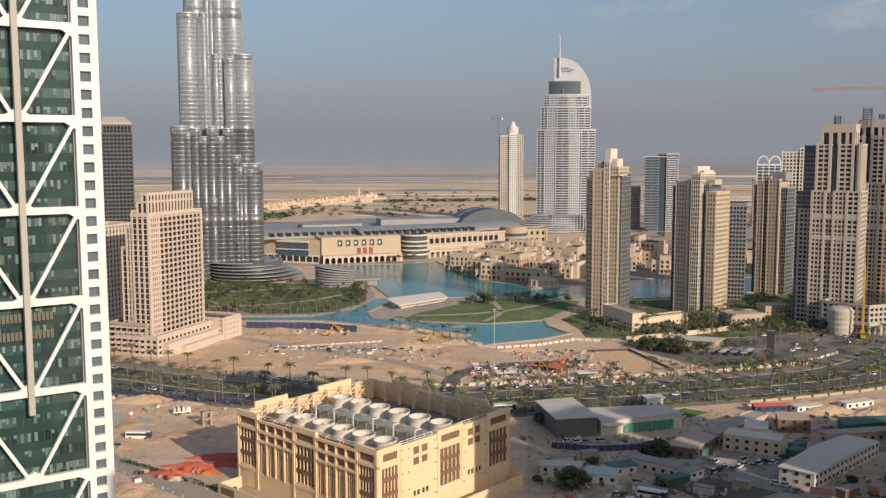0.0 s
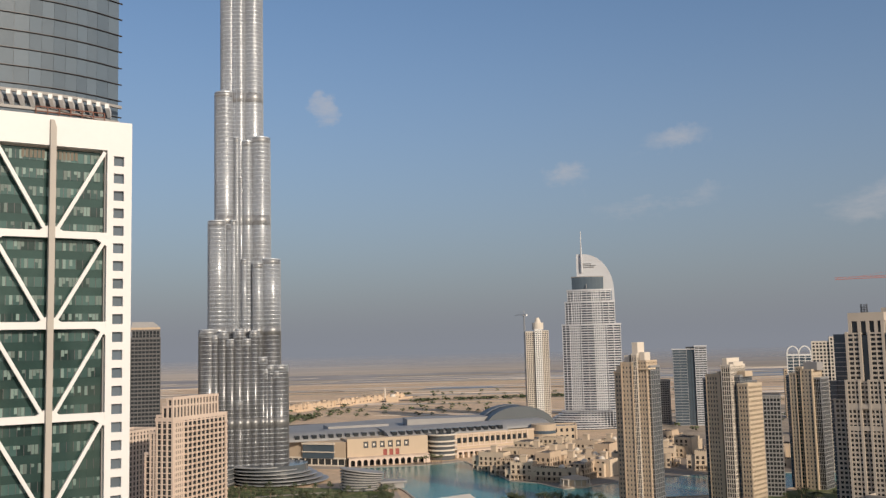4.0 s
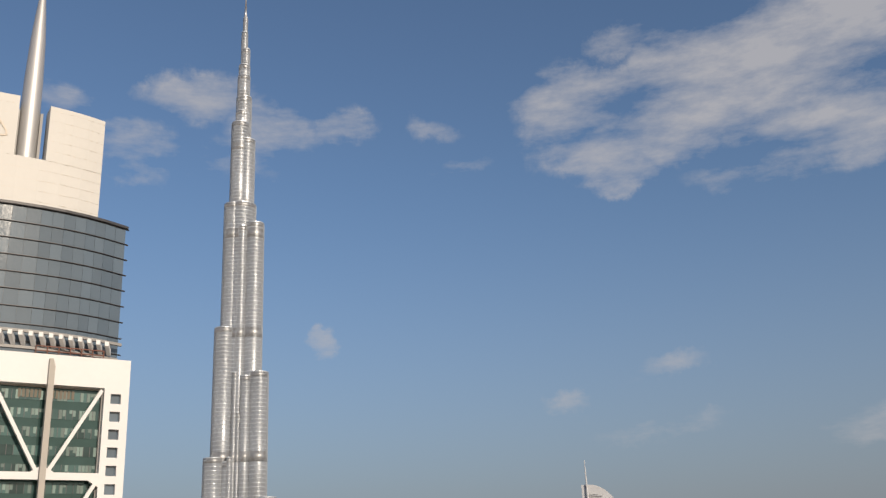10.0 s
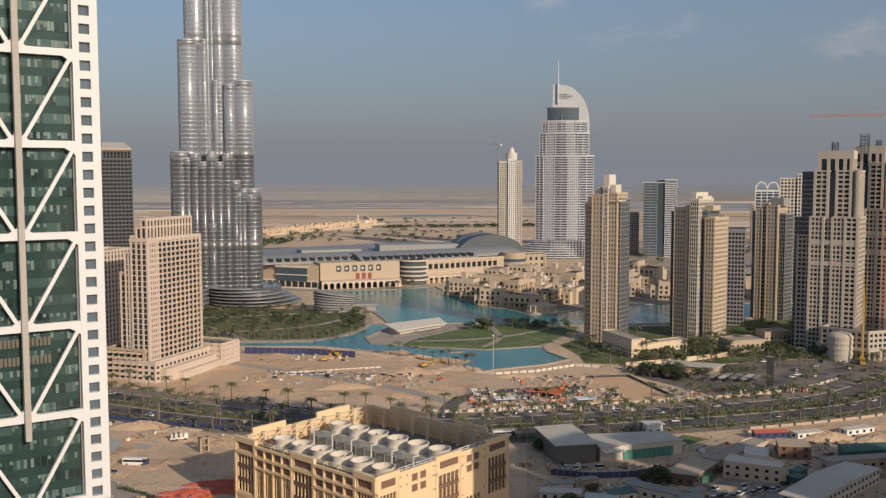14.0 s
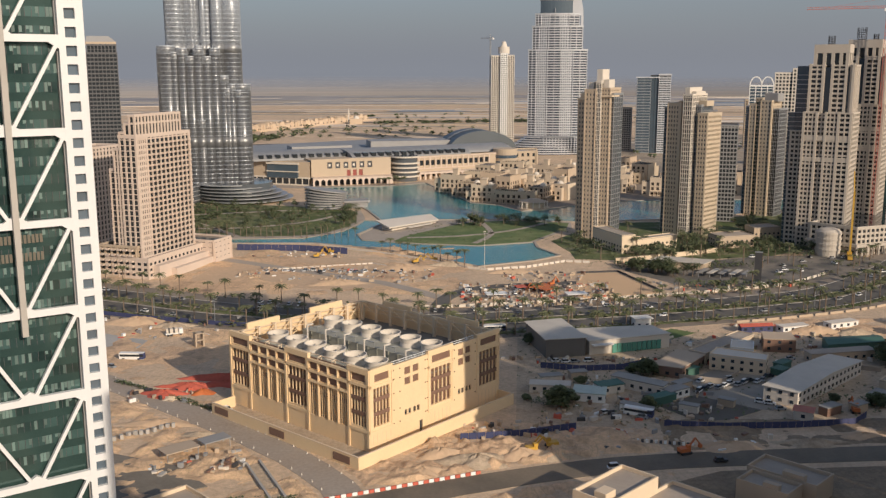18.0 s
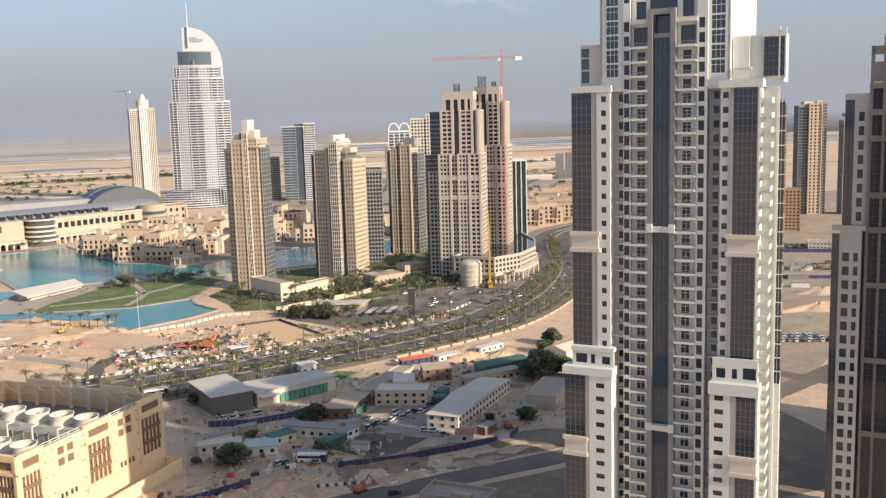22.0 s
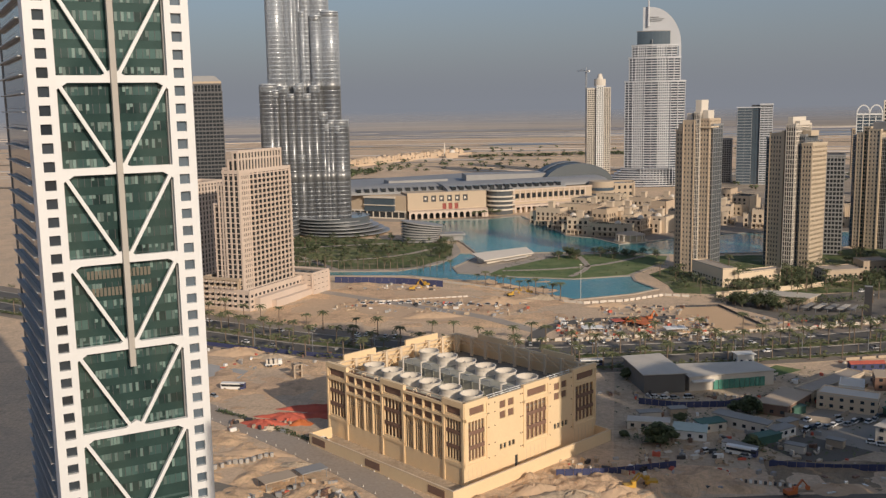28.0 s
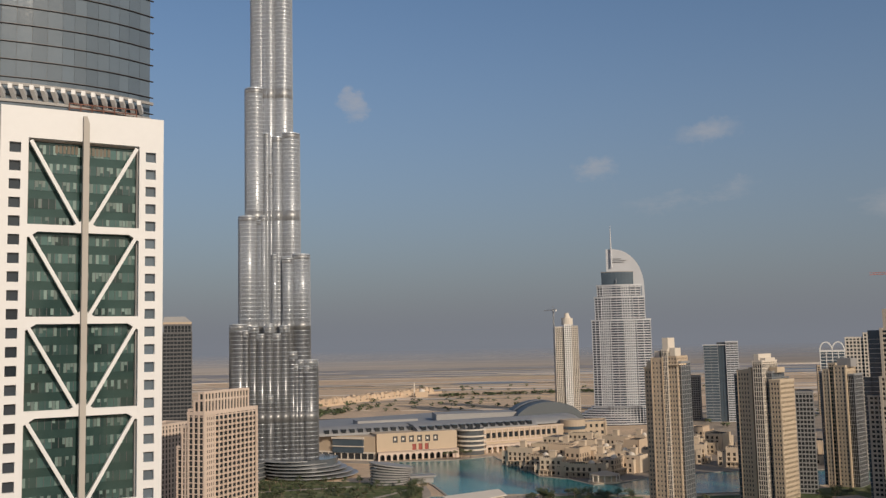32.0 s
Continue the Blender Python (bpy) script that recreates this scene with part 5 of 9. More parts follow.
    for k in range(17):
        x = -5 + k * 2.05
        y = np.interp(x, [p[0] for p in arc], [p[1] for p in arc])
        part("canopy_fin", MB().add([(x, y - 2.7, 181.0), (x + 0.85, y - 2.7, 181.0), (x + 2.05, y - 0.1, 179.4), (x + 1.2, y - 0.1, 179.4), (x, y - 2.7, 182.0), (x + 0.85, y - 2.7, 182.0), (x + 2.05, y - 0.1, 180.9), (x + 1.2, y - 0.1, 180.9)],
                                    [(3, 2, 1, 0), (4, 5, 6, 7), (0, 1, 5, 4), (1, 2, 6, 5), (2, 3, 7, 6), (3, 0, 4, 7)]), TRUSSWHITE, t, "white slanting canopy fin")
    # rusty steel gantry on the roof of the frame
    g = MB()
    for x in np.linspace(13.5, 27.5, 7):
        g.beam((x, 2.3, TOP), (x, 2.3, TOP + 2.2), 0.22).beam((x, 2.3, TOP + 2.2), (x + 0.3, 4.0, TOP + 2.2), 0.2)
    for z in (TOP + 0.3, TOP + 1.2, TOP + 2.2):
        g.beam((13.5, 2.3, z), (27.5, 2.3, z), 0.22)
    part("gantry", g, RUST, t, "rust-brown steel maintenance gantry")
    # white crown walls with the slot and the spire

    def crown(x0, x1, z0, z1):
        xs = np.linspace(x0, x1, 8)
        ys = [np.interp(x, [p[0] for p in arc], [p[1] for p in arc]) + 3.0 for x in xs]
        m, n2 = MB(), 8
        vs = [(x, y + d, z) for d in (0, 5.0) for z in (z0, z1) for x, y in zip(xs, ys)]
        fs = []
        for i in range(n2 - 1):
            fs += [(i, i + 1, n2 + i + 1, n2 + i), (2 * n2 + i + 1, 2 * n2 + i, 3 * n2 + i, 3 * n2 + i + 1), (n2 + i, n2 + i + 1, 3 * n2 + i + 1, 3 * n2 + i)]
        fs += [(0, n2, 3 * n2, 2 * n2), (n2 - 1, 3 * n2 - 1, 4 * n2 - 1, 2 * n2 - 1)]
        return m.add(vs, fs)
    part("crown_wall", crown(-8, 25.2, DT, 223.9), CROWNWHITE, t, "smooth white curved crown wall")
    part("crown_wall", crown(-8, 5.4, 223.9, 238.9), CROWNWHITE, t, "smooth white curved crown wall")
    part("crown_wall", crown(12.2, 25.2, 223.9, 237.9), CROWNWHITE, t, "smooth white curved crown wall")
    j = MB()
    for z in np.arange(DT + 2.6, 237.5, 2.6):
        for x in np.linspace(-7, 24.5, 26):
            if z < 223.5 or x < 4.6 or x > 12.6:
                y = np.interp(x, [p[0] for p in arc], [p[1] for p in arc]) + 2.995
                j.box(x - 0.6, x + 0.55, y, y + 0.1, z, z + 0.03)
    part("panel_joint", j, PALE, t, "", "stuff")
    prof = [(223.5, 2.2), (236, 2.25), (246, 2.1), (256, 1.75), (264, 1.2), (269, 0.75), (271.5, 0.4), (272.2, 0.1)]
    sp, ns = MB(), 24
    for z, rr in prof:
        sp.v += [(x, y, z) for x, y in circle(8.4, 10, rr, ns)]
    for k in range(len(prof) - 1):
        sp.f += [(k * ns + i, k * ns + (i + 1) % ns, (k + 1) * ns + (i + 1) % ns, (k + 1) * ns + i) for i in range(ns)]
    part("spire", sp, material("satin_steel", (0.50, 0.50, 0.50), 0.5, metal=0.55, vary=0.06, scale=0.1, bump=0.0), t, "polished steel tapering spire", smooth=True)
    part("slot_post", MB().box(10.6, 11.2, 9, 12, 223.5, 237).box(5.6, 6.1, 9, 12, 223.5, 237), GREYCLAD, t)
    # raised line emblem on the crown, as plain strokes
    e = MB()
    for pts in ([(-1.6, 235.6), (0.5, 234.8), (1.6, 232.0), (3.2, 229.6), (3.4, 228.4), (2.2, 228.2)], [(-2, 230.0), (0.0, 229.6), (0.8, 228.9)], [(-1.4, 228.2), (0.6, 226.0)]):
        for (xa, za), (xb, zb) in zip(pts, pts[1:]):
            e.beam((xa, 6.1, za), (xb, 6.1, zb), 0.4)
    part("emblem", e, PALE, t, "raised pale line emblem")


braced_tower()

# ---- white apartment tower close by ----
TOWERGLASS = material("blue_dark_glass", (0.028, 0.042, 0.065), 0.04, vary=0.3, scale=0.12, bump=0, spec=1.0)
SPINEGREY = material("grey_stone_pier", (0.27, 0.27, 0.265), 0.7, vary=0.08, scale=0.1)
RECESS = material("pale_grey_render", (0.62, 0.63, 0.60), 0.8, vary=0.06, scale=0.08)
MULLION = material("dull_grey_mullion", (0.17, 0.18, 0.19), 0.5, metal=0.3, vary=0.08, bump=0.0)
PANE_NAVY = material("navy_pane", (0.04, 0.065, 0.095), 0.05, vary=0.2, scale=0.15, bump=0, spec=0.9, obj=0.5)


def white_tower():
    t = thing("apartment_tower", 112.7, 206.2, 0, -47.5, "white apartment tower with dark glass bays and stacked balconies", "apartment tower")
    FL, lo = 3.3, 8.0
    floors = [131.0 - FL * k for k in range(1, 36)]
    high = [131.0 + FL * k for k in range(0, 7)]
    win = {}

    def window(x, y, z, w, h, mat=PANE_DARK, name="window"):
        put(name, boxmesh(w + 0.1, 0.12, h + 0.1, mat), t, x + w / 2, y + 0.28, z - 0.05)

    def glass_bay(x0, x1, y, z0, z1, nx):
        part("glass_bay", MB().box(x0, x1, y + 0.06, y + 0.6, z0, z1), TOWERGLASS, t, "dark blue-tinted glass bay")
        m = MB()
        for i in range(nx + 1):
            x = x0 + (x1 - x0) * i / nx
            m.box(x - 0.05, x + 0.05, y - 0.03, y + 0.08, z0, z1)
        z = z0
        while z < z1:
            m.box(x0, x1, y - 0.02, y + 0.08, z - 0.05, z + 0.05)
            z += FL / 2
        part("mullion_grid", m, MULLION, t)

    def strip(x0, x1, y, z0, z1, wx, ww, wh, th=0.6, sill=1.0, mat=OFFWHITE, label=""):
        hs = [(wx, wx + ww, f + sill, f + sill + wh) for f in floors + high if z0 + 0.2 < f + sill and f + sill + wh < z1 - 0.3]
        part("wall", holed(MB(), x0, x1, z0, z1, hs, y, y + th), mat, t, label)
        for h in hs:
            window(h[0], y, h[2], ww, wh, PANE_NAVY if ww > 2.5 else PANE_DARK)
            if ww > 2.5:
                put("window_bar", boxmesh(ww, 0.1, 0.12, OFFWHITE), t, h[0] + ww / 2, y + 0.2, h[2] + wh * 0.62)
                for q in (0.33, 0.67):
                    put("window_bar", boxmesh(0.09, 0.1, wh, OFFWHITE), t, h[0] + ww * q, y + 0.2, h[2])

    # body behind everything
    part("body", MB().box(2.2, 44.6, 5.2, 30, 0, 131.0).box(9.2, 38.2, 5.2, 26, 131.0, 168), OFFWHITE, t)
    # left bay
    glass_bay(2.0, 6.9, 0.0, 68, 131.0, 4)
    part("wall", MB().box(6.9, 8.2, -0.05, 0.6, 60, 131.0), WARMGREY, t, "grey-brown stone strip")
    strip(8.2, 11.5, -0.1, 60, 131.0, 9.3, 1.25, 1.35)
    part("side_wall", MB().box(10.9, 11.5, 0.5, 5.3, 60, 131.0).box(2.0, 2.5, 0.6, 30, 60, 131.0), OFFWHITE, t)
    part("cornice", MB().box(1.6, 11.9, -0.5, 6, 131.0, 132.6), OFFWHITE, t)
    part("band", MB().box(1.5, 9.0, -0.9, 0.5, 96.6, 97.6).box(1.5, 9.0, -0.9, 0.5, 92.6, 93.6).box(1.9, 8.6, -0.5, 0.4, 93.6, 96.6), PALE, t, "pale projecting service band")
    # left lower block
    glass_bay(0.7, 6.0, -3.2, 0, 62.4, 4)
    part("wall", MB().box(6.0, 7.0, -3.3, -2.6, 0, 62.4), WARMGREY, t)
    strip(7.0, 12.6, -3.3, 0, 62.4, 8.6, 2.2, 1.25)
    part("side_wall", MB().box(12.0, 12.6, -2.7, 4, 0, 62.4).box(0.7, 1.2, -2.6, 10, 0, 62.4), OFFWHITE, t, "sunlit white return wall")
    part("terrace", MB().box(0.2, 12.9, -3.6, 1, 62.4, 64.4), OFFWHITE, t)
    part("terrace_wall", holed(MB(), 2.2, 12.7, 64.4, 69.0, [(3, 6, 65, 67.4), (6.8, 8, 65, 67.4), (9.6, 11.8, 65, 67)], -1.6, -1.0), OFFWHITE, t)
    part("glazing", MB().box(2.4, 12.5, -1.0, -0.6, 64.4, 68), TOWERGLASS, t)
    part("terrace_roof", MB().box(2.0, 12.8, -1.9, 0.4, 68.2, 69.2), OFFWHITE, t)
    part("band", MB().box(0.2, 6.6, -3.9, -2.8, 45.6, 46.6).box(0.2, 6.6, -3.9, -2.8, 41.6, 42.6).box(0.6, 6.3, -3.6, -2.8, 42.6, 45.6), PALE, t, "pale projecting service band")
    # right bay and its lower block
    glass_bay(39.9, 45.0, 0.0, 68, 131.0, 5)
    part("wall", MB().box(39.2, 39.9, -0.05, 0.6, 60, 131.0), WARMGREY, t)
    strip(37.0, 39.2, 0.4, 60, 131.0, 37.5, 1.2, 1.4, mat=OFFWHITE)
    part("cornice", MB().box(36.6, 46.2, -0.5, 6, 131.0, 132.8), OFFWHITE, t)
    part("band", MB().box(38.6, 46.2, -0.9, 0.5, 96.9, 97.9).box(38.6, 46.2, -0.9, 0.5, 92.9, 93.9).box(39, 45.8, -0.5, 0.4, 93.9, 96.9), PALE, t, "pale projecting service band")
    strip(36.0, 40.6, -3.3, 0, 62.4, 37.0, 2.1, 1.25)
    part("wall", MB().box(40.6, 41.9, -3.25, -2.6, 0, 62.4), WARMGREY, t)
    glass_bay(41.9, 46.2, -3.2, 0, 60.5, 4)
    part("side_wall", holed(MB(), -3.2, 1.0, 0, 62.4, [(-1.8, -0.6, f + 1, f + 2.4) for f in floors if f < 58], 46.2, 46.7, True).box(36.0, 36.5, -2.7, 4, 0, 62.4), OFFWHITE, t, "sunlit white return wall")
    part("terrace", MB().box(35.7, 46.9, -3.6, 1, 60.9, 63.6), OFFWHITE, t)
    part("terrace_wall", holed(MB(), 36.2, 46.4, 63.6, 69.2, [(37, 39.2, 64.4, 66.8), (40.6, 41.8, 64.4, 66.8), (43, 46, 64.4, 67.2)], -1.6, -1.0), OFFWHITE, t)
    part("glazing", MB().box(36.4, 46.2, -1.0, -0.6, 63.6, 68.4), TOWERGLASS, t)
    part("band", MB().box(40.4, 46.9, -3.9, -2.8, 45.6, 46.6).box(40.4, 46.9, -3.9, -2.8, 41.6, 42.6).box(40.8, 46.6, -3.6, -2.8, 42.6, 45.6), PALE, t)
    # recesses beside the bays with small shaded windows
    for xa, xb, wx in ((11.5, 14.4, 12.6), (33.9, 37.0, 34.9)):
        strip(xa, xb, 3.6, 0, 131.0, wx, 1.3, 1.7, mat=RECESS)
        slab = boxmesh(xb - xa - 0.3, 1.4, 0.22, PALE)
        rail = boxmesh(xb - xa - 0.3, 0.12, 0.85, PALE)
        for f in floors:
            if f > 20:
                put("recess_balcony", slab, t, (xa + xb) / 2, 2.9, f - 0.2)
    # window columns
    strip(14.4, 16.1, 1.1, 0, 150.0, 14.55, 1.3, 2.3, sill=0.5)
    strip(31.5, 33.9, 1.1, 0, 150.0, 31.9, 1.35, 2.3, sill=0.5)
    # stacked balconies either side of the glass spine
    for xa, xb in ((16.1, 20.4), (26.8, 31.5)):
        hs = [(xa + 1.3, xa + 3.2, f + 0.15, f + 2.4) for f in floors + high[:3]]
        part("wall", holed(MB(), xa, xb, 0, 141.0, hs, 2.4, 3.0), OFFWHITE, t)
        for h in hs:
            window(h[0], 2.4, h[2], 1.9, 2.25, name="balcony_door")
        wd = xb - xa - 0.1
        bal = MB().box(-wd / 2, wd / 2, -2.3, 0, -0.25, 0).box(-wd / 2, wd / 2, -2.4, -2.22, -0.3, 0.22).mesh("balcony", OFFWHITE)
        rl = MB()
        for x in np.linspace(-wd / 2 + 0.1, wd / 2 - 0.1, 9):
            rl.box(x - 0.03, x + 0.03, -2.33, -2.27, 0.2, 0.95)
        rl.box(-wd / 2, wd / 2, -2.35, -2.25, 0.92, 1.02)
        rl = rl.mesh("railing", GREYM)
        fr = MB().box(-0.05, 0.05, -0.06, 0.06, 0, 2.2).box(-0.95, 0.95, -0.06, 0.06, 1.55, 1.65).mesh("door_frame", WHITE)
        for f in floors + high[:4]:
            if f > 18:
                b2 = put("balcony", bal, t, (xa + xb) / 2, 2.4, f, 0, "white balcony slab")
                put("railing", rl, b2)
        for f in floors:
            if f > 18:
                put("door_frame", fr, t, xa + 2.25, 2.5, f + 0.2)
    # glass spine between grey piers
    part("pier", MB().box(20.4, 21.5, 0.2, 4, 0, 149.5), SPINEGREY, t, "grey-brown stone pier")
    part("pier", MB().box(25.6, 26.8, 0.2, 4, 0, 149.5), SPINEGREY, t, "grey-brown stone pier")
    part("spine_glass", MB().box(21.5, 25.6, 1.6, 3.0, 0, 143), material("navy_glass", (0.03, 0.075, 0.12), 0.05, vary=0.3, scale=0.15, bump=0, spec=0.9), t, "tall dark blue glass spine")
    m = MB()
    for x in (22.5, 23.5, 24.55):
        m.box(x - 0.05, x + 0.05, 1.52, 1.7, 0, 143)
    z = 20.0
    while z < 143:
        m.box(21.5, 25.6, 1.54, 1.7, z - 0.06, z + 0.06)
        z += FL
    part("mullion_grid", m, DARKM, t)
    for z in (98.8, 50.2):
        part("spine_band", MB().box(20.9, 26.3, -0.2, 1.8, z - 0.9, z + 0.4), OFFWHITE, t)
        part("clamp", MB().box(20.2, 21.6, -0.4, 0.6, z - 1.0, z + 1.0), OFFWHITE, t)
        part("clamp", MB().box(25.5, 26.9, -0.4, 0.6, z - 1.0, z + 1.0), OFFWHITE, t)
    part("spine_portal", MB().box(20.6, 26.6, 0.4, 1.4, 148.2, 149.5).box(21.6, 25.5, 1.2, 2.2, 143, 144), GREYCLAD, t)
    # upper storeys
    strip(8.7, 14.4, 1.6, 131, 168, 10.2, 2.8, 2.9, sill=0.2, label="white upper wall with large windows")
    strip(33.9, 38.6, 1.6, 131, 168, 34.6, 3.0, 2.9, sill=0.2)
    part("return_wall", MB().box(38.2, 38.8, 1.6, 40, 131, 168).box(8.6, 9.2, 1.6, 26, 131, 168), OFFWHITE, t)
    part("wall", holed(MB(), 16.1, 20.4, 141, 168, [(16.6, 19.9, 141.4, 145.6), (17.2, 19.6, 147.5, 151.5), (17.2, 19.6, 153, 156)], 2.2, 2.8).box(16.1, 20.4, 0.8, 2.4, 146.3, 147.3), OFFWHITE, t)
    part("wall", holed(MB(), 26.8, 31.5, 141, 168, [(27.6, 31, 141.4, 145.6), (28.0, 30.6, 147.5, 151.5), (28, 30.6, 153, 156)], 2.2, 2.8).box(26.8, 31.5, 0.8, 2.4, 146.3, 147.3), OFFWHITE, t)
    part("glazing", MB().box(16.1, 20.4, 2.9, 3.2, 141, 168).box(26.8, 31.5, 2.9, 3.2, 141, 168).box(20.4, 26.8, 2.9, 3.4, 143, 168), TOWERGLASS, t)
    strip(14.4, 16.1, 1.1, 150, 168, 14.55, 1.3, 2.3, sill=0.5)
    strip(31.5, 33.9, 1.1, 150, 168, 31.9, 1.35, 2.3, sill=0.5)
    part("penthouse", holed(MB(), 3.2, 8.7, 132.6, 142.4, [(3.4, 5.4, 133.4, 136.2), (3.4, 5.4, 136.6, 139.2), (3.4, 5.4, 139.5, 141.6)], 3.5, 4.1).box(3.2, 8.7, 4.6, 18, 132.6, 142.4), PALE, t)
    part("glazing", MB().box(3.4, 5.4, 4.05, 4.6, 133, 142), GLASS_BLUE, t)
    part("penthouse", MB().box(39.0, 45.6, 5.0, 20, 132.6, 142.6).box(39, 42.6, 3.6, 5.2, 132.6, 142.2), OFFWHITE, t)
    glass_bay(45.7, 48.9, 4.0, 133.4, 142.0, 3)
    glass_bay(49.1, 50.1, 4.2, 133.4, 142.0, 1)
    part("penthouse", MB().box(45.4, 50.0, 4.6, 12, 132.0, 142.8).box(45.4, 50.4, 3.7, 4.8, 142.0, 143.2).box(48.85, 49.1, 3.7, 4.6, 132.8, 144.2).box(50.1, 50.4, 3.8, 4.8, 132.8, 143.9), OFFWHITE, t)
    part("pergola", MB().box(39.2, 43.4, 0.6, 3.0, 135.0, 135.3).box(39.4, 39.6, 0.8, 1.0, 132.8, 135).box(43.0, 43.2, 0.8, 1.0, 132.8, 135), PALE, t)
    # sunlit end face with its balconies
    es = [(0.8, 2.2, f + 0.5, f + 2.4) for f in floors]
    part("end_wall", holed(MB(), 0.4, 6.2, 0, 131, es, 45.1, 45.6, True), OFFWHITE, t, "sunlit white end wall")
    part("end_wall", MB().box(45.6, 48.9, 6.2, 7.0, 0, 131).box(48.4, 49.0, 5.7, 6.2, 0, 131).box(49.0, 50.2, 6.1, 6.3, 0, 62), OFFWHITE, t)
    part("end_glazing", MB().prism([(48.9, 6.4), (50.2, 6.4), (48.4, 26), (46, 26)], 62, 128), TOWERGLASS, t, "blue-grey glazed end wall")
    part("end_wall", MB().prism([(48.9, 6.4), (50.2, 6.4), (48.4, 26), (46, 26)], 0, 62), RECESS, t)
    part("glazing", MB().box(44.7, 45.1, 0.4, 6.2, 0, 131), TOWERGLASS, t)
    eb = MB().box(0, 2.4, 0.6, 5.6, -0.25, 0).box(2.25, 2.4, 0.6, 5.6, -0.3, 0.9).box(0, 2.4, 0.6, 0.75, -0.3, 0.9).mesh("balcony", OFFWHITE)
    for f in floors:
        if f > 18:
            put("balcony", eb, t, 45.6, 0, f)
    led = MB().box(48.9, 50.45, 6.1, 6.5, -0.1, 0.12).mesh("ledge", PALE)
    for f in floors:
        if f > 25:
            put("ledge", led, t, 0, 0, f)
    jm = MB().box(49.5, 49.6, 6.25, 6.4, 62, 128)
    part("mullion", jm, GREYM, t)


white_tower()


# pale piers, greyed in colour to stand for the shaded front
PIERSHADE = material("grey_white_pier", (0.40, 0.405, 0.395), 0.75, vary=0.08, scale=0.08)
BRONZE = material("bronze_frame", (0.15, 0.14, 0.13), 0.6, vary=0.1, scale=0.1)


def dark_tower():
    t = thing("apartment_tower", 167.5, 172.5, 0, -47.5, "shaded apartment tower with dark glass and pale window piers", "apartment tower")
    FL = 3.3
    part("body", MB().box(0.6, 40, 1.6, 26, 0, 127), BRONZE, t)

    def glass(x0, x1, y, z0, z1, nx, mat=TOWERGLASS):
        part("glass_bay", MB().box(x0, x1, y, y + 1.2, z0, z1), mat, t, "dark glass bay")
        m = MB()
        for x in np.linspace(x0, x1, nx + 1):
            m.box(x - 0.05, x + 0.05, y - 0.1, y + 0.05, z0, z1)
        for k in range(int((z1 - z0) / (FL / 2))):
            m.box(x0, x1, y - 0.08, y + 0.05, z0 + k * FL / 2, z0 + k * FL / 2 + 0.09)
        part("mullion_grid", m, DARKM, t)

    def pier(x0, x1, y, z0, z1, cols):
        hs = [(a, c, z0 + 1 + FL * k, z0 + 1 + FL * k + 2.1) for k in range(int((z1 - z0 - 2) / FL)) for a, c in cols]
        part("wall", holed(MB(), x0, x1, z0, z1, hs, y, y + 0.6), PIERSHADE, t, "pale wall with a column of windows")
        for a, c, z, _ in hs:
            if z > 18:
                put("window", boxmesh(c - a + 0.1, 0.1, 2.2, PANE_DARK), t, (a + c) / 2, y + 0.4, z - 0.05)
    glass(0.2, 2.2, 0.5, 98.6, 128.4, 2)
    pier(2.2, 5.3, 0.3, 98.6, 127.6, [(3.1, 4.3)])
    glass(-1.8, -0.2, -0.4, 0, 96.6, 2)
    pier(-0.2, 4.6, -0.6, 0, 97.4, [(0.5, 2.0), (2.9, 3.9)])
    part("ledge", MB().box(-1.9, 5.4, -0.9, 0.6, 97.4, 98.6), PIERSHADE, t)
    part("cornice", MB().box(0.1, 5.4, 0.1, 2, 127.6, 129.0), PIERSHADE, t)
    # deep bronze frames over brown glass
    glass(5.3, 16, 0.7, 0, 131, 7, GLASS_DARK)
    fr = MB()
    for x in (5.3, 8.0, 15.6):
        fr.box(x, x + 0.6, -0.3, 0.9, 0, 131)
    part("frame_post", fr, BRONZE, t, "", "stuff")
    for z in (12, 30, 48, 66, 84, 97, 105, 118, 124, 130):
        part("frame_beam", MB().box(5.2, 16.2, -0.4, 0.9, z, z + 1.3), BRONZE, t)
    part("roof_frame", MB().box(5.3, 6.1, 0, 1, 130, 139.5).box(7.9, 8.7, 0, 1, 130, 142).box(5.3, 8.7, 0, 1, 137.6, 139.5).box(8.7, 16, 0.6, 6, 130, 143), BRONZE, t)
    part("roof_screen", MB().box(6.1, 7.9, 1.2, 1.6, 131.5, 136), PIERSHADE, t)


dark_tower()

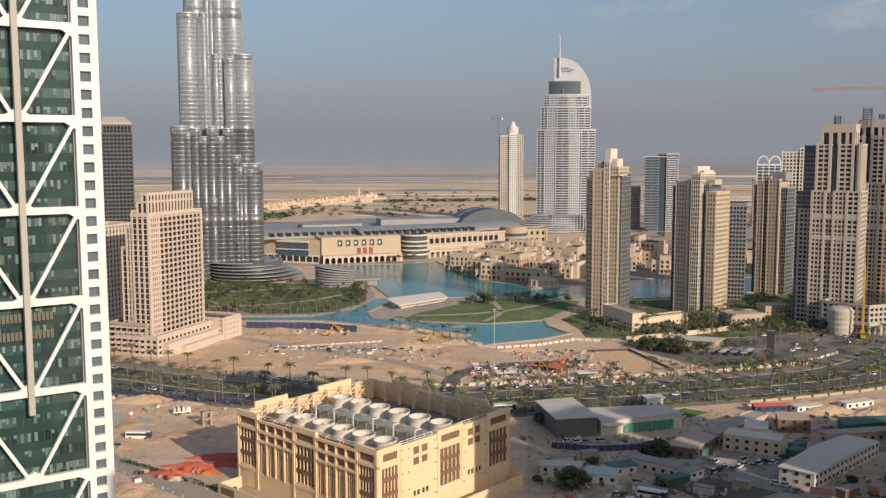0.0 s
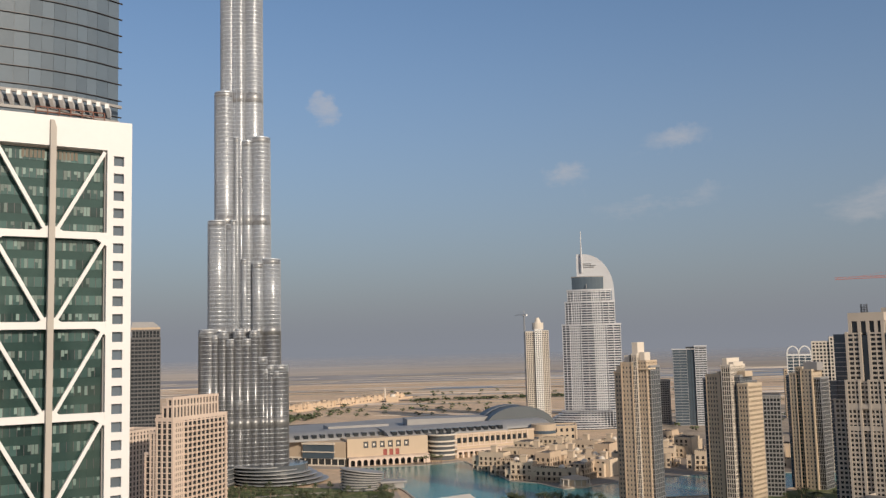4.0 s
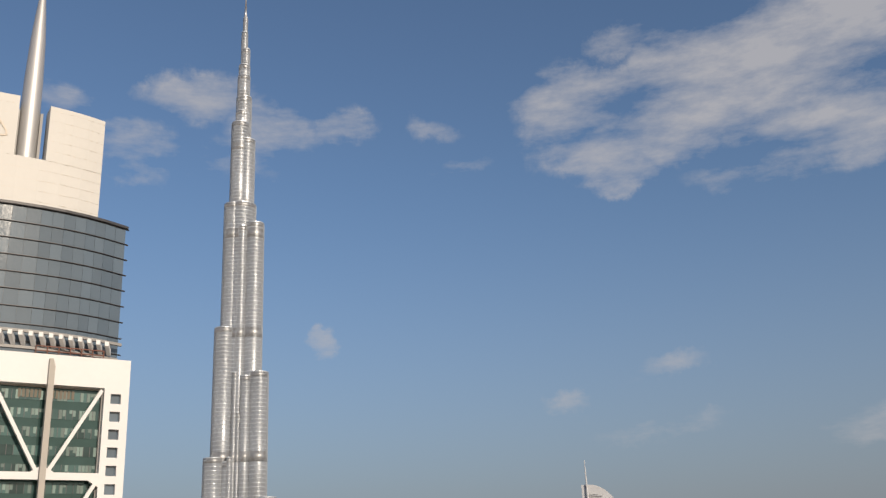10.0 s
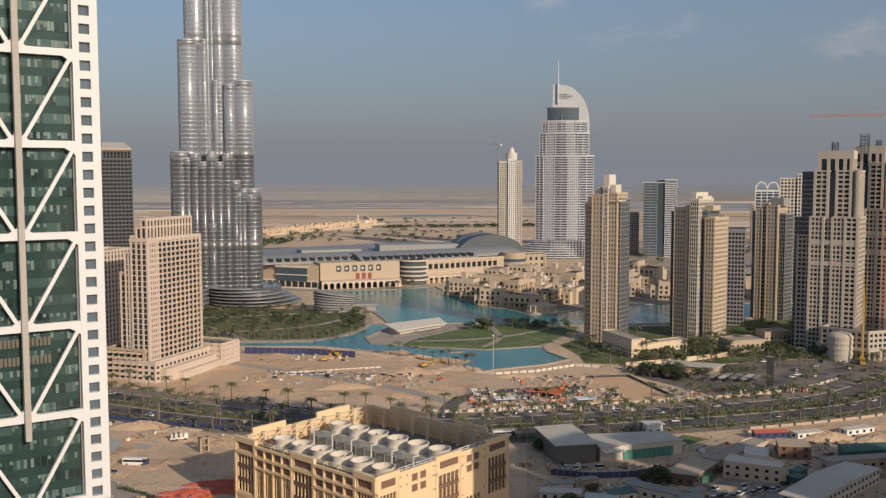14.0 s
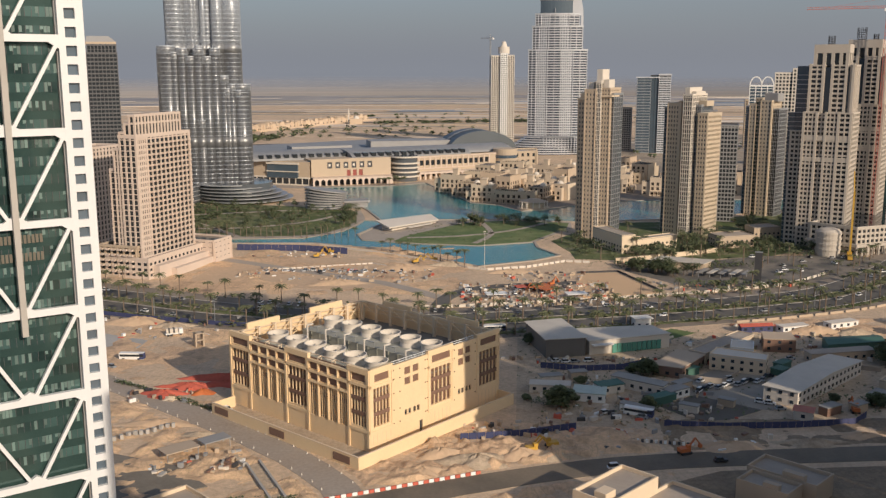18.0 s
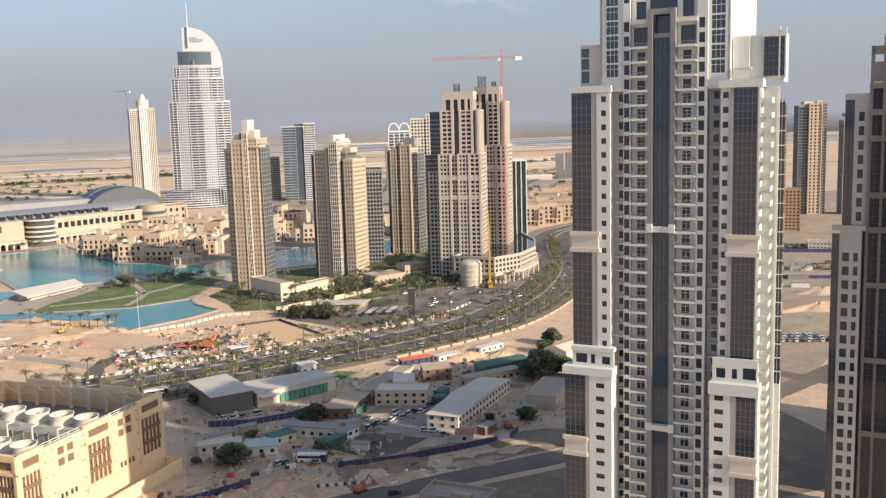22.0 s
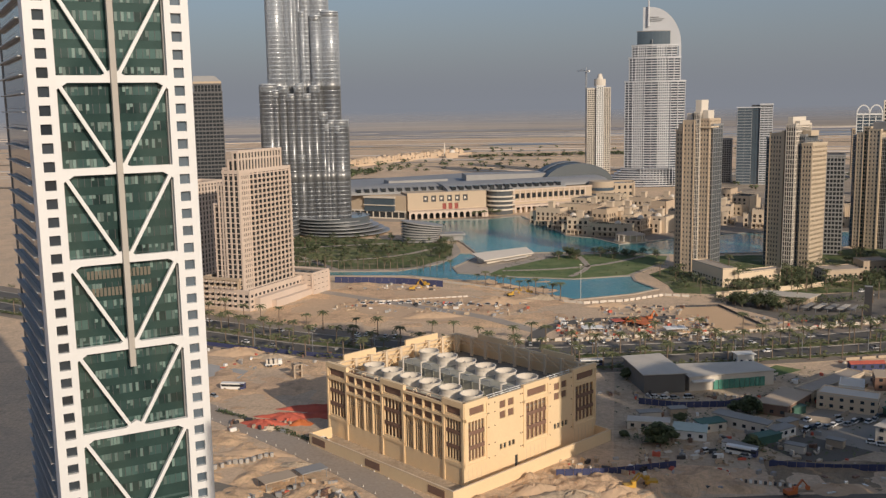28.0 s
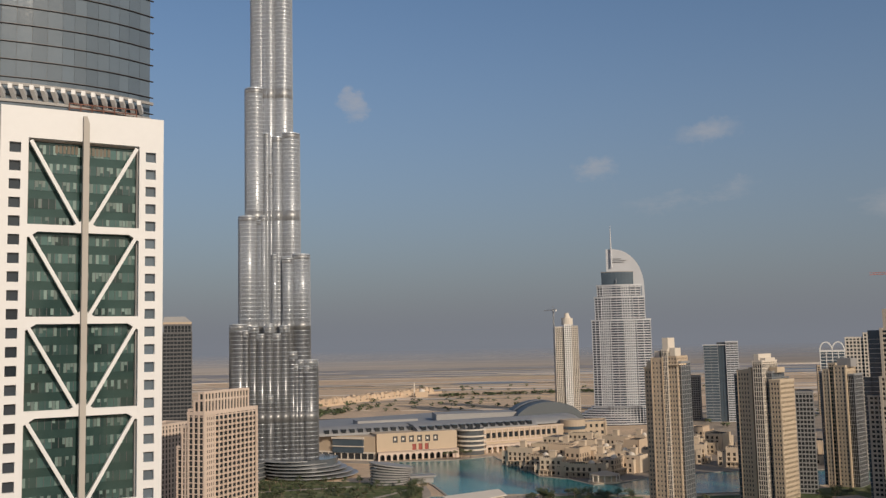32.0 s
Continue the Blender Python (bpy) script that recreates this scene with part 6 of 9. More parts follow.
# ---- yellow cooling plant ----
CELLGREY = material("grey_green_casing", (0.36, 0.35, 0.29), 0.7, vary=0.12, scale=0.3)
DARKROOF = material("dark_roof_deck", (0.22, 0.20, 0.175), 0.9, vary=0.2, scale=0.2)
def cooling_plant():
    LX, LY, HT = 70.0, 76.0, 28.5
    t = thing("cooling_plant", -21.5, 301.8, 0, 48.2, "yellow rendered district cooling plant with roof fans behind parapets", "cooling plant")
    part("body", MB().box(1.0, LX - 0.8, 1.0, LY - 0.8, 0, 19.9).box(1.0, 1.3, 1.0, LY - 0.8, 19.9, 27.4).box(1.3, LX - 0.8, 1.0, 1.3, 19.9, 27.4), BROWN, t, "brown recessed inner wall")
    part("roof", MB().box(0.8, LX - 0.8, 0.8, LY - 0.8, 19.9, 20.4), DARKROOF, t, "dark roof deck")

    def louvre(x, z, w, h, swap, y=0.45):
        ob = put("louvre", boxmesh(w, 0.25, h, BROWN), t, -0.0 + (y if swap else x + w / 2), (x + w / 2) if swap else y, z, 90 if swap else 0, "brown louvre panel")

    def slits(x, z0, z1, n, w, swap, bars=(0.33, 0.7)):
        """Upright fins and brown cross bands in a tall opening."""
        for i in range(n + 1):
            a = x + w * i / n
            put("fin", boxmesh(0.36, 0.5, z1 - z0, YELLOW), t, 0.45 if swap else a, a if swap else 0.45, z0, 90 if swap else 0)
        for f in bars:
            z = z0 + (z1 - z0) * f
            m = MB().box(x, x + w, 0.02, 0.5, z - 0.7, z + 0.7) if not swap else MB().box(0.02, 0.5, x, x + w, z - 0.7, z + 0.7)
            part("cross_band", m, BROWN, t)

    # right-hand front: three louvred bays between plain panels
    holes = []
    for x0, x1 in ((0.9, 10.2), (29.6, 42.0), (57.0, 69.2)):
        w = x1 - x0
        holes += [(x0 + 1.6, x1 - 1.0, 24.2, 26.8), (x0 + 1.0, x1 - 0.6, 8.4, 22.0)]
        louvre(x0 + 1.7, 24.3, w - 2.8, 2.4, False)
        slits(x0 + 1.0, 8.4, 22.0, 5, w - 1.6, False)
    for x0 in (17.0, 45.6):
        for i in range(2):
            for z in (19.6, 23.3):
                holes.append((x0 + i * 4.2, x0 + i * 4.2 + 2.9, z, z + 2.6))
                louvre(x0 + i * 4.2 + 0.1, z + 0.1, 2.7, 2.4, False)
        for i in range(4):
            x = x0 + i * 1.9 + (0.6 if i > 1 else 0)
            holes.append((x, x + 1.3, 8.6, 10.6))
            put("window", boxmesh(1.2, 0.1, 1.9, PANE_DARK), t, x + 0.65, 0.5, 8.65)
    holes.append((24.6, 26.2, 0.0, 4.6))
    put("door", boxmesh(1.5, 0.15, 4.5, DARKM), t, 25.4, 0.5, 0, 0, "dark open service door")
    part("front_wall", holed(MB(), 0.0, LX, 0, HT - 1.4, holes, 0, 0.8), YELLOW, t, "sunlit yellow rendered wall")
    for x0, x1 in ((0.0, 11.0), (29.0, 42.6), (56.4, LX)):
        part("bay_parapet", MB().box(x0, x1, -0.25, 1.0, HT - 1.4, HT + 0.5).box(x0, x0 + 0.8, -0.25, 0, 6.8, HT - 1.4).box(x1 - 0.6, x1, -0.25, 0, 6.8, HT - 1.4).box(x0, x1, -0.25, 0, 22.3, 23.4).box(x0, x1, -0.22, 0, 6.2, 7.4), YELLOW, t)
    for x0, x1 in ((11.0, 29.0), (42.6, 56.4)):
        part("parapet", MB().box(x0, x1, 0, 0.7, HT - 1.4, HT - 0.6), YELLOW, t)
    # panel joints, studs and low doors on the plain panels
    st = MB()
    for x in (11.6, 14.6, 27.6, 28.6, 43.4, 55.4):
        for z in (7.2, 12.0, 18.0, 23.0, 26.2):
            st.box(x - 0.18, x + 0.18, -0.22, 0, z - 0.18, z + 0.18)
    part("stud", st, BROWN, t, "", "stuff")
    jn = MB()
    for x0 in list(np.arange(1.5, 10.5, 2.1)) + list(np.arange(30.5, 42, 2.1)) + list(np.arange(57.5, 69, 2.1)):
        jn.box(x0, x0 + 0.16, -0.07, 0.02, 0.3, 6.0)
    part("panel_rib", jn, CREAM, t, "", "stuff")
    # left-hand front: louvred bays and two window grids
    holes = []
    for y0, y1 in ((0.8, 9.8), (31.0, 42.6), (64.0, LY - 0.6)):
        w = y1 - y0
        holes += [(y0 + 1.2, y1 - 1.2, 24.2, 26.8), (y0 + 1.0, y1 - 1.0, 8.4, 22.4)]
        louvre(y0 + 1.3, 24.3, w - 2.6, 2.4, True)
        slits(y0 + 1.0, 8.4, 22.4, 5, w - 2.0, True)
    for y0, y1 in ((10.4, 30.4), (43.2, 63.4)):
        w = (y1 - y0) / 4
        for i in range(4):
            a, c = y0 + i * w + 0.5, y0 + (i + 1) * w - 0.5
            holes += [(a, c, 23.6, 26.2), (a, c, 19.8, 22.2), (a, c, 6.8, 18.6)]
            louvre(a + 0.1, 23.7, c - a - 0.2, 2.4, True)
            louvre(a + 0.1, 19.9, c - a - 0.2, 2.2, True)
            put("louvre", boxmesh(c - a + 0.1, 0.2, 11.8, BROWN), t, 0.72, (a + c) / 2, 6.8, 90, "brown louvre panel")
            for q in (0.25, 0.5, 0.75):
                put("fin", boxmesh(0.3, 0.5, 11.8, YELLOW), t, 0.4, a + (c - a) * q, 6.8, 90)
            put("louvre", boxmesh(c - a - 0.1, 0.3, 1.6, BROWN), t, 0.5, (a + c) / 2, 14.6, 90)
            part("pilaster", MB().box(-0.3, 0.02, y0 + i * w - 0.26, y0 + i * w + 0.26, 6.8, 27.2), YELLOW, t)
    part("side_wall", holed(MB(), 0.8, LY, 0, HT - 1.4, holes, 0, 0.8, True), YELLOW, t, "yellow rendered wall with brown louvres")
    for y0, y1 in ((0.0, 10.4), (30.4, 43.2), (63.4, LY)):
        part("bay_parapet", MB().box(-0.35, 1.0, y0, y1, HT - 1.4, HT + 0.5).box(-0.35, 0, y0, y0 + 0.9, 0, HT - 1.4).box(-0.35, 0, y1 - 0.9, y1, 0, HT - 1.4).box(-0.35, 0, y0, y1, 22.6, 23.6).box(-0.3, 0, y0, y1, 6.6, 7.8), YELLOW, t)
    for y0, y1 in ((10.4, 30.4), (43.2, 63.4)):
        part("ledge_band", MB().box(-0.4, 0.05, y0, y1, 26.3, 27.2).box(-0.4, 0.05, y0, y1, 22.4, 23.2).box(-0.4, 0.05, y0, y1, 18.8, 19.5), YELLOW, t)
    # rear parapets with their steel backing frames
    part("rear_wall", MB().box(0.8, LX, LY - 0.8, LY, 0, HT - 0.6).box(LX - 0.8, LX, 0.8, LY - 0.8, 0, HT - 0.6), YELLOW, t)
    for a, c in ((8, 24), (40, 58)):
        part("bay_parapet", MB().box(a, c, LY - 0.7, LY + 0.2, HT - 0.6, HT + 1.6), YELLOW, t)
    for a, c in ((10, 26), (46, 62)):
        part("bay_parapet", MB().box(LX - 0.7, LX + 0.2, a, c, HT - 0.6, HT + 1.2), YELLOW, t)
    for k in range(9):
        x = 4 + k * (LX - 8) / 8
        part("frame_post", MB().box(x - 0.55, x + 0.55, LY - 3.6, LY - 2.6, 20.4, HT).beam((x, LY - 3.1, 21), (x, LY - 0.9, HT - 1), 0.3).beam((x, LY - 3.1, HT - 0.4), (x, LY - 0.9, HT - 0.4), 0.3), CREAM, t)
    for k in range(9):
        y = 6 + k * (LY - 10) / 8
        part("frame_post", MB().box(LX - 3.6, LX - 2.6, y - 0.55, y + 0.55, 20.4, HT).beam((LX - 3.1, y, 23.4), (LX - 0.9, y, HT - 1), 0.3).beam((LX - 3.1, y, HT - 0.4), (LX - 0.9, y, HT - 0.4), 0.3), CREAM, t)
    for z in (24.8, 26.4, 28.1):
        part("frame_rail", MB().beam((3, LY - 3.1, z), (LX - 3, LY - 3.1, z), 0.3).beam((LX - 3.1, 4, z), (LX - 3.1, LY - 3, z), 0.3), CREAM, t)
    for k in range(9):
        y = 12 + k * 7.2
        part("frame_post", MB().beam((2.4, y, 20.4), (2.4, y, HT), 0.35).beam((2.4, y, HT - 0.5), (0.8, y, HT - 0.5), 0.3).beam((2.4, y, 24), (0.8, y, HT - 1), 0.25), CREAM, t)
    part("frame_rail", MB().beam((2.4, 2, HT - 0.3), (2.4, LY - 3, HT - 0.3), 0.3).beam((2.4, 2, 26), (2.4, LY - 3, 26), 0.3), CREAM, t)
    for k in range(8):
        x = 4 + k * (LX - 8) / 8
        part("brace", MB().beam((x, LY - 3.1, 20.6), (x + 7.75, LY - 3.1, 28), 0.32).beam((x, LY - 3.1, 28), (x + 7.75, LY - 3.1, 20.6), 0.32), YELLOW, t)
        y = 6 + k * (LY - 10) / 8
        part("brace", MB().beam((LX - 3.1, y, 23.4), (LX - 3.1, y + 8.25, 28), 0.32).beam((LX - 3.1, y, 28), (LX - 3.1, y + 8.25, 23.4), 0.32), YELLOW, t)
    part("roof_rail", MB().beam((12, 1.6, HT + 0.2), (56, 1.6, HT + 0.2), 0.18).beam((12, 1.6, HT - 0.6), (56, 1.6, HT - 0.6), 0.18), WHITE, t)
    for k in range(12):
        part("rail_post", MB().beam((12 + 4 * k, 1.6, 20.4), (12 + 4 * k, 1.6, HT + 0.2), 0.16), WHITE, t)
    # two banks of cooling cells with open fan cowls
    cowl = MB()
    ro, n = 4.1, 24
    for (ra, za), (rb, zb) in zip([(ro, 0), (ro - 0.35, 1.5), (ro - 0.1, 3.0)], [(ro - 0.35, 1.5), (ro - 0.1, 3.0), (ro, 3.3)]):
        a, c = circle(0, 0, ra, n), circle(0, 0, rb, n)
        a2, c2 = circle(0, 0, ra - 0.15, n), circle(0, 0, rb - 0.15, n)
        cowl.add([(x, y, za) for x, y in a] + [(x, y, zb) for x, y in c], [(i, (i + 1) % n, n + (i + 1) % n, n + i) for i in range(n)])
        cowl.add([(x, y, za) for x, y in a2] + [(x, y, zb) for x, y in c2], [(n + i, n + (i + 1) % n, (i + 1) % n, i) for i in range(n)])
    cowl.ring(circle(0, 0, ro + 0.12, n), circle(0, 0, ro - 0.3, n), 3.2, 3.42)
    cowl = cowl.mesh("fan_cowl", PALE, True)
    bl = MB()
    for k in range(6):
        c, s = math.cos(k * math.pi / 3), math.sin(k * math.pi / 3)
        bl.add([(0.3 * c, 0.3 * s, 1.0), (3.6 * c - 0.5 * s, 3.6 * s + 0.5 * c, 0.9), (3.6 * c + 0.5 * s, 3.6 * s - 0.5 * c, 1.25)], [(0, 1, 2)])
    bl.cyl(0, 0, 0.7, 0.6, 1.5, 10).beam((-3.8, 0, 1.9), (3.8, 0, 1.9), 0.3)
    bl = bl.mesh("fan", GREYM)
    cell = MB().box(-5.0, 5.0, -5.2, 5.2, 0, 4.4).box(-5.1, 5.1, -5.3, 5.3, 3.9, 4.5)
    for z in (0.7, 1.5, 2.3, 3.1):
        cell.box(-5.15, -4.9, -4.6, 4.6, z, z + 0.35).box(-4.6, 4.6, -5.35, -5.1, z, z + 0.35)
    cell = cell.mesh("cooling_cell", CELLGREY)
    for row, xx in ((0, 12.0), (1, 40.5)):
        for k in range(6):
            c = put("cooling_cell", cell, t, xx, 8.6 + 10.6 * k, 20.4, 0, "grey louvred cooling cell")
            f = put("fan_cowl", cowl, c, 0, 0, 4.4, 0, "round pale fan cowl")
            put("fan", bl, c, 0, 0, 4.4, 17 * k)
    for k in range(6):
        part("pipe", MB().beam((26, 8 + 10.6 * k, 20.4), (26, 8 + 10.6 * k, 28.4), 0.5).beam((26, 8 + 10.6 * k, 28.2), (29, 8 + 10.6 * k, 28.2), 0.5), PALE, t)
        part("duct", MB().box(28.6, 35.2, 3.4 + 10.6 * k, 13.9 + 10.6 * k, 20.4, 25.2).box(28.4, 28.7, 3.6 + 10.6 * k, 4.0 + 10.6 * k, 20.4, 25.4).box(28.4, 28.7, 8.4 + 10.6 * k, 8.8 + 10.6 * k, 20.4, 25.4), CELLGREY, t, "grey-green sheet metal casing")
        part("hatch_frame", MB().beam((29.4, 6 + 10.6 * k, 25.2), (29.4, 6 + 10.6 * k, 27.0), 0.22).beam((29.4, 10.4 + 10.6 * k, 25.2), (29.4, 10.4 + 10.6 * k, 27.0), 0.22).beam((29.4, 6 + 10.6 * k, 26.9), (29.4, 10.4 + 10.6 * k, 26.9), 0.22).beam((29.4, 8.2 + 10.6 * k, 26.9), (33.4, 8.2 + 10.6 * k, 26.2), 0.22), GREYM, t)
        part("duct", MB().beam((19, 8.4 + 10.6 * k, 21.4), (28.4, 8.4 + 10.6 * k, 21.4), 1.6), CELLGREY, t)
    # compound wall
    w = thing("compound_wall", -24.0, 287.7, 0, 48.2, "yellow rendered compound wall with louvre panels", "wall")
    part("wall", MB().box(0, 82, 0, 0.4, 0, 4.4).box(81.6, 82, 0, 14, 0, 4.4), YELLOW, w)
    part("wall", MB().box(-0.4, 0, 0, 79, 0, 4.4).box(-0.4, 10, 78.6, 79, 0, 4.4), YELLOW, w)
    part("coping", MB().box(0, 82.1, -0.1, 0.5, 4.4, 4.6).box(-0.5, 0.1, 0, 79, 4.4, 4.6), CREAM, w)
    for y in (5, 38, 70):
        put("louvre", boxmesh(8, 0.2, 2.6, BROWN), w, -0.46, y + 3, 1.0, 90, "brown louvre panel")
    part("yard", MB().box(0.2, 82, 0.4, 79, 0.0, 0.12), DIRT, w, "dusty trodden yard")


cooling_plant()

# ---- shopping mall, lakeside town ----
BANNER = material("dull_red_banner", (0.30, 0.085, 0.07), 0.8, vary=0.1)
def mall():
    t = thing("shopping_mall", 0, 0, 0, 0, "long sand-coloured shopping mall with grey curved roofs beside the lake", "mall")
    part("hall", MB().prism([(-205, 1074), (-136, 1047), (-120, 1100), (-190, 1160)], 0, 26), MALLWALL, t, "curved sand-coloured hall")
    block(t, [(-206, 1073), (-137, 1046), (-136.5, 1047), (-205.5, 1074)], 0, 8, 8, 8, 1.4, 1.2, 0.5, PALE, GLASS_DARK)
    part("glass_box", MB().prism([(-186, 1064), (-150, 1050), (-148, 1055), (-184, 1069)], 8, 23), GLASS_BLUE, t, "projecting glazed box")
    part("glass_box_frame", MB().prism([(-187, 1063), (-149, 1048.5), (-148, 1055), (-186, 1069)], 23, 25).prism([(-187, 1063), (-149, 1048.5), (-148, 1055), (-186, 1069)], 14.6, 15.6), PALE, t)
    p, q = Vector((-134, 1045)), Vector((-48, 1076))
    d = (q - p).normalized()
    o = Vector((d.y, -d.x))
    ang = math.degrees(math.atan2(d.y, d.x))
    w = thing("mall_front", p.x, p.y, 0, ang, "", "")
    w.parent = t
    L = (q - p).length
    hs = [(18 + 9.2 * i, 23.5 + 9.2 * i, 18.5, 25.5) for i in range(6)] + [(40 + 7 * i, 44.5 + 7 * i, 9.5, 16.5) for i in range(3)]
    part("front_wall", holed(MB(), 0, L, 9, 29, hs, 0, 2), MALLWALL, w, "sand-coloured wall with banner panels")
    for h in hs[:6]:
        put("banner", boxmesh(5.6, 0.4, 7.2, DARKM), w, (h[0] + h[1]) / 2, 1.2, h[2] - 0.1, 0, "dark banner panel with a pale plain patch")
        put("banner_patch", boxmesh(2.2, 0.2, 2.6, PALE), w, (h[0] + h[1]) / 2, 0.95, h[2] + 2.2)
    for h in hs[6:]:
        put("banner", boxmesh(4.6, 0.4, 7.2, BANNER), w, (h[0] + h[1]) / 2, 1.2, h[2] - 0.1, 0, "red banner panel")
    hs = [(2 + 7.0 * i, 7 + 7.0 * i, 0, 7.0) for i in range(12)]
    part("arcade", holed(MB(), 0, L, 0, 9.6, hs, -7, -5.5).box(0, L, -7, 0, 8.6, 9.8), PINKSTONE, w, "pale arcade with tall arches")
    for h in hs:
        c = (h[0] + h[1]) / 2
        m = MB()
        for k in range(8):
            a0, a1 = math.pi * k / 8, math.pi * (k + 1) / 8
            m.add([(c + 2.5 * math.cos(a0), -7.05, 4.4 + 2.6 * math.sin(a0)), (c + 2.5 * math.cos(a1), -7.05, 4.4 + 2.6 * math.sin(a1)), (c + 2.5 * math.cos(a1), -7.05, 7.2), (c + 2.5 * math.cos(a0), -7.05, 7.2),
                   (c + 2.5 * math.cos(a0), -5.6, 4.4 + 2.6 * math.sin(a0)), (c + 2.5 * math.cos(a1), -5.6, 4.4 + 2.6 * math.sin(a1))], [(1, 0, 3, 2), (0, 1, 5, 4)])
        part("arch_head", m, PINKSTONE, w, "pale arch head")
    part("shopfront_glazing", MB().box(0, L, -0.2, 0.4, 0, 9), GLASS_DARK, w)
    part("body", MB().box(0, L, 2, 60, 0, 28), MALLWALL, w)
    # the glazed rotunda
    r = part("rotunda", MB().cyl(-33, 1098, 15, 0, 29, 28), GLASS_GREY, t, "glazed rotunda with white ring balconies")
    for z in (5, 10, 15, 20, 27):
        part("ring", MB().ring(circle(-33, 1098, 17.5, 28), circle(-33, 1098, 14, 28), z, z + 1.6), PALE, r)
    p, q = Vector((-19, 1104)), Vector((78, 1160))
    d = (q - p).normalized()
    w2 = thing("mall_front", p.x, p.y, 0, math.degrees(math.atan2(d.y, d.x)))
    w2.parent = t
    L = (q - p).length
    hs = [(4 + 7.5 * i, 9 + 7.5 * i, 16, 22) for i in range(13)] + [(6 + 15 * i, 14 + 15 * i, 3, 9) for i in range(7)]
    part("front_wall", holed(MB(), 0, L, 0, 27, hs, 0, 2), MALLWALL, w2, "sand-coloured wall with tall windows")
    part("cornice", MB().box(0, L, -0.8, 0, 25.2, 26.2).box(0, L, -0.5, 0, 12, 12.8), PINKSTONE, w2)
    for i in range(14):
        part("pilaster", MB().box(2 + 7.5 * i, 3.2 + 7.5 * i, -0.5, 0, 12.8, 25.2), PINKSTONE, w2)
    part("arcade", holed(MB(), 0, L, 0, 9, [(2 + 7.2 * i, 7 + 7.2 * i, 0, 6.5) for i in range(15)], -6, -4.8).box(0, L, -6, 0, 8.4, 9.2), PINKSTONE, w2, "pale arcade before the shops")
    part("glazing", MB().box(0, L, 1.4, 2, 0, 26), GLASS_DARK, w2)
    part("body", MB().box(0, L, 2, 55, 0, 26), MALLWALL, w2)
    r = part("rotunda", MB().cyl(88, 1168, 15, 0, 31, 28), MALLWALL, t, "round sand-coloured tower with glazed bands")
    for z in (6, 13, 20):
        part("glazed_band", MB().ring(circle(88, 1168, 15.4, 28), circle(88, 1168, 14, 28), z, z + 3.6), GLASS_BLUE, r)
    block(t, [(100, 1176), (128, 1183), (132, 1222), (103, 1218)], 0, 26, 8, 8, 4, 4, 0.6, MALLWALL)

    def vault(x, y, ang, L, W, H, z0, mat, label, n=14, skip=False):
        v = part("roof_vault", MB().grid(lambda u, s: (0, 0, 0), 1, 1), mat, t, label)
        m = MB()
        pts = [(W * math.cos(math.pi * k / n), H * math.sin(math.pi * k / n)) for k in range(n + 1)]
        for xx in (-L / 2, L / 2):
            m.v += [(xx, a, z0 + b2) for a, b2 in pts]
        m.f = [(k, k + 1, n + 2 + k, n + 1 + k) for k in range(n)] + ([] if skip else [tuple(range(n + 1)), tuple(range(2 * n + 1, n, -1))])
        v.data = m.mesh("roof_vault", mat)
        v.matrix_basis = pose(x, y, 0, 0, 0, ang)
        return v
    v = vault(-150, 1110, 20, 130, 34, 9, 26, MALLROOF, "grey curved metal roof")
    for k in range(12):
        part("roof_light", MB().box(-58 + 9.5 * k, -53 + 9.5 * k, -33, -24, 28.6, 32.4), GLASS_DARK, v, "dark slanted roof light")
    v = vault(-40, 1145, 25, 150, 40, 9, 26, MALLROOF, "grey curved metal roof")
    for k in range(15):
        part("roof_light", MB().box(-70 + 9.5 * k, -65 + 9.5 * k, -39, -30, 29, 33), GLASS_DARK, v, "dark slanted roof light")
    vault(45, 1190, 28, 90, 30, 8, 27, MALLROOF, "grey curved metal roof")
    part("roof_deck", MB().prism([(-260, 1130), (-60, 1150), (118, 1222), (100, 1300), (62, 1400), (-60, 1470), (-260, 1330)], 0, 22), MALLROOF, t, "broad flat grey roof deck")
    part("roof_block", MB().prism(rect(-20, 1320, 70, 22, 12), 22, 31), GREYCLAD, t, "long grey plant block on the roof")
    part("roof_block", MB().prism(rect(-150, 1260, 40, 16, 20), 22, 28), GREYCLAD, t)
    vault(60, 1330, 105, 60, 50, 30, 14, material("slate_hall_roof", (0.085, 0.10, 0.112), 0.45, vary=0.1, scale=0.03, bump=0.0), "great slate-grey arched hall roof")
    vault(60, 1330, 105, 9, 50.9, 30.9, 14, CONCRETE, "pale arched band", 14, True)


mall()

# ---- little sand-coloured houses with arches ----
# dark fill colour that stands for the shade inside the houses
ROOMSHADE = material("shaded_interior", (0.05, 0.04, 0.033), 0.8, vary=0.2, bump=0)
HOUSE = [material("old_town_cream", (0.62, 0.505, 0.38), 0.85, vary=0.12, scale=0.05), material("old_town_orange", (0.56, 0.435, 0.315), 0.85, vary=0.12, scale=0.05), BEIGE]


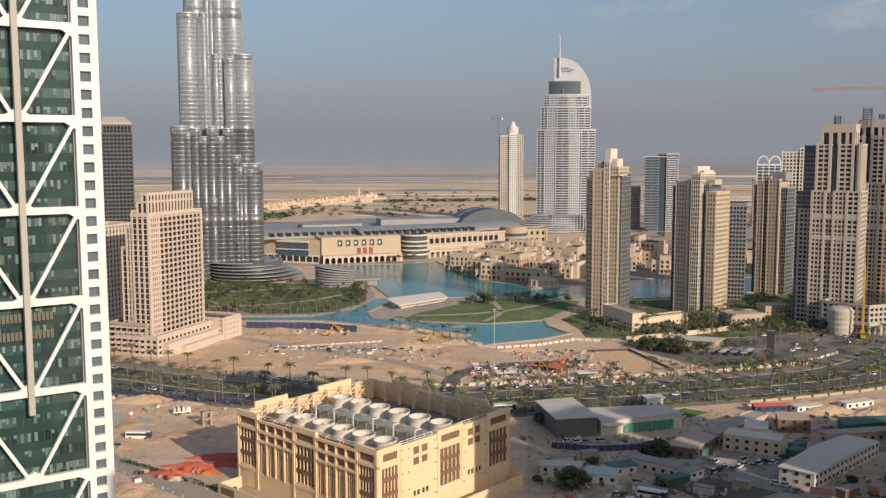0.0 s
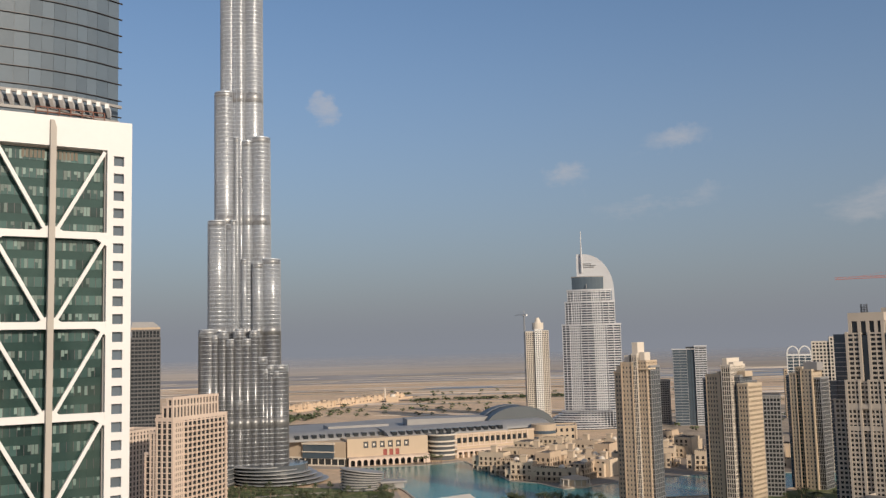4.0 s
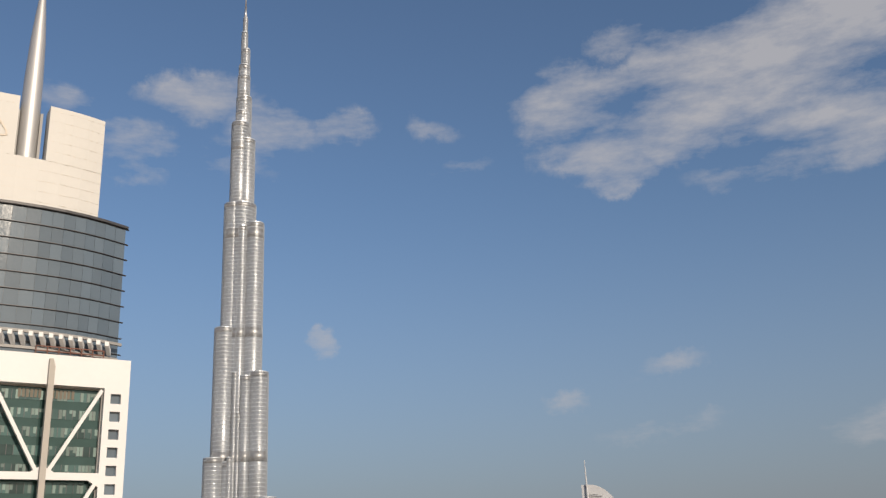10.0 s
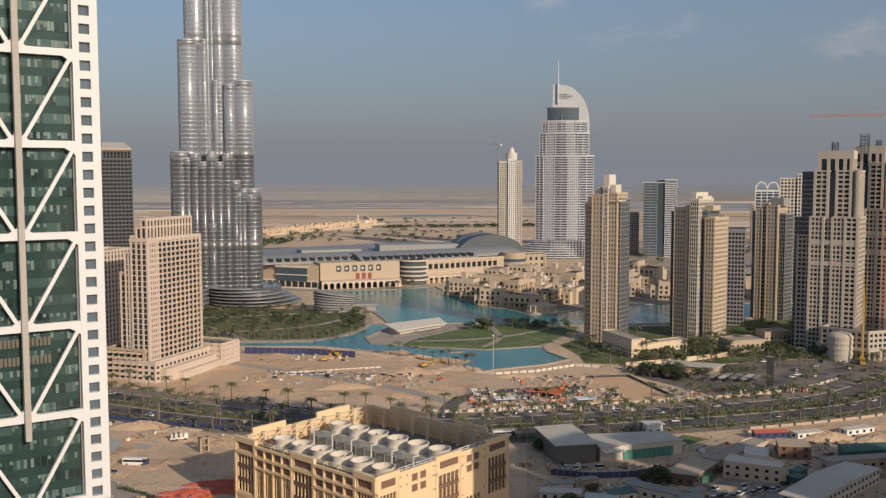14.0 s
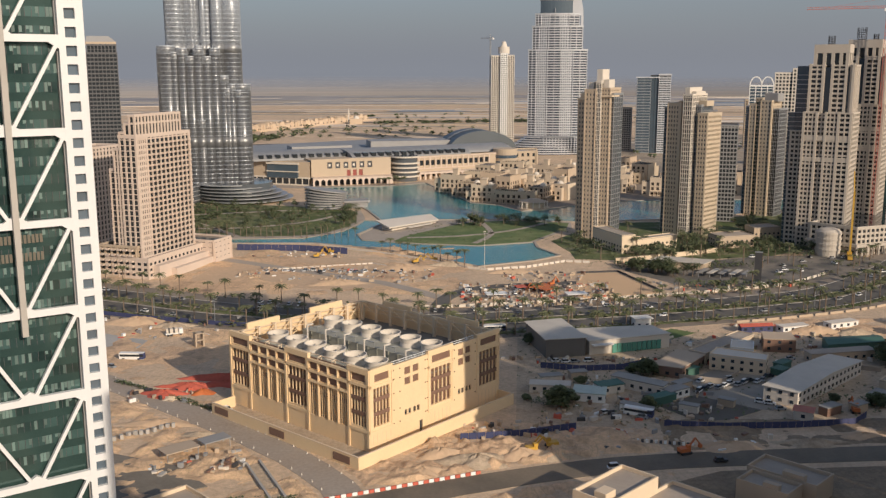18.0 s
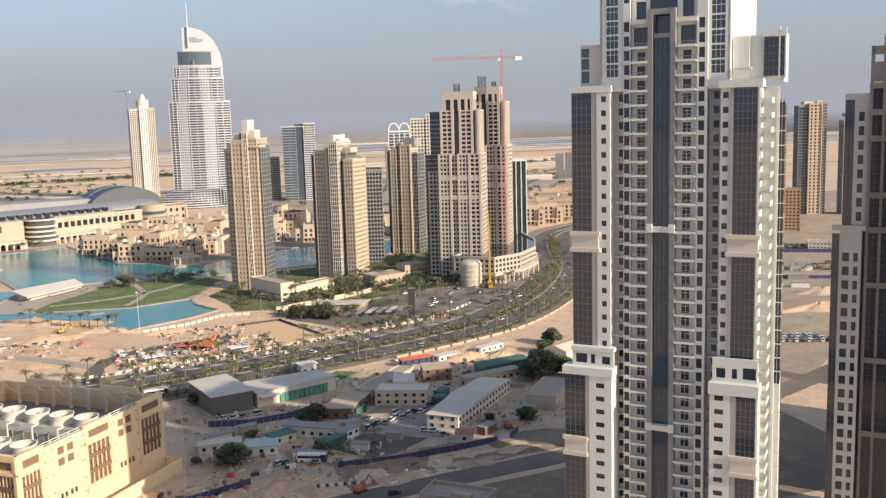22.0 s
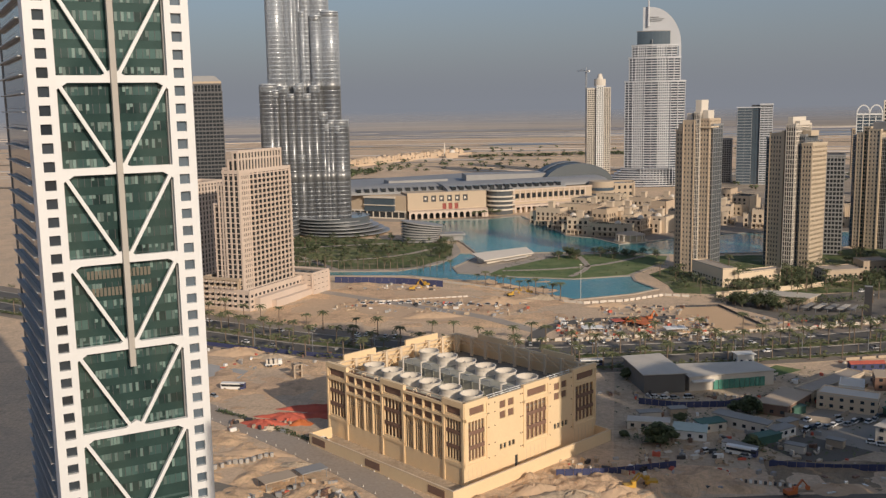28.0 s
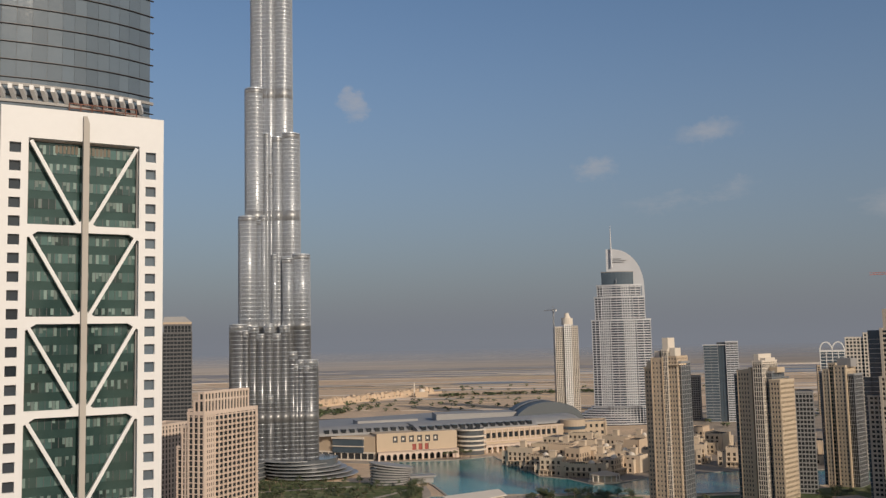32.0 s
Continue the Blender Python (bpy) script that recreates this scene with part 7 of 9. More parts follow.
def house(seed, w, d, h, x, y, rz):
    r = random.Random(seed)
    mat = HOUSE[seed % 3]
    t = thing("town_house", x, y, 0, rz, "sand-coloured traditional town house with arched windows", "house", "old town houses")
    vols = [(-w / 2, w / 2, -d / 2, d / 2, h)]
    vols.append((-w / 2 - w * 0.3, -w / 2, -d / 2 + 2, d / 2, h * r.uniform(0.5, 0.8)))
    vols.append((w / 2, w / 2 + w * 0.28, -d / 2 + r.uniform(-3, 2), d / 2 - 3, h * r.uniform(0.55, 1.15)))
    gl, rf, cr = MB(), MB(), MB()
    for x0, x1, y0, y1, hh in vols:
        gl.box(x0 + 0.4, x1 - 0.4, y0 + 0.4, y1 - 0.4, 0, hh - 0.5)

        def openings(a0, a1):
            out, z = [], 1.2
            while z < hh - 3:
                a = a0 + 1.0
                while a < a1 - 2.4:
                    out.append((a, a + 2.1, z, z + 2.5))
                    a += 4.2
                z += 3.7
            return out
        m = holed(MB(), x0, x1, 0, hh, openings(x0, x1), y0, y0 + 0.5)
        holed(m, y0 + 0.5, y1, 0, hh, openings(y0, y1), x1 - 0.5, x1, True)
        holed(m, y0 + 0.5, y1, 0, hh, openings(y0, y1), x0, x0 + 0.5, True)
        m.box(x0, x1, y1 - 0.5, y1, 0, hh)
        part("wall", m.weld(), mat, t)
        rf.box(x0 + 0.3, x1 - 0.3, y0 + 0.3, y1 - 0.3, hh - 0.9, hh - 0.5)
        a = x0
        while a < x1 - 0.8:
            cr.box(a, a + 0.8, y0 - 0.1, y0 + 0.45, hh, hh + 0.8)
            a += 1.7
    # no glass here: a dark box paints the shade behind the openings
    part("glazing", gl, ROOMSHADE, t, "", "stuff")
    part("roof", rf, PAVING, t)
    part("crenel", cr, mat, t, "", "stuff")
    if seed % 3 == 0:
        part("wind_tower", MB().box(-2.2, 2.2, -2.2, 2.2, h - 0.6, h + 5).box(-2.6, 2.6, -2.6, 2.6, h + 4.2, h + 4.9), mat, t)
    if seed % 2:
        n = MB()
        for k in range(5):
            n.cyl(w * 0.28, 0, 2.6 * math.cos(k * 0.3), h - 0.5 + 2.6 * math.sin(k * 0.3), h - 0.5 + 2.6 * math.sin((k + 1) * 0.3), 12, 2.6 * math.cos((k + 1) * 0.3))
        part("dome", n, PALE, t)
    part("arcade", holed(MB(), -w / 2, w / 2, 0, 4.4, [(-w / 2 + 0.6 + 3.2 * i, -w / 2 + 3.2 + 3.2 * i, 0, 3.7) for i in range(int(w / 3.2))], -d / 2 - 3, -d / 2 - 2.4).box(-w / 2, w / 2, -d / 2 - 3, -d / 2, 4.0, 4.5), mat, t)
    return t


rnd = random.Random(21)
isle = [(24, 990, 16), (38, 952, 20), (50, 922, 17), (76, 905, 18), (74, 936, 22), (104, 918, 16), (128, 935, 18), (98, 950, 24), (62, 965, 24), (50, 1000, 26), (84, 985, 25), (118, 972, 22), (150, 960, 18), (52, 1040, 20), (70, 1030, 27),
        (105, 1015, 24), (140, 1005, 22), (62, 1072, 25), (98, 1060, 26), (135, 1048, 24), (170, 1030, 20), (95, 1105, 24), (130, 1090, 26), (165, 1075, 24), (200, 1000, 20), (200, 1050, 22), (205, 1100, 24), (160, 1120, 26), (235, 960, 16), (265, 975, 18), (300, 990, 20), (330, 960, 18), (270, 1030, 20), (240, 1080, 24), (290, 1080, 24), (330, 1040, 22), (230, 1130, 26)]
temps = [house(k, w, d, h, 0, 0, 0) for k, (w, d, h) in enumerate(((22, 15, 15), (19, 13, 12), (25, 15, 17), (17, 16, 13), (20, 13, 19), (24, 14, 10)))]
spots = [(x, y, -25 + rnd.choice((-90, 0, 0, 0, 90)) + rnd.uniform(-8, 8), (4, 2, 0, 3)[k % 4] if h > 21 else (0, 1, 3, 5)[k % 4]) for k, (x, y, h) in enumerate(isle)]
for gy in range(7):
    for gx in range(6):
        spots.append((478 + gx * 27 + gy * 19 + rnd.uniform(-4, 4), 962 + gx * 9 + gy * 33 + rnd.uniform(-5, 5), rnd.uniform(-38, -22), rnd.choice((2, 4, 4, 3, 0))))
used = set()
for x, y, rz, k in spots:
    if k in used:
        copy_thing(temps[k], pose(x, y, 0, 0, 0, rz))
    else:
        used.add(k)
        temps[k].matrix_basis = pose(x, y, 0, 0, 0, rz) @ Matrix.Scale(1.25, 4)
for k, tt in enumerate(temps):
    if k not in used:
        tt.matrix_basis = pose(260 + 20 * k, 1120, 0, 0, 0, -20)
t = thing("lake_restaurant", 92, 868, 0, -20, "low round sand-coloured lakeside restaurant on piles", "restaurant")
part("base", MB().cyl(0, 0, 15, 0, 1.6, 20), BEIGE, t)
part("hall", MB().cyl(0, 0, 11, 1.6, 7, 20), BEIGE, t)
part("roof", MB().cyl(0, 0, 13, 7, 9.5, 20, 4), TAN, t)
for k in range(14):
    part("pillar", MB().cyl(13 * math.cos(k * 0.449), 13 * math.sin(k * 0.449), 0.5, 1.6, 7, 6), PALE, t)


# ---- walled row of villas far out ----
def far_villa(seed):
    r = random.Random(seed)
    t = thing("far_villa", 0, 0, 0, 0, "low sand-yellow villa joined to its neighbours", "house", "far row of villas")
    m = MB().box(-14, 14, -6, 10, 0, 7.5)
    for k in range(4):
        a = r.uniform(-13, 6)
        m.box(a, a + r.uniform(6, 10), r.uniform(-9, -4), 8, 0, r.uniform(8.5, 14))
    part("wall", m, WARMCREAM, t)
    part("roof", MB().box(-13.5, 13.5, -5.5, 9.5, 7.5, 7.7), BEIGE, t)
    for k in range(4):
        put("window", boxmesh(2.2, 0.4, 3.0, PANE_DARK), t, -11 + 7.2 * k, -6.1, 2)
    return t


temps = [far_villa(k) for k in (1, 2, 3)]
va, vb = Vector((-372, 1985)), Vector((-175, 2420))
for k in range(22):
    for row in range(2):
        f = (k + 0.5 * row) / 21
        p = va + (vb - va) * f + Vector((-14, 16)) * row + Vector((rnd.uniform(-3, 3), rnd.uniform(-5, 5)))
        m = pose(p.x, p.y, 0, 0, 0, rnd.choice((20, 40, 66)) + rnd.uniform(-6, 6))
        j = 2 * k + row
        if j < 3:
            temps[j].matrix_basis = m
        else:
            copy_thing(temps[j % 3], m)
t = thing("estate_wall", 0, 0, 0, 0, "long sand-yellow wall round the far villas", "wall")
d = vb - va
part("wall", MB().obox((va.x + vb.x) / 2 + 26, (va.y + vb.y) / 2 - 12, math.degrees(math.atan2(d.y, d.x)), d.length / 2 + 20, 0.5, 0, 4), WARMCREAM, t)
t = thing("mosque", -180, 2250, 0, 0, "small pale mosque with one slim minaret far out", "mosque")
part("hall", MB().box(-14, 14, -10, 10, 0, 12), WARMCREAM, t)
dm = MB()
for k in range(6):
    dm.cyl(0, 0, 7 * math.cos(k * 0.26), 12 + 7 * math.sin(k * 0.26), 12 + 7 * math.sin((k + 1) * 0.26), 14, 7 * math.cos((k + 1) * 0.26))
part("dome", dm, PALE, t)
part("minaret", MB().cyl(-18, 0, 1.8, 0, 30, 10, 1.5).cyl(-18, 0, 2.4, 24, 25, 10).cyl(-18, 0, 1.3, 30, 38, 10, 0.1), PALE, t)

# ---- trees and palms ----
def leaves(mb, r, cx, cy, cz, rx, rz, n, size):
    for _ in range(n):
        u, v, w = r.gauss(0, 1), r.gauss(0, 1), r.gauss(0, 1)
        k = (u * u + v * v + w * w) ** 0.5 or 1
        q = r.uniform(0.55, 1.0)
        x, y, z = cx + rx * u / k * q, cy + rx * v / k * q, cz + rz * w / k * q
        a, b2, s = r.uniform(0, 6.28), r.uniform(-0.7, 0.9), size * r.uniform(0.6, 1.3)
        d1 = Vector((math.cos(a), math.sin(a), 0)) * s
        d2 = Vector((-math.sin(a) * math.cos(b2), math.cos(a) * math.cos(b2), math.sin(b2))) * s * 0.8
        p = Vector((x, y, z))
        mb.add([tuple(p - d1), tuple(p - d2), tuple(p + d1), tuple(p + d2)], [(0, 1, 2, 3)])


def tree(seed, h, spread, n, clumps=7):
    r = random.Random(seed)
    t = thing("tree", 0, 0, 0, 0, "dense dark green broadleaf tree", "tree", "park trees")
    tr = MB().cyl(0, 0, 0.28, 0, h * 0.45, 7, 0.17)
    cr = MB()
    for k in range(clumps):
        a = k * 2.4 + r.uniform(0, 1)
        q = 0.55 if clumps < 9 else r.uniform(0.15, 0.8)
        x, y, z = spread * q * math.cos(a), spread * q * math.sin(a), h * r.uniform(0.35 + 0.1 * (clumps < 9), 0.95 - 0.3 * q)
        tr.beam((0, 0, h * 0.35), (x * 0.8, y * 0.8, z), 0.14)
        leaves(cr, r, x, y, z, spread * r.uniform(0.35, 0.55), h * r.uniform(0.13, 0.22), n // (clumps + 1), 0.5)
    leaves(cr, r, 0, 0, h * 0.75, spread * 0.6, h * 0.25, n // 6, 0.5)
    part("trunk", tr, BARK, t)
    part("crown", cr, LEAF, t, "uneven leafy crown")
    return t


def palm(seed, h):
    r = random.Random(seed)
    t = thing("palm_tree", 0, 0, 0, 0, "date palm with a slim trunk and arching fronds", "palm tree", "boulevard palms")
    part("trunk", MB().cyl(0, 0, 0.36, 0, h * 0.5, 7, 0.26).cyl(0, 0, 0.26, h * 0.5, h, 7, 0.3), BARK, t)
    m = MB()
    for k in range(22):
        a, up0 = k * 2.399, r.uniform(0.1, 1.15)
        L, c, s = r.uniform(2.8, 3.7), math.cos(a), math.sin(a)
        pts = []
        for i in range(5):
            f = i / 4
            rad = L * f * math.cos(up0 * (1 - f) * 0.8)
            z = h + L * (math.sin(up0) * f - 0.75 * f * f)
            w = 0.5 * (1 - f) ** 0.6 * (0.5 if i == 0 else 1)
            pts.append(((rad * c - s * w, rad * s + c * w, z - 0.12), (rad * c, rad * s, z + 0.1), (rad * c + s * w, rad * s - c * w, z - 0.12)))
        for p, q in zip(pts, pts[1:]):
            m.add([p[0], p[1], p[2], q[0], q[1], q[2]], [(0, 1, 4, 3), (1, 2, 5, 4)])
    part("fronds", m, PALM, t, "arching grey-green fronds")
    return t


def scatter(temps, places, seed, lo=0.8, hi=1.2):
    """The templates at the first places, then copies of them in turn."""
    r = random.Random(seed)
    for k, p in enumerate(places):
        s = r.uniform(lo, hi)
        m = pose(p[0], p[1], p[2] if len(p) > 2 else 0.1, 0, 0, r.uniform(0, 360)) @ Matrix.Scale(s, 4)
        if k < len(temps):
            temps[k].matrix_basis = m
        else:
            ob = copy_thing(temps[k % len(temps)], Matrix())
            ob.matrix_basis = m


r = random.Random(77)
pp = []
for off, step, x0, x1 in ((-27, 11, -330, 420), (-1.5, 12, -330, 430), (2.5, 12, -330, 430), (21.5, 10, -330, 330), (27, 13, -120, 300)):
    for x, y, a in along(BOULEVARD, off, step, x0, x1):
        if r.random() < 0.85:
            pp.append((x + r.uniform(-1.5, 1.5), y + r.uniform(-1.5, 1.5), 0.2))
for k in range(26):
    pp.append((-190 + k * 5.2, 718 + r.uniform(-3, 6) - (k > 18) * 0, 0.4))
for x, y, a in along([(-39, 664), (-7, 639), (26, 602)], 3, 7):
    pp.append((x, y, 0.2))
for k in range(40):
    pp.append((r.uniform(95, 240), r.uniform(660, 720) if k % 2 else r.uniform(600, 650), 0.2))
for k in range(14):
    pp.append((r.uniform(-60, -30), r.uniform(1040, 1050), 0.2))
scatter([palm(1, 9), palm(2, 10), palm(3, 8)], pp, 3)

tt = []
for k in range(120):
    tt.append((r.uniform(-290, -110), r.uniform(735, 880)))
for k in range(22):
    tt.append((r.uniform(-75, -62) - k * 0.4, r.uniform(760, 860)))
for k in range(30):
    a, b2 = r.uniform(0, 1), r.uniform(0, 1)
    tt.append((20 + 85 * a, 765 + 25 * b2))
for k in range(46):
    tt.append((r.uniform(100, 280), r.uniform(640, 705)))
for k in range(34):
    a, b2 = r.random(), r.random()
    tt.append((125 + 36 * a + 3 * b2, 597 - 26 * a + 14 * b2 - 8))
for k in range(26):
    tt.append((r.uniform(140, 190), r.uniform(628, 662)))
for k in range(20):
    tt.append((r.uniform(240, 300), r.uniform(720, 800)))
for k in range(16):
    tt.append((r.uniform(380, 440), r.uniform(640, 900)))
scatter([tree(11, 7.5, 4.0, 220), tree(12, 6.5, 3.6, 200), tree(13, 9.0, 4.4, 240)], tt, 6, 0.7, 1.25)
# bigger trees in the near compound
near = [(47.7, 345, 1.25), (52, 349, 1.0), (89.5, 382, 1.1), (84, 385, 0.8), (81, 342, 0.8), (169, 344, 0.95), (204, 401, 1.9), (211, 407, 1.6), (198, 396, 1.3), (216, 398, 1.5), (45, 430, 0.8), (228, 440, 1.2), (240, 455, 1.3), (60, 372, 0.6), (140, 352, 0.5), (155, 350, 0.55), (222, 388, 1.0), (36, 352, 0.5)]
first = tree(21, 7.0, 4.4, 2600, 20)
second = tree(22, 6.0, 4.0, 2400, 18)
for k, (x, y, s) in enumerate(near):
    src = (first, second)[k % 2]
    m = pose(x, y, 0.05, 0, 0, 67 * k) @ Matrix.Scale(s, 4)
    if k < 2:
        src.matrix_basis = m
    else:
        copy_thing(src, Matrix()).matrix_basis = m
# low scrub on the lawns and verges
sc = MB()
for k in range(2600):
    q = r.random()
    if q < 0.35:
        x, y = r.uniform(-290, -70), r.uniform(725, 890)
    elif q < 0.55:
        x, y = r.uniform(-20, 105), r.uniform(695, 795)
    elif q < 0.8:
        x, y = r.uniform(100, 300), r.uniform(600, 720)
    else:
        x, y = r.uniform(35, 220), r.uniform(325, 450)
    leaves(sc, r, x, y, 0.7, 0.9, 0.5, 3, 0.5)
part("shrubs", sc, LEAF, None, "low dusty green shrubs scattered over the ground", "stuff", category="shrubs")
hd = MB()
for off, step, x0, x1 in ((-30, 5, -380, 300), (-2, 4, -380, 440), (2.8, 4, -380, 440), (22, 3.2, -380, 420), (25.5, 4, -380, 420)):
    for x, y, a in along(BOULEVARD, off, step, x0, x1):
        if r.random() < 0.8:
            leaves(hd, r, x + r.uniform(-1, 1), y + r.uniform(-1, 1), r.uniform(0.9, 2.0), r.uniform(1.2, 2.0), 1.2, 9, 0.8)
part("hedge", hd, PALM, None, "dusty hedges and shrubs along the boulevard", "stuff", category="hedge")
wd = MB()
for k in range(900):
    q = r.random()
    f, g2 = r.random(), r.uniform(-1, 1)
    x, y = (-420 + 290 * f + 22 * g2 - 40, 2010 + 560 * f + 30 * g2) if k < 260 else (-700 + 420 * f, 1640 + 120 * f + 60 * g2) if k < 470 else (-140 + 420 * f, 2250 + 90 * f + 26 * g2) if k < 600 else (r.uniform(-800, -250), r.uniform(1450, 2050)) if q < 0.45 else (r.uniform(-330, 120), r.uniform(1780, 2160)) if q < 0.7 else (r.uniform(300, 900), r.uniform(1150, 1500)) if q < 0.85 else (r.uniform(-300, 700), r.uniform(2300, 2700))
    leaves(wd, r, x, y, 4, 6, 3, 16, 2.6)
for k in range(420):
    x = r.uniform(500, 1500)
    leaves(wd, r, x, 1250 + 0.45 * x + r.choice((0, 130, 420)) + r.uniform(-40, 40), 3.4, 6, 2.6, 12, 2.4)
part("far_woods", wd, LEAF, None, "scattered dark trees far out in the desert", "stuff", category="trees")

# ---- low buildings, fences, vehicles and clutter of the near ground ----
def shed(name, pts, h, wall, roof, label, eave=0.5, ridge=0.0, windows=True, category="shed"):
    """A low building on four ground corners (counterclockwise), with its roof and windows."""
    t = thing(name, 0, 0, 0, 0, label, category)
    part("wall", MB().prism(pts, 0, h), wall, t)
    g = grow(pts, eave)
    if ridge:
        a, b2 = (Vector(g[0]) + Vector(g[3])) / 2, (Vector(g[1]) + Vector(g[2])) / 2
        v = [(*g[0], h), (*g[1], h), (*g[2], h), (*g[3], h), (a.x, a.y, h + ridge), (b2.x, b2.y, h + ridge)]
        part("roof", MB().add(v, [(0, 1, 5, 4), (2, 3, 4, 5), (1, 2, 5), (3, 0, 4), (3, 2, 1, 0)]), roof, t)
    else:
        part("roof", MB().prism(g, h, h + 0.35), roof, t)
        part("parapet", MB().ring(pts, grow(pts, -0.3), h + 0.35, h + 0.8), wall, t) if eave < 0.1 else None
    if windows:
        for i in range(4):
            p, q = Vector(pts[i]), Vector(pts[(i + 1) % 4])
            L = (q - p).length
            d = (q - p) / L
            o = Vector((d.y, -d.x))
            n = int(L / 3.6)
            me = boxmesh(1.4, 0.16, 1.3, PANE_DARK)
            for k in range(n):
                c = p + d * (L * (k + 0.5) / n) + o * 0.05
                for z in ([1.2] if h < 5.6 else [1.2, 4.2]):
                    put("window", me, t, c.x, c.y, z, math.degrees(math.atan2(d.y, d.x)))
    return t


BRICK = material("brown_brick", (0.20, 0.13, 0.10), 0.85, vary=0.15, scale=0.3)
shed("hall", [(50, 408), (68, 411), (61, 443), (44, 438)], 8.5, BRONZE, PALEROOF, "grey hall with a slanting pale metal roof", 0.8, windows=False)
shed("hall", [(70, 412), (109, 424), (103, 438), (66, 432)], 6.5, PALE, PALEROOF, "long pale hall with green-glazed front", 0.6, windows=False)
t = thing("glass_front", 0, 0, 0, 0, "green glazed entrance front of the long hall", "glazing")
for k in range(10):
    p, q = Vector((82, 415.2)), Vector((106, 422.6))
    c = p + (q - p) * (k / 10)
    part("pane", boxmesh(2.2, 0.3, 4.2, material("green_pane", (0.10, 0.28, 0.22), 0.1, vary=0.1, bump=0) if k == 0 else bpy.data.materials["green_pane"]), None, t).matrix_basis = pose(c.x, c.y, 0.2, 0, 0, 17)
part("canopy", MB().obox(76, 412.2, 17, 5, 1.2, 4.6, 5.2), WHITE, t)
shed("warehouse", [(128, 352), (138, 343), (180, 383), (170, 392)], 6.2, PALE, PALEROOF, "long white shed with a pale pitched roof", 0.6, 1.6)
shed("barracks", [(118, 391), (139, 381), (143, 390), (124, 401)], 6.4, CREAM, PALE, "two-storey cream barracks with a white flat roof", 0.05)
shed("annex", [(129, 398), (138, 394), (142, 406), (133, 409)], 7.5, WHITE, PALE, "white annex behind the barracks", 0.05, windows=False)
shed("workshop", [(112, 402), (118, 396), (149, 426), (143, 432)], 5.0, BEIGE, PAVING, "sandy workshop row with flat roofs", 0.05)
shed("store", [(92, 383), (103, 378), (118, 397), (108, 404)], 4.6, BRICK, TAN, "brown brick store with a dusty roof", 0.3)
shed("green_shed", [(178, 412), (206, 417), (207, 427), (180, 424)], 4.6, GREENR, GREENR, "long dark green metal shed", 0.4, 0.8, False)
shed("container_office", [(150, 416), (164, 414), (166, 426), (153, 428)], 6, BROWN, TAN, "stacked brown site containers", 0.1)
shed("block_house", [(176, 358), (186, 350), (205, 372), (196, 380)], 5.5, BEIGE, PAVING, "plain sand-coloured block house", 0.05, windows=False)
shed("long_shed", [(165, 398), (196, 404), (195, 410), (164, 404)], 4.2, TAN, PAVING, "low tan shed with a flat roof", 0.3)
shed("white_shed", [(72, 370), (90, 356), (93, 361), (76, 375)], 4.2, PALE, GREYROOF, "low white shed with a grey roof", 0.3)
shed("white_shed", [(92, 352), (101, 358), (98, 362), (89, 357)], 3.2, WHITE, GREYROOF, "small white site cabin", 0.2)
shed("site_cabin", [(38, 362), (54, 360), (55, 366), (39, 368)], 3.2, PALE, PALEROOF, "row of white site cabins", 0.2)
shed("site_cabin", [(54, 352), (66, 349), (68, 358), (56, 361)], 3.4, WHITE, material("pale_green_roof", (0.45, 0.52, 0.47), 0.7, vary=0.15, scale=0.3), "white cabins under a pale green roof", 0.3)
shed("site_cabin", [(66, 358), (76, 362), (74, 368), (64, 364)], 3.4, PALE, GREENR, "cabin under a dark green roof", 0.3)
shed("carport", [(84, 345), (94, 351), (92, 355), (82, 349)], 3.0, GREENR, GREENR, "dark green car shelter", 0.3, windows=False)
shed("site_cabin", [(70, 341), (80, 333), (82, 336), (72, 344)], 3.0, WHITE, GREYROOF, "long white site cabin", 0.2)
shed("guard_house", [(132, 331), (138, 328), (141, 334), (135, 337)], 3.6, PALE, material("dusty_red_roof", (0.42, 0.17, 0.13), 0.8, vary=0.15), "guard house with a dusty red roof", 0.4, 1.2)
shed("kiosk", [(100, 456), (108, 457), (107, 462), (99, 461)], 5, WHITE, WHITE, "small white kiosk among palms", 0.8)
shed("barrel_shed", [(232, 424), (252, 432), (246, 446), (226, 438)], 3.5, PALE, CREAM, "row of pale barrel-roofed sheds", 0.4, 2.2, False)
shed("site_cabin", [(196, 452), (212, 458), (210, 463), (194, 457)], 3, WHITE, PALE, "long white site cabin", 0.2)
shed("site_cabin", [(170, 446), (184, 450), (183, 455), (168, 451)], 3, WHITE, PALE, "long white site cabin", 0.2)
shed("blue_cabin", [(150, 447), (166, 449), (166, 454), (150, 452)], 3.2, BLUEH, RED, "blue site cabin with a reddish roof", 0.4, 1.0)
shed("podium_villa", [(131, 650), (141, 653), (127, 692), (117, 689)], 12.5, CREAM, PAVING, "cream stepped villa block among trees", 0.05, category="house")
shed("podium_villa", [(141.2, 653), (175, 672), (172, 680), (138, 661)], 9, CREAM, PAVING, "low cream villa wing among trees", 0.05, category="house")
shed("podium_villa", [(205, 668), (232, 676), (228, 694), (202, 688)], 8, TAN, PAVING, "low tan podium block", 0.05, category="house")
shed("podium_villa", [(240, 700), (262, 706), (258, 722), (238, 716)], 9, TAN, PAVING, "low tan podium block", 0.05, category="house")
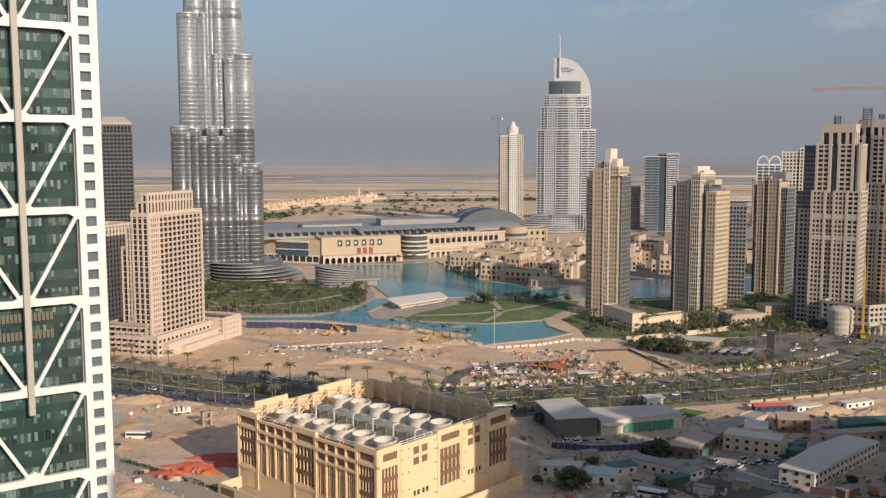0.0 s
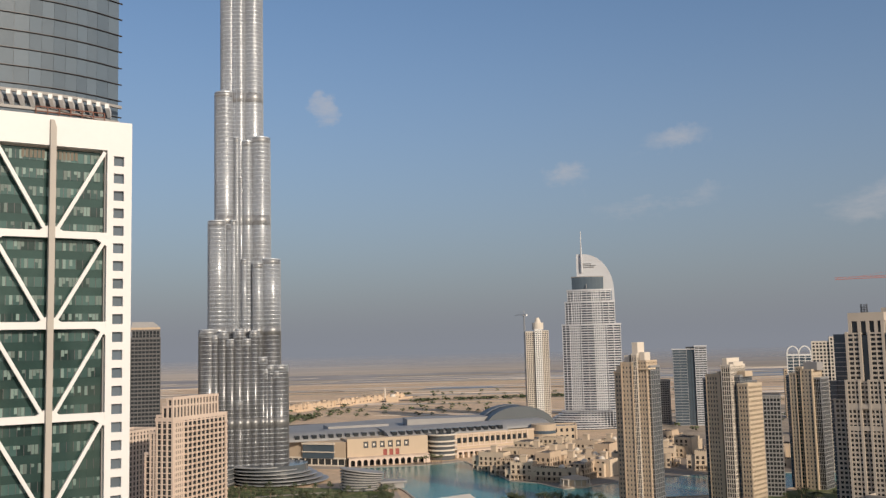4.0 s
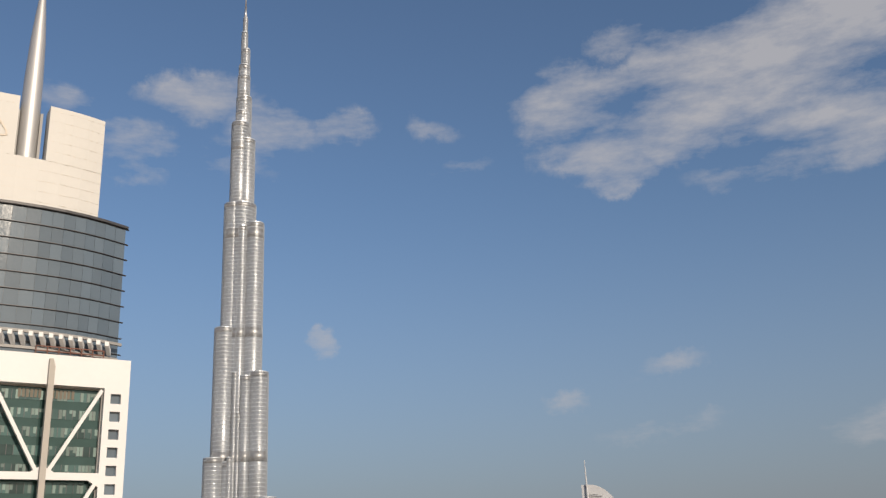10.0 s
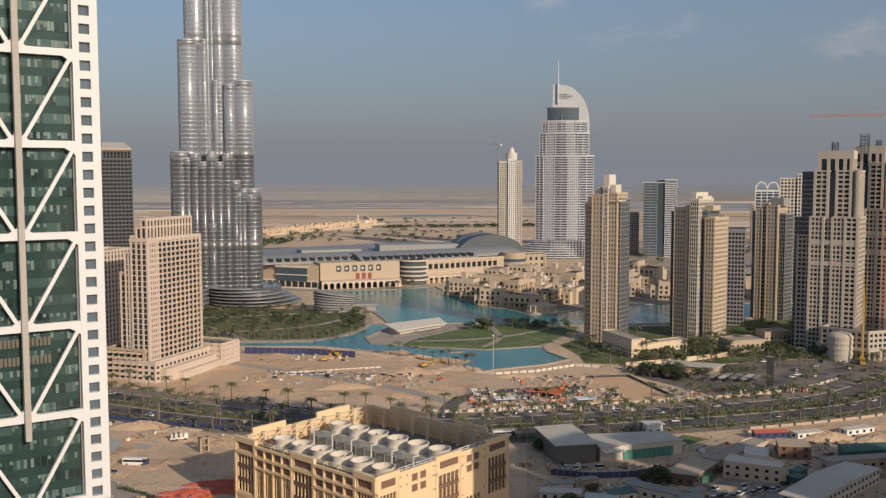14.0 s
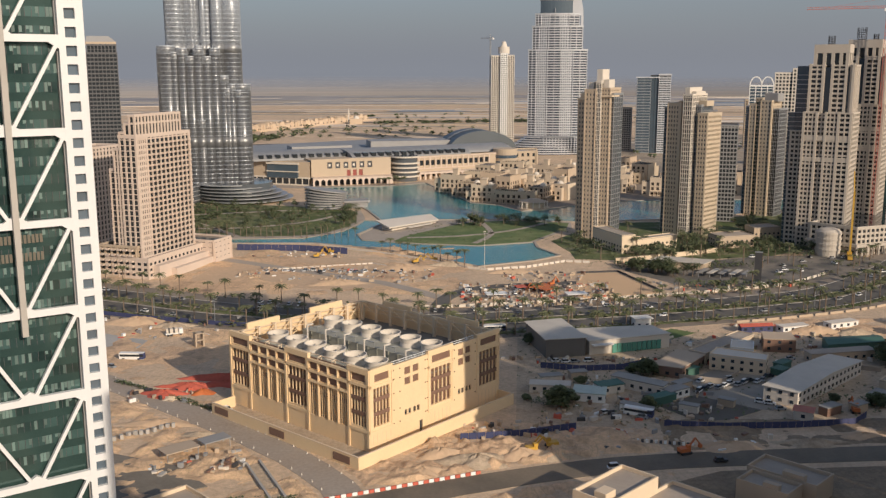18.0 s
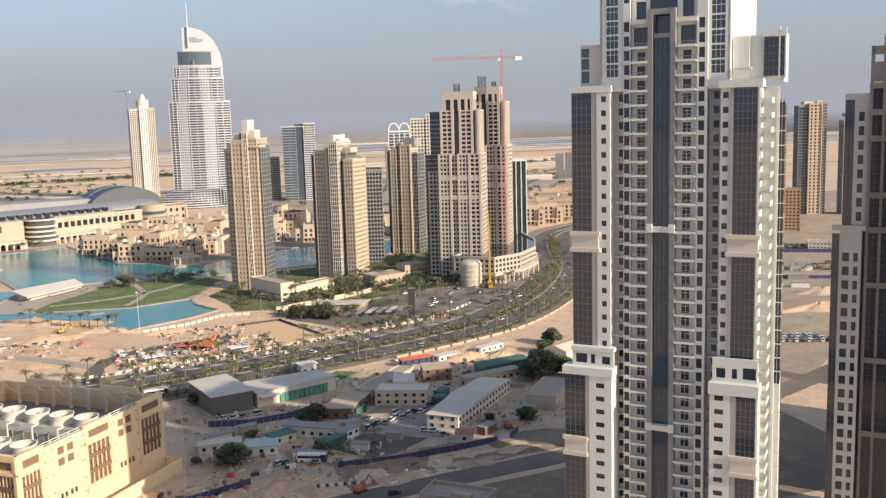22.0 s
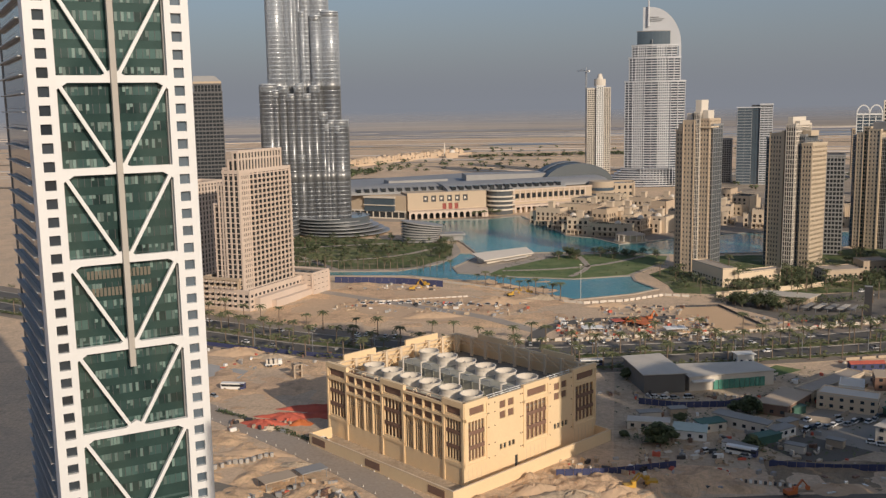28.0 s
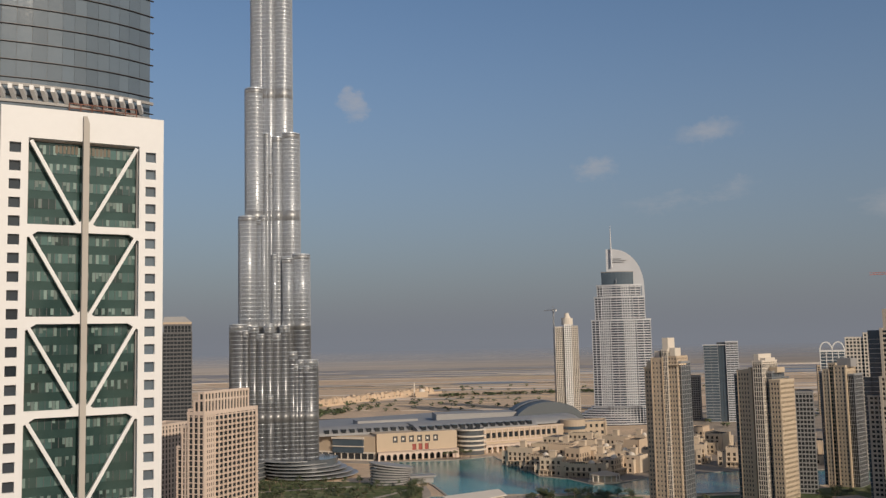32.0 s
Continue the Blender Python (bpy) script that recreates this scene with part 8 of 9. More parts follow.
shed("pump_house", [(143, 606), (172, 594), (180, 604), (151, 617)], 4.5, TAN, PALEROOF, "flat-roofed pump house behind the garden wall", 1.6, windows=False)
for k in range(5):
    t = thing("parking_shade", 168 + 6.4 * k, 580 - 1.5 * k, 0, -35, "long low parking shade with a dusty roof on posts", "parking shade", "parking shades")
    part("roof", MB().box(-1.7, 1.7, -8.5, 8.5, 2.8, 3.1), PALEROOF if k % 2 else GREYROOF, t)
    for yy in (-7.5, 0, 7.5):
        part("post", MB().box(-0.15, 0.15, yy - 0.15, yy + 0.15, 0, 2.8), GREYM, t)
flat("plot", [(156, 536), (240, 566), (300, 622), (292, 644), (226, 640), (124, 602), (122, 592)], 0.14, material("car_park_ground", (0.13, 0.122, 0.11), 0.9, vary=0.3, scale=0.05, fine=0.8, tint=(0.20, 0.175, 0.145)), "dark dusty car park ground", "plot")
t = thing("garden_wall", 0, 0, 0, 0, "long pale boundary wall behind the plot", "wall")
for (xa, ya), (xb, yb) in (((121, 619), (143, 628)), ((143, 628), (170, 640)), ((170, 640), (199, 655))):
    d = Vector((xb - xa, yb - ya))
    part("wall", MB().obox((xa + xb) / 2, (ya + yb) / 2, math.degrees(math.atan2(d.y, d.x)), d.length / 2, 0.4, 0, 3.2), CREAM, t)
t = thing("advertising_pylon", 195.4, 559.2, 0, -19, "tall dark rectangular advertising pylon", "pylon")
part("panel", MB().box(-2.1, 2.1, -0.9, 0.9, 0, 18.4), DARKM, t)
part("cap", MB().box(-2.2, 2.2, -1.0, 1.0, 18.4, 18.8), GREYM, t)
part("plinth", MB().box(-2.6, 2.6, -1.4, 1.4, 0, 0.9), CONCRETE, t)
t = thing("lamp_post", 33, 604, 0, 0, "thin tall white light mast by the water", "lamp post")
part("pole", MB().cyl(0, 0, 0.17, 0, 24, 8, 0.1), PALE, t)
part("head", MB().box(-0.8, 0.8, -0.25, 0.25, 23.6, 24.1), PALE, t)
# near roof at the foot of the tower and one by the left
def stepped(x, y, rz, w, d, h, label, mat=None):
    mat = mat or CREAM
    t = thing("villa", x, y, 0, rz, label, "building")
    part("wall", MB().box(0, w, 0, d, 0, h - 1), mat, t)
    part("roof", MB().box(0.4, w - 0.4, 0.4, d - 0.4, h - 1, h - 0.7), PAVING, t)
    part("parapet", MB().ring([(0, 0), (w, 0), (w, d), (0, d)], [(0.5, 0.5), (w - 0.5, 0.5), (w - 0.5, d - 0.5), (0.5, d - 0.5)], h - 1, h + 0.4), mat, t)
    part("stair_head", MB().box(w * 0.5, w * 0.8, d * 0.06, d * 0.26, h - 0.7, h + 1.6), mat, t)
    return t


stepped(38.5, 247.4, -45, 12.5, 24, 11.6, "cream flat-roofed villa with parapets below the tower")
stepped(48.9, 240.8, -45, 22, 30, 7.6, "cream flat-roofed villa with a terrace")
stepped(-82.4, 245.0, -45, 12, 16, 9.6, "cream flat-roofed building at the road's edge")
stepped(-66, 246, -45, 12, 12, 5.6, "low dark flat-roofed building at the road's edge", GREYCLAD)
stepped(90.2, 265.6, -45, 16, 10, 6.4, "brown shaded flat-roofed building", TAN)
stepped(96.4, 275, -45, 22, 12, 6.6, "brown shaded flat-roofed building with a parapet", TAN)

# fences
def fence(name, pts, h, mat, label, step=3.0, gap=0.15, off=0.0):
    t = thing(name, 0, 0, 0, 0, label, "fence")
    for (xa, ya), (xb, yb) in zip(pts, pts[1:]):
        d = Vector((xb - xa, yb - ya))
        n = max(1, round(d.length / step))
        me = boxmesh(d.length / n - gap, 0.12, h, mat)
        a = math.degrees(math.atan2(d.y, d.x))
        for k in range(n):
            put("panel", me, t, xa + d.x * (k + 0.5) / n, ya + d.y * (k + 0.5) / n, 0.05, a)
    return t


fence("hoarding", [(46, 394), (62, 389), (81, 391), (92, 398)], 2.6, BLUEH, "dark blue corrugated site hoarding")
fence("hoarding", [(83, 325), (104, 322), (130, 323), (153, 326), (160, 333)], 2.4, BLUEH, "dark blue corrugated site hoarding")
fence("hoarding", [(9, 313), (30, 316), (51, 323)], 2.4, BLUEH, "dark blue corrugated site hoarding")
fence("hoarding", [(-176, 488), (-150, 478), (-110, 466), (-61, 455)], 2.2, BLUEH, "dark blue site hoarding along the boulevard", 6)
fence("hoarding", [(-140, 668), (-95, 664), (-60, 652)], 4.5, BLUEH, "dark blue site hoarding by the channel", 5)
fence("white_fence", [(-83, 684), (-42, 657), (-6, 630), (22, 602), (34, 596)], 1.6, PALE, "pale quay-side site fence", 5, 0.4)
fence("white_fence", [(34, 596), (60, 603), (88, 622), (104, 618)], 1.6, PALE, "pale site fence along the channel", 5, 0.9)
fence("white_fence", [(-100, 600), (-40, 618), (-10, 590)], 1.0, PALE, "low pale barrier across the plot", 4, 0.8)
pts = [(x, y) for x, y, a in along(BOULEVARD, -32, 6, -10, 250)]
fence("white_fence", pts, 1.6, PALE, "pale site fence along the boulevard", 6, 1.6)
pts = [(x, y) for x, y, a in along(BOULEVARD, 31, 8, 150, 400)]
fence("white_fence", pts, 1.3, TAN, "dusty pale site fence along the boulevard", 8, 1.4)
BW = [(-34, 265.5), (-15, 274.2), (0, 280), (14, 284.5)]
for k in range(30):
    f = k / 29
    p = Vector(BW[0]) * (1 - f) + Vector(BW[3]) * f 
    t = thing("road_barrier", p.x, p.y, 0.1, 22, "red and white plastic road barrier" if k % 2 else "white plastic road barrier", "barrier", "road barriers")
    part("barrier", MB().prism([(-0.8, -0.3), (0.8, -0.3), (0.8, 0.3), (-0.8, 0.3)], 0, 1.0, [(-0.8, -0.12), (0.8, -0.12), (0.8, 0.12), (-0.8, 0.12)]), RED if k % 2 else WHITE, t)
for k in range(14):
    t = thing("road_barrier", 69 + k * 1.5, 311 - k * 0.35, 0.1, -12, "white striped concrete road barrier", "barrier", "road barriers")
    part("barrier", MB().prism([(-0.45, -0.35), (0.45, -0.35), (0.45, 0.35), (-0.45, 0.35)], 0, 1.1, [(-0.45, -0.15), (0.45, -0.15), (0.45, 0.15), (-0.45, 0.15)]), WHITE if k % 2 else DARKM, t)


# vehicles
def car(mat, label, van=0.0, far=False):
    t = thing("car", 0, 0, 0, 0, label, "car", "parked and driving cars")
    h = 0.75 + van * 0.4
    part("body", MB().prism([(-2.2, -0.9), (2.2, -0.9), (2.2, 0.9), (-2.2, 0.9)], 0.3, 0.62).prism([(-2.2, -0.9), (2.2, -0.9), (2.2, 0.9), (-2.2, 0.9)], 0.62, 0.95, [(-2.1, -0.84), (2.05, -0.84), (2.05, 0.84), (-2.1, 0.84)]), mat, t)
    part("cabin", MB().prism([(-1.9, -0.82), (1.0 + van, -0.82), (1.0 + van, 0.82), (-1.9, 0.82)], 0.95, 0.95 + h, [(-1.5, -0.66), (0.35 + van, -0.66), (0.35 + van, 0.66), (-1.5, 0.66)]), GLASS_DARK, t)
    if far:
        part("wheel", MB().box(-1.75, -1.05, -0.92, 0.92, 0, 0.66).box(1.05, 1.75, -0.92, 0.92, 0, 0.66), DARKM, t)
    part("roof", MB().prism([(-1.52, -0.68), (0.38 + van, -0.68), (0.38 + van, 0.68), (-1.52, 0.68)], 0.94 + h, 1.0 + h), mat, t)
    for x in (-1.4, 1.4) if not far else ():
        for y in (-0.86, 0.86):
            w = MB()
            w.add([(x + 0.33 * math.cos(a * 0.785), y + s, 0.33 + 0.33 * math.sin(a * 0.785)) for s in (-0.1, 0.1) for a in range(8)], [tuple(range(8)), tuple(range(15, 7, -1))] + [(i, 8 + i, 8 + (i + 1) % 8, (i + 1) % 8) for i in range(8)])
            part("wheel", w, DARKM, t)
    return t


CARW = material("car_white", (0.75, 0.75, 0.74), 0.3, vary=0.03)
CARS = material("car_silver", (0.42, 0.43, 0.44), 0.3, metal=0.4, vary=0.03)
CARD = material("car_dark", (0.03, 0.03, 0.035), 0.3, vary=0.03)
cars = [car(CARW, "white car with dark windows"), car(CARS, "silver car with dark windows"), car(CARD, "dark car with dark windows"), car(CARW, "white van with dark windows", 0.7)]
r = random.Random(9)
cp = []
for off, sg in ((-14, 0), (-8, 0), (9, 180), (15, 180)):
    for x, y, a in along(BOULEVARD, off, 17, -260, 420):
        if r.random() < 0.16:
            cp.append((x, y, 0.17, a + sg))
for x, y, a in along(BOULEVARD, -24, 4.2, -150, 60):
    if r.random() < 0.2:
        cp.append((x, y, 0.11, a + 90))
for k in range(11):
    cp.append((106 + 3.0 * k, 362 + 1.4 * (k % 3) + k * 1.2, 0.12, r.uniform(30, 60)))
cp += [(126, 349, 0.12, -20), (129, 347, 0.12, -15), (131, 341, 0.12, 10), (122, 376, 0.12, 30), (140, 380, 0.1, 20), (150, 398, 0.1, 60), (158, 404, 0.1, 15), (110, 374, 0.12, 40), (64, 338, 0.1, 30), (77, 333, 0.1, -30), (58, 288, 0.2, 12), (94, 293, 0.2, 8), (-78, 343, 0.2, -40), (-139, 396, 0.2, -38), (54, 402, 0.1, 10), (58, 401, 0.1, 10), (62, 401, 0.1, 15), (68, 402, 0.1, 12), (40, 320, 0.1, 60)]
for k in range(17):
    cp.append((-105 + 5.2 * (k % 17) + r.uniform(-2, 2), 596 + 14 * (k // 17) + r.uniform(-3, 3) - 0.4 * (k % 17), 0.1, r.uniform(0, 180)))
for k in range(18):
    cp.append((r.uniform(20, 100), r.uniform(500, 545), 0.1, r.choice((10, 100)) + r.uniform(-12, 12)))
for k in range(14):
    cp.append((r.uniform(215, 285), r.uniform(575, 635), 0.2, r.choice((15, 105)) + r.uniform(-8, 8)))
fars = [car(CARW, "white car with dark windows", 0, True), car(CARS, "silver car with dark windows", 0, True), car(CARD, "dark car with dark windows", 0, True), car(CARW, "white van with dark windows", 0.7, True)]
placed = set()
for k, (x, y, z, a) in enumerate(cp):
    j = (0, 0, 1, 3, 2, 0, 1)[k % 7]
    src, m = (cars if y < 420 else fars)[j], pose(x, y, z, 0, 0, a)
    if src.name in placed:
        copy_thing(src, m)
    else:
        placed.add(src.name)
        src.matrix_basis = m
for k, src in enumerate(cars + fars):
    if src.name not in placed:
        src.matrix_basis = pose(122 + 3 * k, 372, 0.12, 0, 0, 60)


def bus(x, y, a):
    t = thing("bus", x, y, 0.1, a, "white coach with a dark rear and windows", "bus")
    part("body", MB().box(-5.5, 5.5, -1.25, 1.25, 0.4, 3.3), WHITE, t)
    part("window_band", MB().box(-5.2, 5.3, -1.29, 1.29, 1.7, 2.7), GLASS_DARK, t)
    part("tail", MB().box(3.6, 5.56, -1.28, 1.28, 0.5, 3.2), BLUEH, t)
    for xx in (-3.6, 3.2):
        part("wheel", MB().box(xx - 0.5, xx + 0.5, -1.27, 1.27, 0.0, 1.0), DARKM, t)


bus(-134, 408, -3)
bus(76, 335.5, -28)
bus(30, 452, 8)
t = thing("mixer_truck", -126, 447, 0.1, 25, "concrete mixer truck with striped drum", "truck")
part("chassis", MB().box(-4, 4, -1.1, 1.1, 0.8, 1.4).box(2.4, 4.3, -1.2, 1.2, 0.8, 3.2), WHITE, t)
part("drum", MB().prism([(-3.6, -0.7), (-3.6, 0.7), (1.8, 1.2), (1.8, -1.2)][::-1], 1.5, 3.6), PALE, t)
part("drum_stripe", MB().box(-2.6, -1.9, -1.15, 1.15, 1.5, 3.7).box(-0.4, 0.4, -1.25, 1.25, 1.5, 3.75), DARKM, t)
for xx in (-2.8, -1.2, 3):
    part("wheel", MB().box(xx - 0.5, xx + 0.5, -1.2, 1.2, 0, 1), DARKM, t)
t = thing("unfinished_shelter", -111, 428, 0, 34, "small bare concrete frame under construction", "building site")
for x in (0, 3.6):
    part("column", MB().box(x - 0.35, x + 0.35, -1.6, 1.6, 0, 6.6), TAN, t)
for z in (3, 6.2):
    part("slab", MB().box(-0.6, 4.4, -2, 2, z, z + 0.4), TAN, t)


def excavator(x, y, a, mat, label):
    t = thing("excavator", x, y, 0.1, a, label, "excavator")
    part("track", MB().box(-2, 2, -1.5, -0.9, 0, 0.9), DARKM, t)
    part("track", MB().box(-2, 2, 0.9, 1.5, 0, 0.9), DARKM, t)
    part("body", MB().box(-2.2, 1.5, -1.3, 1.3, 0.9, 2.2).box(0.2, 1.6, -1.2, -0.1, 2.2, 3.3), mat, t)
    part("boom", MB().beam((1.4, 0.4, 1.8), (4.2, 0.4, 4.8), 0.5), mat, t)
    part("arm", MB().beam((4.2, 0.4, 4.8), (6.2, 0.4, 2.4), 0.4).box(5.8, 6.8, -0.2, 1.0, 1.2, 2.4), mat, t)


for x, y, a in ((33, 302, 20), (40, 306, 190), (-12, 620, 30), (0, 628, 150), (-80, 640, 10), (-72, 655, 160), (158, 338, 80), (70, 552, 40), (60, 540, 200), (84, 300, 20)):
    excavator(x, y, a, YELLOWP if x < 50 else ORANGE, "yellow tracked excavator standing on sand" if x < 50 else "orange tracked excavator standing on sand")

# heaps, tarpaulins, stacks
def heap(x, y, rx, ry, h, mat, label, seed, name="sand_mound"):
    rr = random.Random(seed)
    ph = [rr.uniform(0, 6.28) for _ in range(6)]

    def fn(u, v):
        a, q = u * 2 * math.pi, v
        k = 1 + 0.22 * math.sin(3 * a + ph[0]) + 0.15 * math.sin(5 * a + ph[1])
        z = h * (1 - q * q) ** 1.3 * (1 + 0.25 * math.sin(7 * a + 9 * q + ph[2])) if q < 1 else -0.1
        return x + rx * q * k * math.cos(a), y + ry * q * k * math.sin(a), max(z, -0.1)
    return part(name, MB().grid(fn, 26, 7), mat, None, label, smooth=True, category="heap")


LSAND = bpy.data.materials["light_sand"]
k = 0
for x, y, rx, ry, h in ((14, 294, 12, 6, 2.6), (28, 300, 10, 5, 2.2), (-4, 286, 8, 4, 1.8), (40, 298, 9, 4, 1.6), (2, 300, 9, 4, 2.4), (-150, 470, 16, 7, 3), (-130, 462, 12, 5, 2), (-60, 560, 18, 8, 2.4), (-20, 600, 24, 9, 3), (10, 612, 16, 7, 2.6), (50, 590, 16, 6, 2), (185, 448, 14, 6, 3), (205, 445, 10, 6, 2.4), (-20, 650, 16, 6, 2.6),
                        (100, 306, 14, 5, 1.6), (130, 308, 12, 4, 1.6), (150, 314, 10, 4, 1.5), (-100, 330, 14, 4, 1.4), (-82, 318, 9, 3, 1.2), (-118, 348, 10, 3, 1.2), (430, 460, 30, 10, 3), (470, 500, 24, 10, 3)):
    heap(x, y, rx, ry, h, LSAND if k % 3 else DIRT, "uneven heap of excavated sand", k)
    k += 1
for x, y, rx, ry, h, m in ((-107, 361, 9, 5, 2.0, RED), (-99, 370, 12, 4, 2.0, RED), (-90, 381, 14, 4, 2.0, RED), (-92, 363, 5, 3, 1.6, ORANGE), (-84, 373, 11, 4, 1.9, RED), (-80, 384, 10, 3.5, 1.9, RED), (-103, 356, 4, 2.5, 1.1, CREAM)):
    heap(x, y, rx, ry, h, m, "red tarpaulin thrown over stacked goods", k, "tarpaulin")
    k += 1
cols = [PALE, WHITE, GREYCLAD, GREYCLAD, TAN, TAN, TAN, DIRT, DIRT, BEIGE, RED, BROWN, BROWN, GREYM, CONCRETE, DARKM]
zones = [(16, 104, 500, 556, 330), (-125, -40, 566, 604, 60), (10, 50, 312, 330, 60), (-92, -62, 284, 304, 60), (42, 100, 560, 590, 60), (130, 215, 536, 560, 60), (-120, -92, 352, 366, 26), (56, 120, 300, 330, 30), (150, 210, 438, 462, 40), (40, 80, 330, 345, 24), (-130, -60, 640, 660, 26), (40, 112, 328, 382, 120), (110, 212, 396, 440, 90), (30, 110, 400, 408, 40), (-170, -100, 440, 480, 40), (-60, 0, 560, 600, 60)]
mats = {}
for x0, x1, y0, y1, n in zones:
    for _ in range(n):
        m = r.choice(cols)
        mats.setdefault(m.name, (m, MB()))[1].obox(r.uniform(x0, x1), r.uniform(y0, y1), r.uniform(0, 180), r.uniform(0.3, 1.7), r.uniform(0.2, 0.8), 0, r.uniform(0.4, 1.8))
for nm, (m, mb) in mats.items():
    part("site_goods", mb, m, None, "loose stacks of building goods on the plots", "stuff", category="building goods")
for x, y, w, a, m, lab in ((60, 540, 7, 20, ORANGE, "orange site canopy"), (66, 533, 6, 40, ORANGE, "orange site canopy"), (52, 538, 5, 15, RED, "red site canopy"), (80, 520, 6, 10, WHITE, "white site canopy"), (35, 520, 6, 10, WHITE, "white site canopy"), (-85, 300, 6, 40, TAN, "dusty site shelter"), (-75, 308, 5, 40, GREYCLAD, "grey site shelter")):
    t = thing("site_shelter", x, y, 0, a, lab + " on thin posts", "shelter")
    part("roof", MB().box(-w, w, -w * 0.6, w * 0.6, 3.0, 3.3), m, t)
    for xx in (-w * 0.9, w * 0.9):
        for yy in (-w * 0.5, w * 0.5):
            part("post", MB().box(xx - 0.1, xx + 0.1, yy - 0.1, yy + 0.1, 0, 3), GREYM, t)
for k, (x, y, a) in enumerate(along(BOULEVARD, 17.6, 34, -300, 420)):
    if k == 0:
        lp = thing("street_lamp", x, y, 0.1, a, "grey double-arm street lamp", "street lamp", "boulevard lamps")
        part("pole", MB().cyl(0, 0, 0.2, 0, 11, 8, 0.1), GREYM, lp)
        part("arm", MB().beam((0, -2, 11), (0, 2, 11), 0.14), GREYM, lp)
        part("lamp_head", MB().box(-0.2, 0.2, 1.6, 2.6, 10.85, 11.05), PALE, lp)
        part("lamp_head", MB().box(-0.2, 0.2, -2.6, -1.6, 10.85, 11.05), PALE, lp)
    else:
        copy_thing(lp, pose(x, y, 0.1, 0, 0, a))

# the rest of the tower cluster and the viewpoint's own building, which throw the long shadows
for x, y, rz, w, d, h, lab in ((214, 139, -47.5, 14, 16, 132, "pale apartment tower of the same cluster"), (326, 212, -47.5, 16, 22, 106, "pale apartment tower of the same cluster"), (246, 162, -47.5, 18, 19, 134, "pale apartment tower of the same cluster"), (284, 193, -47.5, 16, 21, 130, "pale apartment tower of the same cluster"), (84, 20, -47.5, 12, 12, 150, "pale apartment tower of the same cluster"), (0, -22, 0, 24, 20, 170, "pale tower that holds the viewpoint's window")):
    t = thing("apartment_tower", x, y, 0, rz, lab, "apartment tower")
    block(t, rect(0, 0, w, d), 0, h, 3.3, 4, 1.4, 1.4, 0.4, OFFWHITE, GLASS_DARK)

# open drain, cones and blocks beside the side road
t = thing("drain_trench", -53, 280, 0, -65, "open concrete-lined drain with raised edges", "drain")
part("edge", MB().box(-15, 15, -2.6, -1.9, 0, 1.1), CONCRETE, t)
part("edge", MB().box(-15, 15, 1.9, 2.6, 0, 1.1), CONCRETE, t)
part("bed", MB().box(-15, 15, -1.9, 1.9, 0, 0.25), DIRT, t, "dark damp bed")
k = 0
for off in (-5.2, 5.2):
    for x, y, a in along(SIDE, off, 6.0, -150, -20):
        if k == 0:
            cone = part("traffic_cone", MB().cyl(0, 0, 0.2, 0.05, 0.75, 6, 0.05).box(-0.26, 0.26, -0.26, 0.26, 0, 0.06), PALE, None, "small white road marker cone", category="cone", group="road marker cones")
            cone.matrix_basis = pose(x, y, 0.12)
        else:
            copy_thing(cone, pose(x, y, 0.12, 0, 0, 37 * k))
        k += 1
for k in range(11):
    f = k / 10
    t = part("concrete_block", MB().box(-0.6, 0.6, -0.6, 0.6, 0, 1.7), CONCRETE, None, "upright dusty concrete block", category="block", group="row of concrete blocks")
    t.matrix_basis = pose(-113 + 19 * f, 313 + 13.5 * f + 0.7 * math.sin(5 * k), 0, 0, 0, 20 * k)
# flat plot darker than the sand round it
flat("plot", [(-112, 304), (-84, 292), (-70, 276), (-96, 262), (-124, 284)], 0.3, material("dark_trodden_ground", (0.20, 0.175, 0.14), 0.95, vary=0.3, scale=0.08, fine=0.8, bump=0.5), "flat plot in a darker colour", "plot")
flat("plot", [(-164, 452), (-136, 438), (-137, 421), (-154, 425)], 0.25, CONCRETE, "pale concrete slab on the plot", "plot")
hd = MB()
for k in range(260):
    f = r.random()
    leaves(hd, r, -131 + 50 * f + r.uniform(-1, 1), 378 - 36 * f + r.uniform(-1, 1), 0.7, 0.9, 0.6, 4, 0.4)
for k in range(160):
    leaves(hd, r, r.uniform(-62, -40), r.uniform(258, 268), 0.7, 0.9, 0.6, 4, 0.4)
part("hedge", hd, LEAF, None, "dusty green strip of scrub along the side road", "stuff", category="hedge")
# more trees of the park, standing close
pt, pk = MB(), MB()
for k in range(170):
    x, y = r.uniform(-300, -85), r.uniform(735, 890)
    if k > 140:
        x, y = r.uniform(100, 290), r.uniform(640, 720)
    h = r.uniform(4.5, 8)
    pk.cyl(x, y, 0.2, 0, h * 0.6, 5, 0.12)
    for j in range(4):
        leaves(pt, r, x + r.uniform(-1.5, 1.5), y + r.uniform(-1.5, 1.5), h * r.uniform(0.6, 0.9), 1.8, 1.2, 14, 0.6)
part("park_woods", pt, LEAF, None, "close-standing leafy trees of the park", "stuff", category="trees")
part("park_woods_trunks", pk, BARK, None, "slim trunks of the park trees", "stuff", category="trees")

gt = MB()
